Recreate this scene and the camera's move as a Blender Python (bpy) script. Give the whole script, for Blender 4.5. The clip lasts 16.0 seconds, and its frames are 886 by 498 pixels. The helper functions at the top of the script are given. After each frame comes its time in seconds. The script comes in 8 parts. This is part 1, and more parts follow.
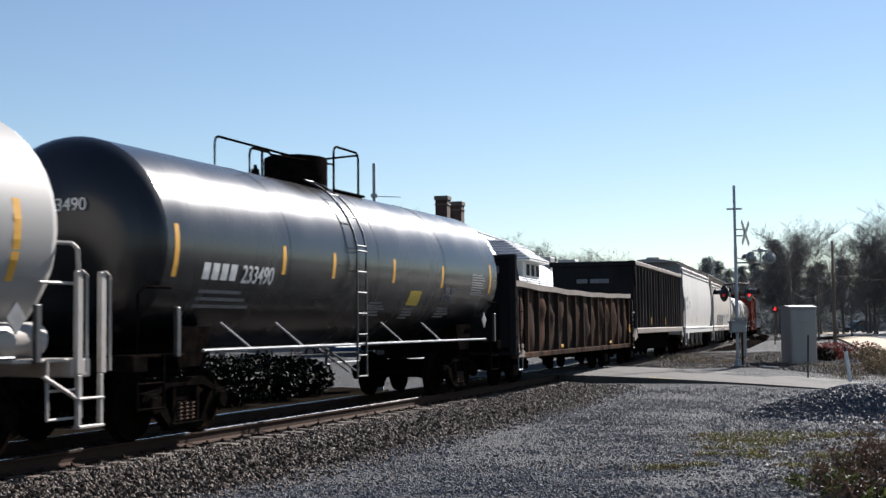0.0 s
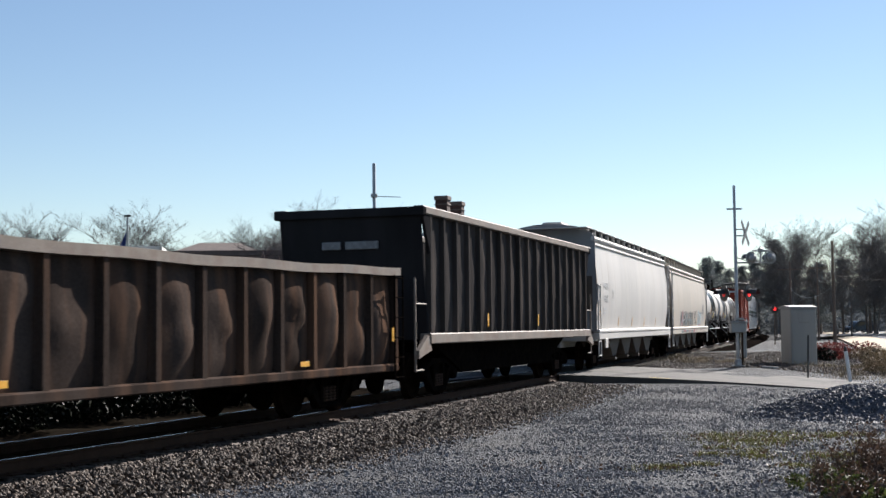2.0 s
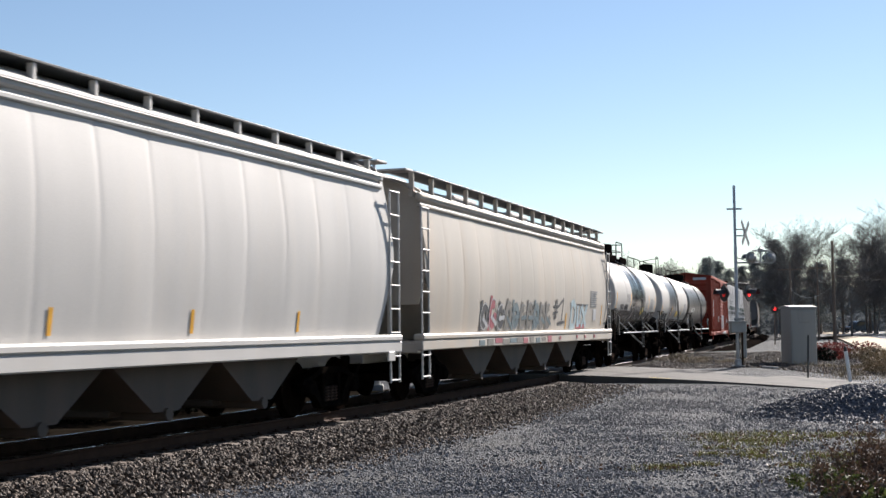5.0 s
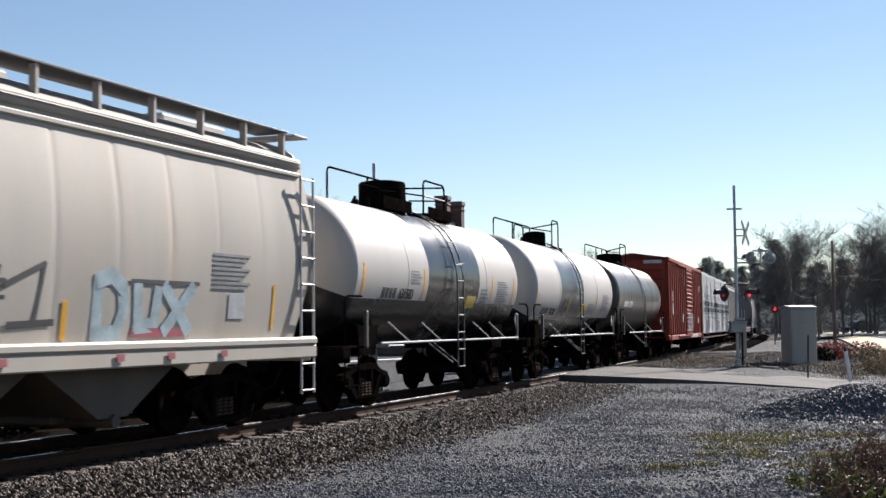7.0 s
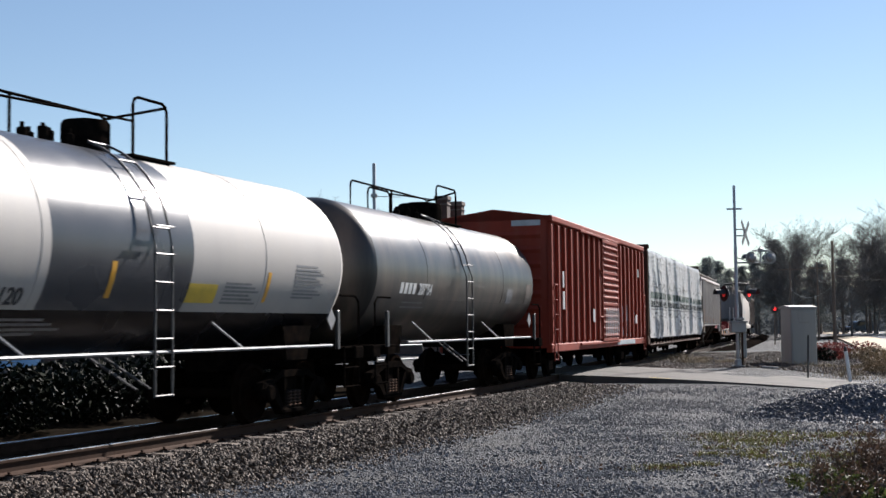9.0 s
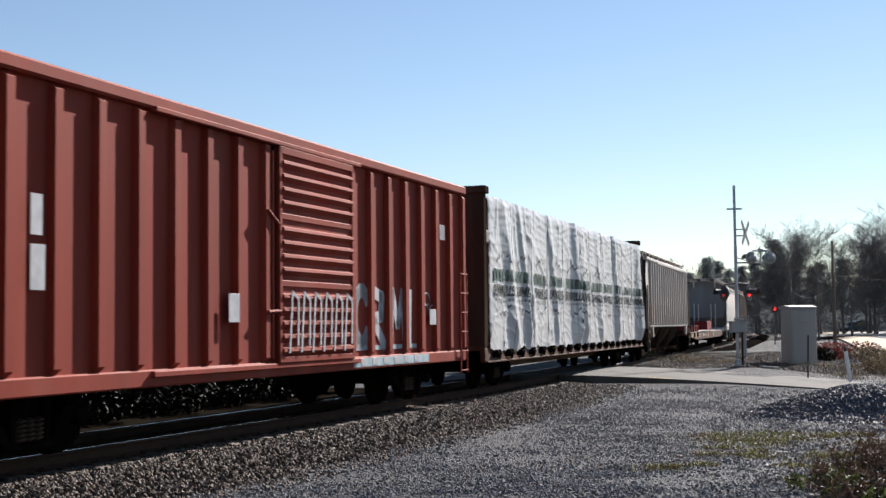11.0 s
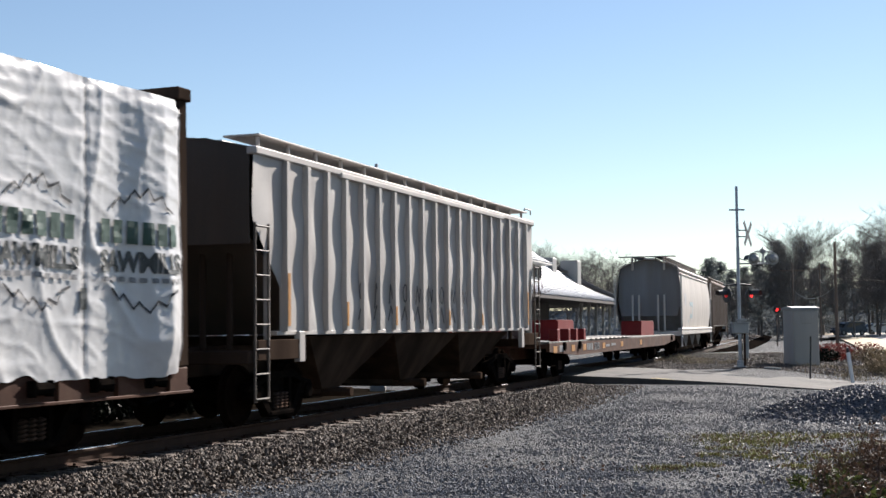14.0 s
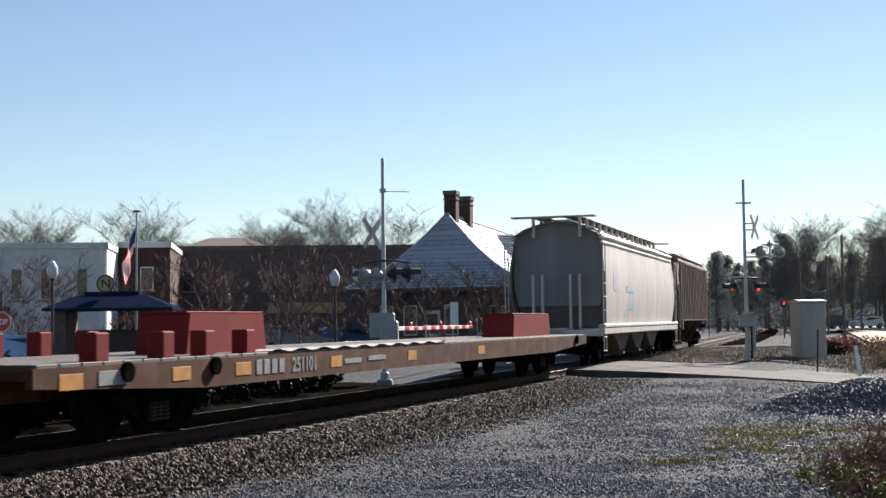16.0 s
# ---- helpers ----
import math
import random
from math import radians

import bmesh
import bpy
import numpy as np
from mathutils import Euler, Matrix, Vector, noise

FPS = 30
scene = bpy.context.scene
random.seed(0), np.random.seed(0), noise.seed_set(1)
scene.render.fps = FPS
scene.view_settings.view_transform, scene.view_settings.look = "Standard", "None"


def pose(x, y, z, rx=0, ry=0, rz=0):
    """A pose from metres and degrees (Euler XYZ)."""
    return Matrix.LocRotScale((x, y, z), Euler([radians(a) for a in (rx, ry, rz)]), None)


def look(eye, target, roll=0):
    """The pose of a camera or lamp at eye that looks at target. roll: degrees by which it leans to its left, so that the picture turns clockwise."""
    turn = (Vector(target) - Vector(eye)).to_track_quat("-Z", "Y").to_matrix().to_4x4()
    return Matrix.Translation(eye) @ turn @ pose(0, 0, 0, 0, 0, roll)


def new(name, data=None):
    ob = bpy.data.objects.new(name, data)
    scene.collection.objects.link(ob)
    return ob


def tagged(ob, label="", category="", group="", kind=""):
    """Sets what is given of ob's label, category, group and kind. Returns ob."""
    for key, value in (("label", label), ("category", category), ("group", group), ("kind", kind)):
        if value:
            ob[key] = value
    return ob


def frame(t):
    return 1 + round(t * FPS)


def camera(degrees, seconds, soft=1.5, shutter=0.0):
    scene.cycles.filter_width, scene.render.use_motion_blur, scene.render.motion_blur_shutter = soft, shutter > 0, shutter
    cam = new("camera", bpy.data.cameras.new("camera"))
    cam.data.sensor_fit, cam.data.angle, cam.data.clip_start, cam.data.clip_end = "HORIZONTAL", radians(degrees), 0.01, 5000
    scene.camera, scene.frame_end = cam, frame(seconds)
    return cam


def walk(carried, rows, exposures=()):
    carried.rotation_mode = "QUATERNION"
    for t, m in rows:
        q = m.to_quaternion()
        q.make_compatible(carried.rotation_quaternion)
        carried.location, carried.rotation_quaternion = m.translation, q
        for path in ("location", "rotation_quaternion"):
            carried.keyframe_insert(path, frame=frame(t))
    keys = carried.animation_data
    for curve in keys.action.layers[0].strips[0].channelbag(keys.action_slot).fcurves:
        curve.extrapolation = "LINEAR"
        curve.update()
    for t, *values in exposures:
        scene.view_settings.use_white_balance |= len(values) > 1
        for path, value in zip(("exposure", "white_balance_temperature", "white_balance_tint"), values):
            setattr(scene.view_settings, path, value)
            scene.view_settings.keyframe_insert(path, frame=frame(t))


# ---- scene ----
# World: z = 0 is the top of the rails, the camera stands beside the track and looks along +y.
cam = camera(37.645, 16.0, 1.5, 0.13)


def view(yaw, pitch, roll):
    return pose(0, 0, 1.453, 90 + 3.427 + pitch, 0, yaw) @ pose(0, 0, 0, 0, 0, -0.64 + roll)


walk(cam, [(t, view(a, b, c)) for t, a, b, c in (
    (0, 0, 0, 0), (4.2, 0, 0, 0), (9.2, 0, 0, 0), (13.2, 0, 0, 0), (13.6, -0.03, 0, -0.03), (14, 0.1, 0.03, 0.05),
    (14.25, 0.34, 0.13, 0.1), (14.5, 0.566, 0.238, 0.1), (15, 0.609, 0.295, 0.13), (15.3, 0.48, 0.33, 0.05), (15.5, 0.33, 0.35, 0), (15.6, 0.30, 0.29, -0.03),
    (15.7, 0.32, 0.075, -0.05), (15.8, 0.34, -0.075, -0.07), (15.9, 0.385, -0.19, -0.09), (16, 0.388, -0.225, -0.1))], exposures=((0, 1.14, 6380, 12), (2, 1.23, 6450, 12), (3.5, 1.33, 6650, 13), (8, 1.19, 6470, 13), (12, 1.29, 6600, 13), (16, 1.33, 6650, 12)))

# ---- light: low winter sun ahead and to the right, clear sky
SUN_AZ, SUN_EL = radians(35), radians(34)
sun_way = Vector((math.sin(SUN_AZ) * math.cos(SUN_EL), math.cos(SUN_AZ) * math.cos(SUN_EL), math.sin(SUN_EL)))
lamp = bpy.data.lights.new("sun", "SUN")
lamp.energy, lamp.angle, lamp.color = 5.0, radians(0.5), (1.0, 0.955, 0.895)
sun = new("sun", lamp)
sun.matrix_world = look(sun_way * 200, (0, 0, 0))
world = bpy.data.worlds.new("sky")
scene.world = world
world.use_nodes = True
sky = world.node_tree.nodes.new("ShaderNodeTexSky")
sky.sky_type, sky.sun_disc, sky.sun_elevation, sky.sun_rotation = "NISHITA", False, SUN_EL, SUN_AZ
sky.air_density, sky.dust_density, sky.ozone_density = 1.0, 0.05, 2.2
world.node_tree.links.new(sky.outputs[0], world.node_tree.nodes["Background"].inputs[0])
world.node_tree.nodes["Background"].inputs[1].default_value = 0.05


# ---- materials
def mat(name, col, rough=0.6, metal=0.0, var=0.25, scale=3.0, bump=0.15, fine=60.0, col2=None, stain=0.0, stain_col=(0.12, 0.06, 0.03), streak=False,
        rand=0.0, island=0.0, spec=None, bump_dist=0.01, emit=0.0, edge=(0.45, 0.7), trans=0.0):
    m = bpy.data.materials.new(name)
    m.use_nodes = True
    nt = m.node_tree
    N, L = nt.nodes, nt.links
    b = N["Principled BSDF"]
    b.inputs["Metallic"].default_value = metal
    if spec is not None:
        b.inputs["Specular IOR Level"].default_value = spec
    tc = N.new("ShaderNodeTexCoord")
    vec = tc.outputs["Object"]
    big = N.new("ShaderNodeTexNoise")
    big.inputs["Scale"].default_value, big.inputs["Detail"].default_value = scale, 5.0
    if streak:
        mp = N.new("ShaderNodeMapping")
        mp.inputs["Scale"].default_value = (1.0, 1.0, 0.12)
        L.new(vec, mp.inputs[0])
        L.new(mp.outputs[0], big.inputs["Vector"])
    else:
        L.new(vec, big.inputs["Vector"])
    small = N.new("ShaderNodeTexNoise")
    small.inputs["Scale"].default_value, small.inputs["Detail"].default_value = fine, 3.0
    L.new(vec, small.inputs["Vector"])
    c2 = col2 or tuple(c * (1 - var) for c in col)
    ramp = N.new("ShaderNodeMix")
    ramp.data_type = "RGBA"
    ramp.inputs[6].default_value, ramp.inputs[7].default_value = (*c2, 1), (*col, 1)
    rs = N.new("ShaderNodeMapRange")
    rs.inputs[1].default_value, rs.inputs[2].default_value = 0.35, 0.65
    L.new(big.outputs[0], rs.inputs[0])
    L.new(rs.outputs[0], ramp.inputs[0])
    out = ramp.outputs[2]
    grain = N.new("ShaderNodeMix")
    grain.data_type, grain.blend_type = "RGBA", "MULTIPLY"
    grain.inputs[0].default_value = 0.5
    gr = N.new("ShaderNodeMapRange")
    gr.inputs[1].default_value, gr.inputs[2].default_value, gr.inputs[3].default_value, gr.inputs[4].default_value = 0.3, 0.7, 1 - var, 1 + var * 0.4
    L.new(small.outputs[0], gr.inputs[0])
    L.new(out, grain.inputs[6])
    L.new(gr.outputs[0], grain.inputs[7])
    out = grain.outputs[2]
    if stain:
        st = N.new("ShaderNodeTexNoise")
        st.inputs["Scale"].default_value, st.inputs["Detail"].default_value = scale * 1.7, 8.0
        L.new(mp.outputs[0] if streak else vec, st.inputs["Vector"])
        sr = N.new("ShaderNodeMapRange")
        sr.inputs[1].default_value, sr.inputs[2].default_value, sr.inputs[4].default_value = edge[0], edge[1], stain
        L.new(st.outputs[0], sr.inputs[0])
        sm = N.new("ShaderNodeMix")
        sm.data_type = "RGBA"
        sm.inputs[7].default_value = (*stain_col, 1)
        L.new(sr.outputs[0], sm.inputs[0])
        L.new(out, sm.inputs[6])
        out = sm.outputs[2]
    if rand or island:
        src = N.new("ShaderNodeObjectInfo").outputs["Random"] if rand else N.new("ShaderNodeNewGeometry").outputs["Random Per Island"]
        k = rand or island
        rr = N.new("ShaderNodeMapRange")
        rr.inputs[3].default_value, rr.inputs[4].default_value = 1 - k, 1 + k
        L.new(src, rr.inputs[0])
        rm = N.new("ShaderNodeMix")
        rm.data_type, rm.blend_type = "RGBA", "MULTIPLY"
        rm.inputs[0].default_value = 1.0
        L.new(out, rm.inputs[6])
        L.new(rr.outputs[0], rm.inputs[7])
        out = rm.outputs[2]
    L.new(out, b.inputs["Base Color"])
    rg = N.new("ShaderNodeMapRange")
    rg.inputs[3].default_value, rg.inputs[4].default_value = max(0.03, rough - 0.1), min(1, rough + 0.1)
    L.new(big.outputs[0], rg.inputs[0])
    L.new(rg.outputs[0], b.inputs["Roughness"])
    if bump:
        bp = N.new("ShaderNodeBump")
        bp.inputs["Strength"].default_value, bp.inputs["Distance"].default_value = bump, bump_dist
        L.new(small.outputs[0], bp.inputs["Height"])
        L.new(bp.outputs[0], b.inputs["Normal"])
    if emit:
        L.new(out, b.inputs["Emission Color"])
        b.inputs["Emission Strength"].default_value = emit
    if trans:
        tl, mx = N.new("ShaderNodeBsdfTranslucent"), N.new("ShaderNodeMixShader")
        mx.inputs[0].default_value = trans
        L.new(out, tl.inputs["Color"])
        L.new(b.outputs[0], mx.inputs[1])
        L.new(tl.outputs[0], mx.inputs[2])
        L.new(mx.outputs[0], N["Material Output"].inputs["Surface"])
    return m


M_BLACK = mat("black_tank_paint", (0.009, 0.0095, 0.012), 0.26, var=0.3, scale=0.8, bump=0.01, streak=True, stain=0.25, stain_col=(0.022, 0.019, 0.017))
M_WHITE = mat("white_tank_paint", (0.400, 0.380, 0.360), 0.6, spec=0.25, var=0.1, scale=0.7, bump=0.03, streak=True, stain=0.35, stain_col=(0.46, 0.42, 0.37))
M_TANKGREY = mat("light_grey_tank_paint", (0.315, 0.308, 0.297), 0.55, spec=0.3, var=0.12, scale=0.7, bump=0.03, streak=True, stain=0.3, stain_col=(0.35, 0.3, 0.26))
M_RUSTTANK = mat("worn_black_tank_paint", (0.03, 0.028, 0.026), 0.34, var=0.4, scale=0.9, bump=0.06, streak=True, stain=0.65, stain_col=(0.12, 0.088, 0.066), edge=(0.46, 0.66))
# Gear black deepened for the shade beneath the cars.
M_DARK = mat("shade_deep_black_gear", (0.007, 0.006, 0.0055), 0.95, var=0.4, scale=4, bump=0.2, spec=0.0, stain=0.4, stain_col=(0.02, 0.014, 0.01))
# Wheel rust darkened likewise for the shade beneath.
M_WHEEL = mat("shade_dark_rusty_steel", (0.012, 0.008, 0.006), 0.75, spec=0.0, metal=0.0, var=0.4, scale=6, bump=0.2)
M_TREAD = mat("polished_wheel_tread", (0.45, 0.45, 0.46), 0.25, metal=1.0, var=0.2, scale=8, bump=0.02)
M_RUST = mat("weathered_brown_gondola_steel", (0.066, 0.051, 0.044), 0.8, spec=0.0, var=0.45, scale=1.6, bump=0.3, fine=25, streak=True, stain=0.6, stain_col=(0.15, 0.085, 0.055))
M_DKSTEEL = mat("dark_grey_gondola_paint", (0.068, 0.062, 0.060), 0.75, spec=0.0, var=0.4, scale=1.4, bump=0.2, streak=True, stain=0.55, stain_col=(0.14, 0.115, 0.10))
# Gondola ends face away from the sun; their shade is put into the colour.
M_DKEND = mat("shade_black_end_paint", (0.03, 0.029, 0.031), 0.85, spec=0.0, var=0.35, scale=1.4, bump=0.15, streak=True)
M_SILLRUST = mat("tan_weathered_sill", (0.200, 0.162, 0.130), 0.7, var=0.3, scale=2, bump=0.2, stain=0.6, stain_col=(0.12, 0.07, 0.045))
M_HOPPER = mat("dusty_white_hopper_paint", (0.500, 0.478, 0.450), 0.6, var=0.12, scale=0.9, bump=0.04, streak=True, stain=0.4, stain_col=(0.52, 0.47, 0.41), edge=(0.5, 0.75))
M_HOPPER2 = mat("cream_hopper_paint", (0.400, 0.360, 0.310), 0.6, var=0.12, scale=0.9, bump=0.04, streak=True, stain=0.4, stain_col=(0.45, 0.33, 0.22), edge=(0.5, 0.78))
M_HOPGREY = mat("weathered_grey_hopper_paint", (0.440, 0.410, 0.385), 0.65, var=0.18, scale=1.1, bump=0.06, streak=True, stain=0.5, stain_col=(0.28, 0.22, 0.18), edge=(0.45, 0.72))
M_HOPDIRT = mat("dirty_grey_hopper_paint", (0.500, 0.460, 0.420), 0.6, var=0.15, scale=1.0, bump=0.05, streak=True, stain=0.45, stain_col=(0.26, 0.21, 0.17), edge=(0.45, 0.75))
# Grimy tan, darkened further for the shade under hoppers and in end recesses.
M_HOPTAN = mat("grimy_shade_dark_tan", (0.085, 0.065, 0.051), 0.75, var=0.35, scale=1.4, bump=0.1, streak=True, stain=0.5, stain_col=(0.09, 0.06, 0.045))
M_HOPBROWN = mat("brown_hopper_paint", (0.210, 0.160, 0.130), 0.65, var=0.3, scale=1.3, bump=0.1, streak=True, stain=0.5, stain_col=(0.09, 0.06, 0.045))
M_BOX = mat("boxcar_red_paint", (0.255, 0.041, 0.024), 0.7, spec=0.15, var=0.25, scale=1.2, bump=0.08, streak=True, stain=0.4, stain_col=(0.22, 0.085, 0.06), edge=(0.48, 0.75))
M_FLAT = mat("faded_brown_flat_car_paint", (0.078, 0.032, 0.019), 0.75, spec=0.15, var=0.35, scale=1.5, bump=0.1, stain=0.5, stain_col=(0.12, 0.07, 0.045))
M_DECK = mat("worn_deck_boards", (0.110, 0.097, 0.085), 0.75, var=0.3, scale=2, bump=0.2)
M_PALEWOOD = mat("pale_deck_timber", (0.46, 0.42, 0.37), 0.75, var=0.25, scale=2, bump=0.2)
M_REDBOX = mat("red_bulkhead_paint", (0.178, 0.017, 0.017), 0.75, spec=0.15, var=0.25, scale=1.3, bump=0.05, stain=0.3, stain_col=(0.16, 0.04, 0.035))
M_WRAP = mat("white_lumber_wrap", (0.520, 0.510, 0.505), 0.33, var=0.05, scale=1.2, bump=0.14, fine=9, bump_dist=0.03)
M_WRAPSEAM = mat("grey_wrap_strap", (0.25, 0.25, 0.26), 0.5)
M_YELLOW = mat("yellow_reflector", (0.75, 0.38, 0.04), 0.4, var=0.15, scale=8, bump=0)
M_TEXTW = mat("white_stencil_paint", (0.72, 0.72, 0.70), 0.6, var=0.2, scale=10, bump=0)
M_TEXTG = mat("faded_grey_stencil_paint", (0.22, 0.22, 0.225), 0.6, var=0.3, scale=10, bump=0)
M_FAINT = mat("faint_grey_stencil_paint", (0.500, 0.500, 0.500), 0.6, var=0.3, scale=10, bump=0)
M_TEXTK = mat("dark_stencil_paint", (0.04, 0.04, 0.045), 0.6, var=0.2, scale=10, bump=0)
M_GREEN = mat("dark_green_print", (0.016, 0.055, 0.038), 0.5, var=0.15, scale=6, bump=0)
M_PRINTK = mat("black_print", (0.03, 0.035, 0.035), 0.5, var=0.15, scale=6, bump=0)
M_YPANEL = mat("yellow_panel_paint", (0.72, 0.50, 0.06), 0.5, var=0.15, scale=6, bump=0)
M_GRAF = mat("blue_graffiti_paint", (0.360, 0.460, 0.500), 0.6, var=0.3, scale=5, bump=0)
M_GRAFW = mat("pale_graffiti_paint", (0.440, 0.445, 0.460), 0.6, var=0.25, scale=5, bump=0)
M_GRAFK = mat("black_graffiti_paint", (0.035, 0.035, 0.04), 0.6, var=0.2, scale=5, bump=0)
M_GRAFR = mat("red_graffiti_paint", (0.33, 0.07, 0.09), 0.6, var=0.25, scale=5, bump=0)
M_WHITEBAR = mat("galvanised_grab_iron", (0.425, 0.416, 0.408), 0.5, metal=0.2, var=0.2, scale=9, bump=0.02)
M_PALEGEAR = mat("pale_pinkish_white_paint", (0.442, 0.404, 0.370), 0.55, var=0.15, scale=3, bump=0.03, stain=0.4, stain_col=(0.28, 0.2, 0.15))
M_DKBAR = mat("dark_grey_ladder_steel", (0.045, 0.045, 0.047), 0.5, metal=0.2, var=0.2, scale=9, bump=0.02)
M_SILVER = mat("galvanised_steel", (0.30, 0.305, 0.31), 0.45, metal=0.5, var=0.2, scale=5, bump=0.03)


# ---- mesh building
class Geo:
    """Collects vertices and faces of one mesh."""

    def __init__(self):
        self.v, self.f = [], []

    def add(self, verts, faces):
        n = len(self.v)
        self.v += [tuple(p) for p in verts]
        self.f += [tuple(i + n for i in f) for f in faces]
        return self

    def box(self, x0, x1, y0, y1, z0, z1, c=0.012):
        c = min(c, 0.45 * abs(x1 - x0), 0.45 * abs(y1 - y0), 0.45 * abs(z1 - z0))
        cx, cy, cz = (x0 + x1) / 2, (y0 + y1) / 2, (z0 + z1) / 2
        hx, hy, hz = abs(x1 - x0) / 2, abs(y1 - y0) / 2, abs(z1 - z0) / 2
        v, idx = [], {}
        for sx in (-1, 1):
            for sy in (-1, 1):
                for sz in (-1, 1):
                    for k in range(3):
                        d = [hx - c, hy - c, hz - c]
                        d[k] += c
                        idx[sx, sy, sz, k] = len(v)
                        v.append((cx + sx * d[0], cy + sy * d[1], cz + sz * d[2]))
        f = []
        for s in (-1, 1):
            q = lambda k, o: [idx[o[0], o[1], o[2], k]]
            ring = ((-1, -1), (1, -1), (1, 1), (-1, 1))
            f.append([idx[s, a, b, 0] for a, b in ring][::s])
            f.append([idx[b, s, a, 1] for a, b in ring][::s])
            f.append([idx[a, b, s, 2] for a, b in ring][::s])
        for a in (-1, 1):
            for b in (-1, 1):
                f.append([idx[a, b, -1, 0], idx[a, b, 1, 0], idx[a, b, 1, 1], idx[a, b, -1, 1]][::-a * b])
                f.append([idx[a, -1, b, 0], idx[a, -1, b, 2], idx[a, 1, b, 2], idx[a, 1, b, 0]][::-a * b])
                f.append([idx[-1, a, b, 1], idx[1, a, b, 1], idx[1, a, b, 2], idx[-1, a, b, 2]][::-a * b])
                for d in (-1, 1):
                    f.append([idx[a, b, d, 0], idx[a, b, d, 1], idx[a, b, d, 2]][::a * b * d])
        return self.add(v, f)

    def tube(self, pts, r, n=8, closed=False):
        pts = [Vector(p) for p in pts]
        v, f = [], []
        up = Vector((0, 0, 1))
        for i, p in enumerate(pts):
            a = (pts[min(i + 1, len(pts) - 1)] - pts[max(i - 1, 0)]).normalized()
            s = a.cross(up)
            if s.length < 0.05:
                s = a.cross(Vector((0, 1, 0)))
            s.normalize()
            u = s.cross(a)
            rr = r[i] if isinstance(r, (list, tuple)) else r
            for k in range(n):
                t = 2 * math.pi * k / n
                v.append(p + (s * math.cos(t) + u * math.sin(t)) * rr)
        for i in range(len(pts) - 1):
            for k in range(n):
                f.append((i * n + k, i * n + (k + 1) % n, (i + 1) * n + (k + 1) % n, (i + 1) * n + k))
        f.append(tuple(range(n))[::-1])
        f.append(tuple((len(pts) - 1) * n + k for k in range(n)))
        return self.add(v, f)

    def lathe(self, prof, axis, n=32, a0=0.0, a1=2 * math.pi):
        """prof: (along, radius) pairs; axis 'x', 'y' or 'z' through the origin."""
        full = abs(a1 - a0 - 2 * math.pi) < 1e-6
        cnt = n if full else n + 1
        v, f = [], []
        for d, r in prof:
            for k in range(cnt):
                t = a0 + (a1 - a0) * k / n
                c, s = r * math.cos(t), r * math.sin(t)
                v.append({"x": (d, c, s), "y": (s, d, c), "z": (c, s, d)}[axis])
        for i in range(len(prof) - 1):
            for k in range(n):
                k2 = (k + 1) % cnt
                f.append((i * cnt + k, i * cnt + k2, (i + 1) * cnt + k2, (i + 1) * cnt + k))
        return self.add(v, f)

    def moved(self, other, x, y, z):
        return self.add([(p[0] + x, p[1] + y, p[2] + z) for p in other.v], other.f)

    def prism(self, poly, x0, x1):
        """A polygon of (y, z) pairs drawn out along x."""
        n = len(poly)
        v = [(x0, *p) for p in poly] + [(x1, *p) for p in poly]
        f = [(i, (i + 1) % n, n + (i + 1) % n, n + i) for i in range(n)] + [tuple(range(n))[::-1], tuple(range(n, 2 * n))]
        return self.add(v, f)

    def slab(self, poly, y0, y1):
        """A polygon of (x, z) pairs drawn out along y."""
        n = len(poly)
        v = [(p[0], y0, p[1]) for p in poly] + [(p[0], y1, p[1]) for p in poly]
        f = [(i, (i + 1) % n, n + (i + 1) % n, n + i) for i in range(n)] + [tuple(range(n))[::-1], tuple(range(n, 2 * n))]
        return self.add(v, f)

    def plate(self, poly, z0, z1):
        """A polygon of (x, y) pairs drawn out along z."""
        n = len(poly)
        v = [(p[0], p[1], z0) for p in poly] + [(p[0], p[1], z1) for p in poly]
        f = [(i, (i + 1) % n, n + (i + 1) % n, n + i) for i in range(n)] + [tuple(range(n))[::-1], tuple(range(n, 2 * n))]
        return self.add(v, f)

    def grid(self, nx, ny, fn, back=0.0):
        v = [fn(i / nx, j / ny) for j in range(ny + 1) for i in range(nx + 1)]
        f = [(j * (nx + 1) + i, j * (nx + 1) + i + 1, (j + 1) * (nx + 1) + i + 1, (j + 1) * (nx + 1) + i) for j in range(ny) for i in range(nx)]
        return self.add(v, f)

    def mesh(self, name, smooth=False):
        me = bpy.data.meshes.new(name)
        me.from_pydata(self.v, [], self.f)
        bm = bmesh.new()
        bm.from_mesh(me)
        bmesh.ops.recalc_face_normals(bm, faces=bm.faces)
        bm.to_mesh(me)
        bm.free()
        if smooth:
            me.polygons.foreach_set("use_smooth", [True] * len(me.polygons))
            me.set_sharp_from_angle(angle=radians(38))
        return me


def part(name, geo, material, parent, label="", smooth=False, at=None):
    me = geo.mesh(name, smooth) if isinstance(geo, Geo) else geo
    if not me.materials:
        me.materials.append(material)
    ob = new(name, me)
    if parent is not None:
        ob.parent = parent
    if at is not None:
        ob.matrix_basis = at
    return tagged(ob, label)


def thing(name, m, label, category, group="", kind=""):
    ob = new(name)
    ob.empty_display_size = 0.2
    ob.matrix_basis = m
    return tagged(ob, label, category, group, kind)


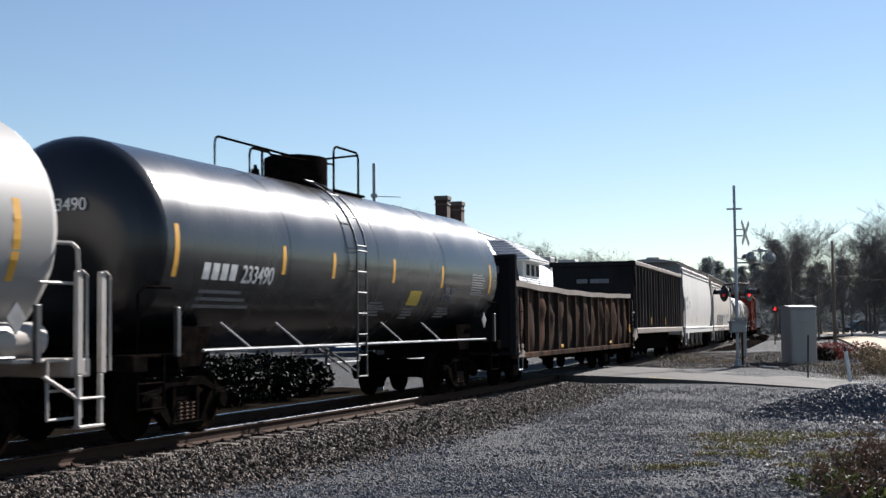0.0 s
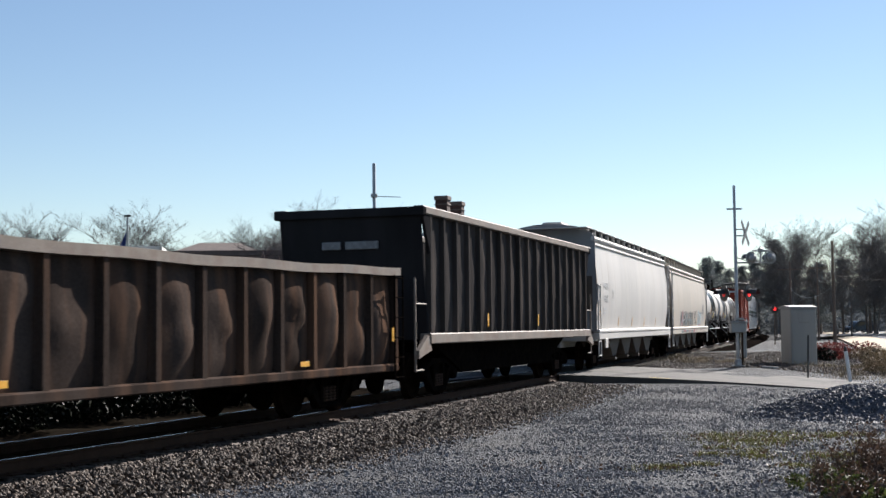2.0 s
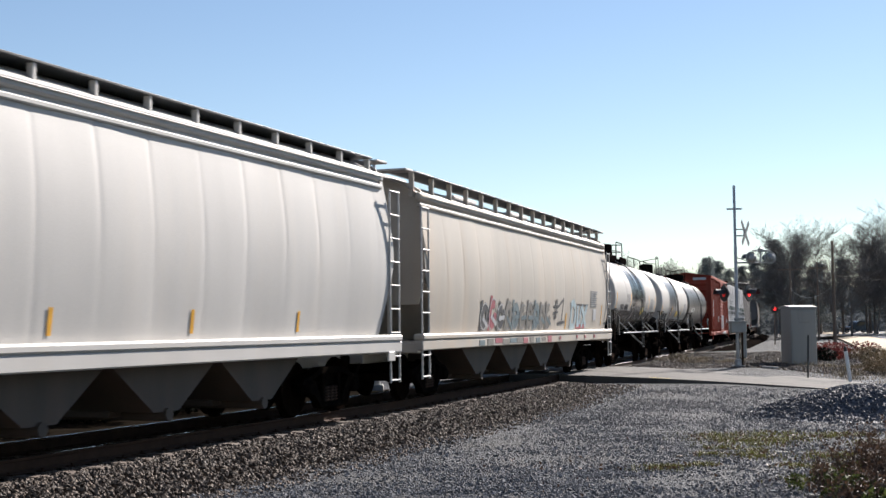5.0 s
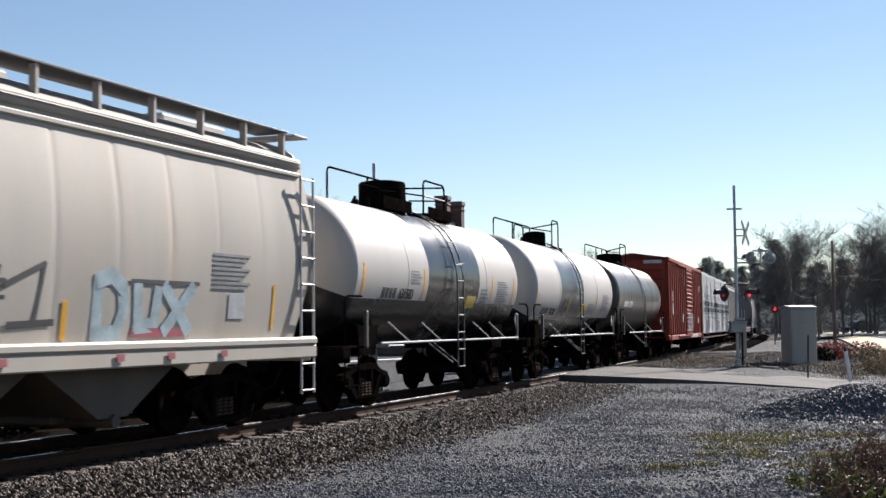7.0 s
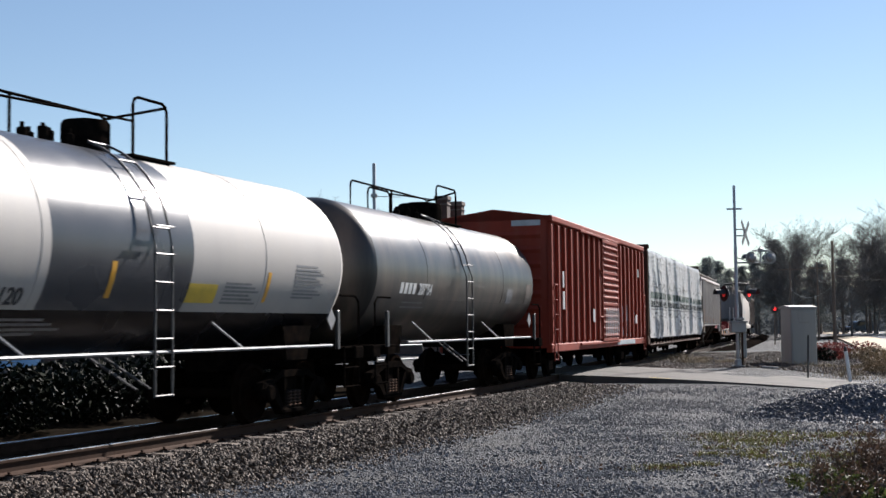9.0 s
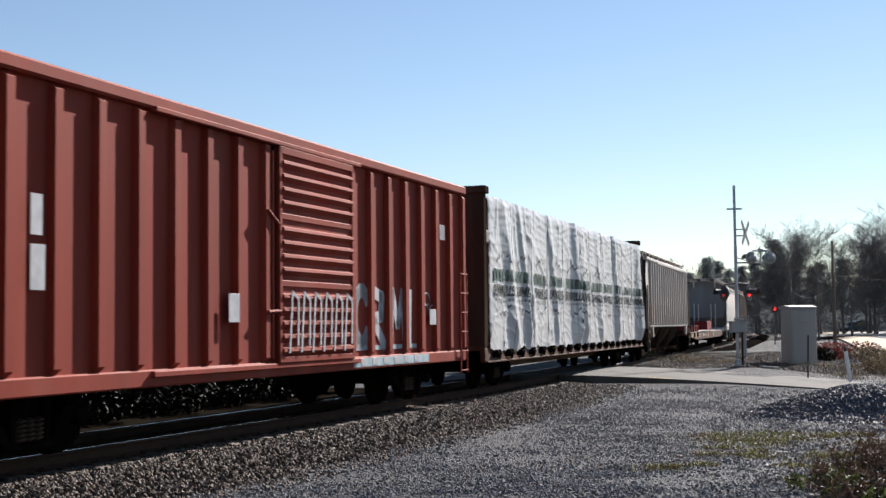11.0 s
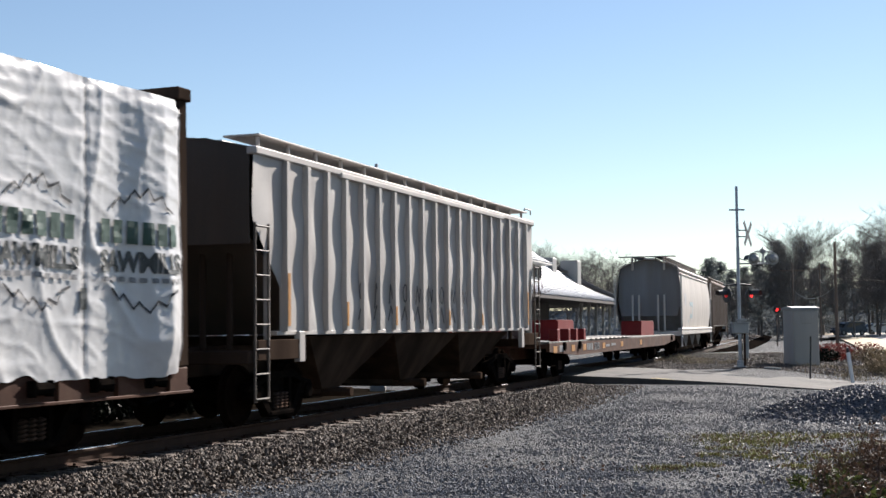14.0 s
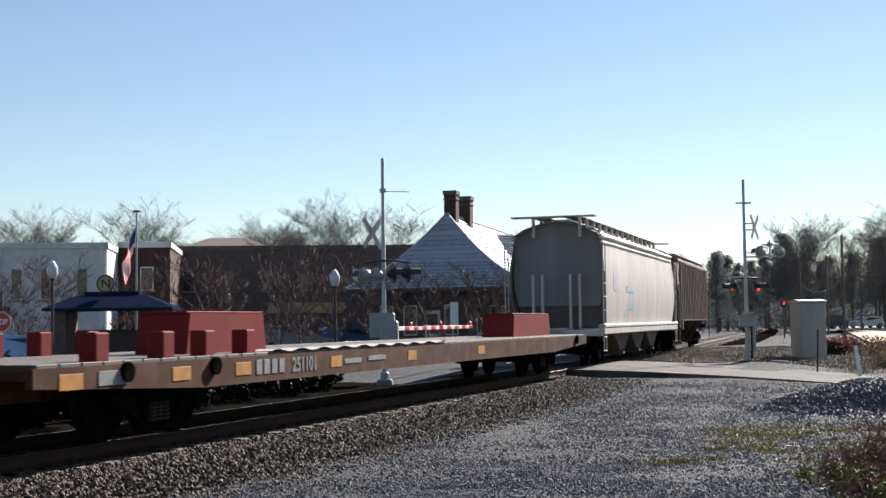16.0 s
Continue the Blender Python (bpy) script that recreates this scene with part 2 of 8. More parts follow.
def solid(name, geo, material, label, category, group="", kind="", smooth=False, at=None):
    return tagged(part(name, geo, material, None, "", smooth, at), label, category, group, kind)


def lettering(name, text, size, material, parent, x, y, z, bold=0.0, wide=1.0, face=-1):
    """Flat painted letters on a side wall, read along +x, facing -y."""
    cu = bpy.data.curves.new(name, "FONT")
    cu.body, cu.size, cu.extrude, cu.offset = text, size, 0.004, bold
    tmp = bpy.data.objects.new("tmp", cu)
    me = bpy.data.meshes.new_from_object(tmp)
    bpy.data.objects.remove(tmp)
    me.transform(Matrix.Translation((x, y, z)) @ Euler((radians(90), 0, 0)).to_matrix().to_4x4() @ Matrix.Diagonal((wide, 1, 1, 1)))
    me.name = name
    return part(name, me, material, parent)


def bars(rows, y, d=0.004):
    """Plain painted bars, each (x0, x1, z0, z1), on a wall at y."""
    g = Geo()
    for x0, x1, z0, z1 in rows:
        g.box(x0, x1, y - d, y + d, z0, z1, 0.001)
    return g


# ---- the track: a long curve; s in metres along it from beside the camera, heading from +y to the right
def heading(s):
    if s < 70:
        return 0.369192 - 0.002348 * s + 2.9e-5 * abs(s) * s / 2
    return 0.275882 - 2.8e-6 * (s - 70) ** 2


STEP = 0.5
_line = {0: Vector((-6.8881, 12.1213, 0))}
for k in range(0, 840):
    h = heading((k + 0.5) * STEP)
    _line[k + 1] = _line[k] + Vector((math.sin(h), math.cos(h), 0)) * STEP
for k in range(0, -480, -1):
    h = heading((k - 0.5) * STEP)
    _line[k - 1] = _line[k] - Vector((math.sin(h), math.cos(h), 0)) * STEP


def on_track(s, off=0.0, z=0.0):
    """A point s metres along the track, off metres to its right (towards the camera)."""
    k = math.floor(s / STEP)
    p = _line[k].lerp(_line[k + 1], s / STEP - k)
    h = heading(s)
    return Vector((p.x + off * math.cos(h), p.y - off * math.sin(h), z))


def travelled(t):
    """How far the train has come by t seconds."""
    if t < 4:
        return 11.908642 * t - 0.0465555 * t * t
    u = t - 4
    return 46.8897 + 11.536198 * u + 0.05 * u * u - 0.005 * u ** 3


def car_pose(s_mid, half):
    """A car's pose with its bogies at s_mid - half and s_mid + half."""
    a, b = on_track(s_mid - half), on_track(s_mid + half)
    d = b - a
    return Matrix.Translation((a + b) / 2) @ Matrix.Rotation(math.atan2(d.y, d.x), 4, "Z")


MOVING = []      # (car, s at the start, half bogie distance)
WHEELSETS = []   # (wheelset, pose in its bogie)

# ---- running gear, shared by all cars
def wheelset_mesh():
    g = Geo()
    for sy in (-1, 1):
        prof = [(sy * 0.68, 0.0), (sy * 0.68, 0.485), (sy * 0.715, 0.485), (sy * 0.725, 0.462), (sy * 0.81, 0.452), (sy * 0.815, 0.40), (sy * 0.77, 0.37), (sy * 0.755, 0.19), (sy * 0.80, 0.13), (sy * 0.80, 0.085), (sy * 1.02, 0.085), (sy * 1.02, 0.0)]
        g.lathe(prof, "y", 28)
    g.lathe([(-0.7, 0.085), (0.7, 0.085)], "y", 12)
    return g.mesh("wheelset", True)


def sideframe_mesh():
    g = Geo()
    top = [(-1.12, 0.52), (-1.05, 0.62), (-0.72, 0.64), (-0.45, 0.78), (0.45, 0.78), (0.72, 0.64), (1.05, 0.62), (1.12, 0.52), (1.08, 0.44), (0.72, 0.42), (0.42, 0.17), (-0.42, 0.17), (-0.72, 0.42), (-1.08, 0.44)]
    g.slab(top[:1] + [(-0.72, 0.60), (-0.42, 0.69), (0.42, 0.69), (0.72, 0.60), (1.12, 0.52), (1.05, 0.62), (0.72, 0.68), (0.45, 0.80), (-0.45, 0.80), (-0.72, 0.68), (-1.05, 0.62)], -0.08, 0.08)
    for s in (-1, 1):
        g.slab([(s * 0.74, 0.62), (s * 0.62, 0.56), (s * 0.32, 0.15), (s * 0.42, 0.13), (s * 0.8, 0.48), (s * 0.82, 0.62)], -0.075, 0.075)
        g.slab([(s * 0.27, 0.15), (s * 0.35, 0.15), (s * 0.35, 0.72), (s * 0.27, 0.72)], -0.07, 0.07)
        g.lathe([(-0.13, 0.0), (-0.13, 0.10), (-0.10, 0.125), (0.1, 0.125)], "y", 14)
        n = 4 * 0 + 14 * 4
        g.v[-n:] = [(p[0] + s * 0.889, p[1] - 0.02, p[2] + 0.457) for p in g.v[-n:]]
        g.box(s * 0.889 - 0.14, s * 0.889 + 0.14, -0.09, 0.09, 0.42, 0.62)
    g.box(-0.42, 0.42, -0.1, 0.1, 0.1, 0.2, 0.03)
    return g.mesh("sideframe", False)


def spring_mesh():
    pts = [(0.055 * math.cos(a * 1.05), 0.055 * math.sin(a * 1.05), 0.2 + a * 0.0085) for a in range(0, 32)]
    return Geo().tube(pts, 0.017, 5).mesh("spring", True)


WS, SF, SP = wheelset_mesh(), sideframe_mesh(), spring_mesh()
WS.materials.append(M_WHEEL)
bogie_bolster = Geo().box(-0.2, 0.2, -1.02, 1.02, 0.46, 0.74, 0.03).box(-0.9, 0.9, -0.55, -0.45, 0.35, 0.45).box(-0.9, 0.9, 0.45, 0.55, 0.35, 0.45).mesh("bolster")


def bogie(car, x):
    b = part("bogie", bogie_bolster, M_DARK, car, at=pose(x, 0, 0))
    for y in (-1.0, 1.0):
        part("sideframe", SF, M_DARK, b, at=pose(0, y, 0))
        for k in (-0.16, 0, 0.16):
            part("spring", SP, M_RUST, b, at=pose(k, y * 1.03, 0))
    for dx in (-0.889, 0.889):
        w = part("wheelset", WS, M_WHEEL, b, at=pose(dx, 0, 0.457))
        WHEELSETS.append((w, dx))


def coupler(car, x, d):
    g = Geo().box(x, x + d * 0.55, -0.09, 0.09, 0.72, 0.92, 0.03)
    g.box(x + d * 0.45, x + d * 0.72, -0.16, 0.13, 0.68, 0.97, 0.06)
    g.tube([(x, -0.28, 0.75), (x + d * 0.3, -0.3, 0.5), (x + d * 0.65, -0.22, 0.42)], 0.03, 6)
    part("coupler", g, M_DARK, car)


def ladder(x0, x1, y, z0, z1, n, r=0.014):
    g = Geo()
    for x in (x0, x1):
        g.tube([(x, y, z0), (x, y, z1)], r * 1.2, 6)
    for i in range(n):
        z = z0 + 0.05 + (z1 - z0 - 0.1) * i / (n - 1)
        g.tube([(x0, y - 0.012, z), (x1, y - 0.012, z)], r, 6)
    return g


def start_car(name, s0, s1, inset, label, group=""):
    """A car between s0 and s1 at the start of the film; its origin lies on the rails at its middle."""
    mid, half = (s0 + s1) / 2, (s1 - s0) / 2 - inset
    car = thing(name, car_pose(mid, half), label, "freight car", group)
    MOVING.append((car, mid, half))
    L = (s1 - s0) / 2
    bogie(car, -half)
    bogie(car, half)
    coupler(car, -L, -1)
    coupler(car, L, 1)
    return car, L, half


# ---- tank cars
def shell(x0, x1, r, a0, a1, n=40):
    return Geo().lathe([(x0, r), ((x0 + x1) / 2, r), (x1, r)], "x", n, a0, a1)


def head(x, d, r, depth=0.55, a0=0.0, a1=2 * math.pi, n=40):
    return Geo().lathe([(x + d * depth * math.sin(k * math.pi / 16), max(0.001, r * math.cos(k * math.pi / 16))) for k in range(9)], "x", n, a0, a1)


def rail_hoop(g, x0, x1, y, z0, z1, r=0.022, mids=0):
    c = 0.12
    g.tube([(x0, y, z0), (x0, y, z1 - c), (x0 + c * 0.3, y, z1 - c * 0.3), (x0 + c, y, z1), (x1 - c, y, z1), (x1 - c * 0.3, y, z1 - c * 0.3), (x1, y, z1 - c), (x1, y, z0)], r, 6)
    for i in range(mids):
        x = x0 + (x1 - x0) * (i + 1) / (mids + 1)
        g.tube([(x, y, z0), (x, y, z1)], r, 6)
    return g


def tank_car(s0, s1, a, b, r, zc, label, top_mat, belly_mat, end_mat=None, band=None, band_mat=None, deck=(-2.6, 1.4, 0.55, 1.7, -3.1, -2.1), dome=(-0.2, 0.62, 0.5), lad=-0.85, braces=(), split=-22, gear=M_DARK, rail=0.65):
    car, L, half = start_car("tank_car", s0, s1, 1.9, label)
    up = pose(0, 0, zc)
    lo, hi = radians(split), radians(180 - split)
    cuts = [a, b] if band is None else [a, band[0], band[1], b]
    for i in range(len(cuts) - 1):
        m = band_mat if (band and i == 1) else top_mat
        part("shell_course", shell(cuts[i], cuts[i + 1], r, lo, hi), m, car, smooth=True, at=up)
    part("belly", shell(a, b, r, hi, lo + 2 * math.pi), belly_mat, car, smooth=True, at=up)
    for x, d in ((a, -1), (b, 1)):
        if belly_mat is top_mat:
            part("tank_head", head(x, d, r), top_mat, car, smooth=True, at=up)
        else:
            part("tank_head", head(x, d, r, 0.55, lo, hi), top_mat, car, smooth=True, at=up)
            part("tank_head", head(x, d, r, 0.55, hi, lo + 2 * math.pi), belly_mat, car, smooth=True, at=up)
    n = 4
    for i in range(1, n):
        x = a + (b - a) * i / n
        part("weld_seam", Geo().lathe([(x - 0.012, r), (x - 0.006, r + 0.005), (x + 0.006, r + 0.005), (x + 0.012, r)], "x", 40, lo, hi), band_mat if band and band[0] < x < band[1] else top_mat, car, smooth=True, at=up)
    # end platforms, sills, saddles
    for d, x in ((-1, -L), (1, L)):
        g = Geo().box(x, x - d * 0.35, -1.45, 1.45, 0.92, 1.14, 0.02).box(x - d * 0.3, x - d * 3.0, -0.3, 0.3, 0.78, 1.2, 0.02)
        g.box(x - d * 0.2, x - d * 1.3, -1.4, -0.9, 1.1, 1.14, 0.01).box(x - d * 0.2, x - d * 1.3, 0.9, 1.4, 1.1, 1.14, 0.01)
        part("end_sill", g, gear, car)
        xs = d * half
        w = r * 0.8
        dz = zc - math.sqrt(r * r - w * w)
        part("saddle", Geo().add([], []).slab([(xs - 0.35, 0.95), (xs + 0.35, 0.95), (xs + 0.5, 1.5), (xs - 0.5, 1.5)], -w, w), gear, car)
        for y in (-1.42, 1.42):
            g = Geo().tube([(x - d * 0.15, y, 0.45), (x - d * 0.15, y, 1.9), (x - d * 0.3, y, 2.0), (x - d * 0.9, y, 2.0)], 0.02, 6)
            g.tube([(x - d * 0.75, y, 0.45), (x - d * 0.75, y, 1.14)], 0.02, 6)
            for z in (0.46, 0.78):
                g.tube([(x - d * 0.15, y, z), (x - d * 0.75, y, z)], 0.018, 6)
            part("corner_grab", g, M_PALEGEAR if top_mat is M_TANKGREY else M_DARK, car)
        y = -1.44
        if d > 0:
            part("placard", Geo().slab([(d * (L - 1.3), 1.42), (d * (L - 1.3) + 0.16, 1.6), (d * (L - 1.3), 1.78), (d * (L - 1.3) - 0.16, 1.6)], y - 0.01, y + 0.01), M_TEXTG, car)
    # side rail and its braces
    part("side_rail", Geo().tube([(-L + 1.6, -1.5, 1.17), (L - 1.4, -1.5, 1.17)], 0.024, 8), M_SILVER, car)
    part("side_rail", Geo().tube([(-L + 1.6, 1.5, 1.17), (L - 1.4, 1.5, 1.17)], 0.024, 8), M_SILVER, car)
    for x in braces:
        part("brace", Geo().tube([(x + 0.12, -1.5, 1.17), (x - 0.25, -1.2, 1.55)], 0.017, 6), M_SILVER, car)
    for x in (a + 0.25, b - 0.25):
        g = Geo()
        g.box(x - 0.05, x + 0.05, -1.47, -1.41, 1.1, 1.75, 0.01)
        part("side_post", g, M_DKBAR, car)
    # ladder bent round the shell
    g = Geo()
    for x in (lad - 0.2, lad + 0.2):
        pts = [(x, -1.53, 0.6), (x, -1.53, zc)]
        for k in range(1, 8):
            t = radians(180 - k * 10)
            pts.append((x, (r + 0.1) * math.cos(t), zc + (r + 0.1) * math.sin(t)))
        g.tube(pts, 0.018, 6)
    for k in range(7):
        z = 0.62 + k * 0.36
        g.tube([(lad - 0.2, -1.54, z), (lad + 0.2, -1.54, z)], 0.015, 6)
    for k in range(1, 8, 2):
        t = radians(180 - k * 10)
        g.tube([(lad - 0.2, (r + 0.1) * math.cos(t), zc + (r + 0.1) * math.sin(t)), (lad + 0.2, (r + 0.1) * math.cos(t), zc + (r + 0.1) * math.sin(t))], 0.015, 6)
    part("ladder", g, M_DKBAR, car)
    g = Geo()
    for x in (lad - 0.75, lad - 0.45):
        g.tube([(x - 0.35, -1.2, 1.12), (x + 0.1, -1.56, 0.72)], 0.018, 6)
    part("step_brace", g, M_DKBAR, car)
    # dome, valves, platform and guard rails
    zt = zc + r
    dx, dw, dh = dome
    part("dome", Geo().lathe([(zt - 0.25, dw), (zt + dh - 0.04, dw), (zt + dh, dw - 0.03), (zt + dh + 0.03, dw - 0.2), (zt + dh + 0.03, 0.001)], "z", 26), M_DARK, car, smooth=True, at=pose(dx, 0, 0))
    for k in range(5):
        part("valve", Geo().lathe([(zt - 0.1, 0.07), (zt + 0.12 + 0.03 * (k % 2), 0.07), (zt + 0.14 + 0.03 * (k % 2), 0.03), (zt + 0.2, 0.03), (zt + 0.2, 0.001)], "z", 10), M_DARK, car, at=pose(dx - dw - 0.3 - 0.18 * k, -0.2 + 0.18 * (k % 3), 0))
    f0, f1, n0, n1, q0, q1 = deck
    g = Geo().box(n0 - 0.2, n1 + 0.05, -0.55, 0.55, zt - 0.07, zt - 0.03, 0.01)
    for x in (n0 - 0.1, n1 - 0.1):
        for y in (-0.5, 0.5):
            g.tube([(x, y, zt - 0.25), (x, y, zt - 0.05)], 0.025, 6)
    part("top_platform", g, M_DARK, car)
    part("guard_rail", rail_hoop(Geo(), f0, f1, 0.42, zt - 0.1, zt + rail, mids=1), M_DARK, car)
    part("guard_rail", rail_hoop(Geo(), q0, q1, -0.42, zt - 0.1, zt + 0.36), M_DARK, car)
    part("guard_rail", rail_hoop(Geo(), n0, n1, -0.42, zt - 0.1, zt + 0.8).tube([(n1, -0.42, zt + 0.76), (f1, 0.42, zt + rail - 0.04)], 0.022, 6).tube([(q1, -0.42, zt + 0.33), (n0, -0.42, zt + 0.45)], 0.018, 6), M_DARK, car)
    return car


def on_shell(car, name, x0, x1, z0, z1, r, zc, material, n=4):
    """A painted patch that follows the near side of a tank."""
    rr = r + 0.004
    pts = []
    for k in range(n + 1):
        z = z0 + (z1 - z0) * k / n - zc
        pts.append((-math.sqrt(max(0.0, rr * rr - z * z)), z + zc))
    g = Geo().prism(pts + [(p[0] + 0.003, p[1]) for p in pts[::-1]], x0, x1)
    return part(name, g, material, car)


def shell_bars(car, name, x, z, w, rows, r, zc, material, h=0.03, gap=0.055):
    for k in range(rows):
        on_shell(car, name, x, x + w * (0.75 + 0.25 * ((k * 7) % 3) / 2), z - k * gap - h, z - k * gap, r, zc, material, 1)


def shell_text(car, text, x, z, size, r, zc, material, bold=0.012, wide=1.0):
    y = -math.sqrt(r * r - (z + size * 0.35 - zc) ** 2)
    ob = lettering("car_number", text, size, material, car, x, y - 0.006, z, bold, wide)
    for v in ob.data.vertices:
        d = v.co.z - zc
        v.co.y += -math.sqrt(max(0.01, (r + 0.004) ** 2 - d * d)) - y
    return ob


R1, Z1 = 1.45, 2.6
lead_car = tank_car(-13.2, 3.9, -7.6, 7.85, R1, Z1, "light grey tank car with white grab irons", M_TANKGREY, M_TANKGREY, deck=(-2.6, 1.4, 0.55, 1.7, -3.1, -2.1), dome=(0, 0.6, 0.5), lad=0.0, gear=M_PALEGEAR)
part("air_reservoir", Geo().lathe([(7.0, 0.001), (6.98, 0.1), (7.05, 0.2), (8.0, 0.2), (8.07, 0.1), (8.05, 0.001)], "x", 18), M_PALEGEAR, lead_car, smooth=True, at=pose(-0.1, -1.15, 1.36))
for x in (8.28, 8.72):
    part("hand_hold", Geo().box(x - 0.06, x + 0.06, -1.5, -1.44, 0.95, 2.15, 0.015), M_PALEGEAR, lead_car)
    part("hand_hold", Geo().tube([(x + 0.12, -1.5, 0.98), (x + 0.12, -1.5, 2.1), (x + 0.02, -1.5, 2.15)], 0.018, 6), M_PALEGEAR, lead_car)
part("end_rail", Geo().tube([(8.28, -1.47, 2.15), (8.26, -1.47, 2.4), (8.15, -1.47, 2.46), (7.8, -1.3, 2.46)], 0.025, 6), M_PALEGEAR, lead_car)
part("end_step", Geo().box(8.25, 8.31, -1.5, -1.44, 0.35, 0.95, 0.01).box(8.66, 8.72, -1.5, -1.44, 0.35, 0.95, 0.01).box(8.25, 8.72, -1.52, -1.42, 0.33, 0.37, 0.01).box(8.25, 8.72, -1.52, -1.42, 0.66, 0.69, 0.01).tube([(7.7, -1.45, 0.95), (8.25, -1.47, 0.68)], 0.025, 6), M_PALEGEAR, lead_car)
shell_bars(lead_car, "data_panel", 5.6, 2.75, 1.2, 9, R1, Z1, M_TEXTG)
on_shell(lead_car, "reflector", 7.2, 7.32, 2.0, 2.9, R1, Z1, M_YELLOW)

black = tank_car(4.7, 20.1, -6.9, 7.4, R1, Z1, "glossy black tank car with white stencils and yellow reflectors", M_BLACK, M_BLACK, deck=(-2.4, 1.0, 0.55, 1.7, -2.75, -1.95), dome=(-0.2, 0.58, 0.5), lad=-0.75, braces=(-4.84, -3.13, 1.14, 3.24))
shell_text(black, "233490", -4.85, 2.12, 0.36, R1, Z1, M_TEXTW, 0.003, wide=0.92)
for k in range(4):
    on_shell(black, "mark_bar", -5.93 + k * 0.25, -5.75 + k * 0.25, 2.14, 2.37, R1, Z1, M_TEXTW, 2)
for x, z0, z1 in ((-6.72, 2.15, 2.85), (-3.6, 2.28, 2.72), (-1.75, 2.28, 2.7), (0.94, 2.28, 2.72), (3.62, 2.25, 2.7), (6.85, 2.2, 2.85)):
    on_shell(black, "reflector", x, x + 0.11, z0, z1, R1, Z1, M_YELLOW)
on_shell(black, "yellow_panel", 2.0, 2.62, 1.88, 2.16, R1, Z1, M_YPANEL)
shell_bars(black, "stencil_bar", -5.9, 2.0, 1.6, 3, R1, Z1, M_TEXTG, 0.045, 0.1)
shell_bars(black, "stencil_bar", 0.2, 1.92, 0.8, 5, R1, Z1, M_TEXTG)
shell_bars(black, "stencil_bar", 2.0, 1.82, 0.6, 4, R1, Z1, M_TEXTG)
shell_bars(black, "stencil_bar", 3.9, 1.85, 0.8, 4, R1, Z1, M_TEXTG)
shell_text(black, "SR-8754", 3.85, 1.98, 0.17, R1, Z1, M_TEXTG, 0.004)
shell_text(black, "FRA AIP", 3.95, 2.14, 0.17, R1, Z1, M_TEXTG, 0.004)
shell_bars(black, "data_panel", 5.6, 2.6, 0.95, 9, R1, Z1, M_TEXTG)
part("end_number", lettering("tmp_number", "233490", 0.24, M_TEXTW, black, -0.5, 0, 0).data, M_TEXTW, black, at=pose(-7.42, -0.35, 3.0, 0, 0, -90))
bpy.data.objects.remove(bpy.data.objects["tmp_number"])

R2, Z2 = 1.4, 2.5
tank_a = tank_car(92.7, 104.6, -5.15, 4.95, R2, Z2, "white tank car with black belly and black middle band", M_WHITE, M_BLACK, band=(-1.5, 1.88), band_mat=M_BLACK, deck=(-2.4, 1.8, 0.9, 2.3, -2.7, -1.7), dome=(-0.5, 0.5, 0.62), lad=0.1, braces=(-3.0, -1.2, 2.2, 3.4), rail=0.78)
shell_text(tank_a, "631583", -3.05, 2.0, 0.27, R2, Z2, M_TEXTK, 0.003, 0.95)
for k in range(4):
    on_shell(tank_a, "mark_bar", -3.9 + k * 0.19, -3.77 + k * 0.19, 2.0, 2.19, R2, Z2, M_TEXTK, 2)
on_shell(tank_a, "yellow_panel", 1.1, 1.75, 1.86, 2.12, R2, Z2, M_YPANEL)
shell_bars(tank_a, "data_panel", -2.5, 2.55, 0.6, 5, R2, Z2, M_TEXTG)
shell_bars(tank_a, "data_panel", 3.3, 2.5, 0.9, 9, R2, Z2, M_TEXTG)
shell_bars(tank_a, "data_panel", 2.05, 2.3, 0.6, 4, R2, Z2, M_TEXTG, 0.05, 0.09)
for x in (-4.9, -1.75, 4.6, 2.85):
    on_shell(tank_a, "reflector", x, x + 0.1, 2.05, 2.6, R2, Z2, M_YELLOW)

tank_b = tank_car(104.9, 117.0, -5.3, 5.25, R2, Z2, "white tank car with black belly and grey middle band", M_WHITE, M_BLACK, band=(-2.5, 0.55), band_mat=mat("blue_black_band_paint", (0.05, 0.054, 0.064), 0.3, var=0.15, scale=1), deck=(-3.1, 1.1, 0.55, 1.4, -4.0, -3.0), dome=(0.05, 0.33, 0.4), lad=-0.4, braces=(-3.2, 1.6), split=-35)
shell_text(tank_b, "74120", -3.5, 1.75, 0.27, R2, Z2, M_TEXTK, 0.003, 1.0)
for k in range(4):
    on_shell(tank_b, "mark_bar", -4.4 + k * 0.2, -4.26 + k * 0.2, 1.75, 1.94, R2, Z2, M_TEXTK, 2)
on_shell(tank_b, "yellow_panel", 0.55, 1.3, 1.82, 2.08, R2, Z2, M_YPANEL)
shell_bars(tank_b, "data_panel", 1.5, 2.12, 1.0, 6, R2, Z2, M_TEXTG)
shell_bars(tank_b, "data_panel", 3.6, 2.45, 1.0, 10, R2, Z2, M_TEXTG)
for x in (-5.1, -1.3, 2.7):
    on_shell(tank_b, "reflector", x, x + 0.1, 1.85, 2.3, R2, Z2, M_YELLOW)
shell_bars(tank_b, "stencil_bar", -3.4, 1.6, 1.6, 4, R2, Z2, M_TEXTG)

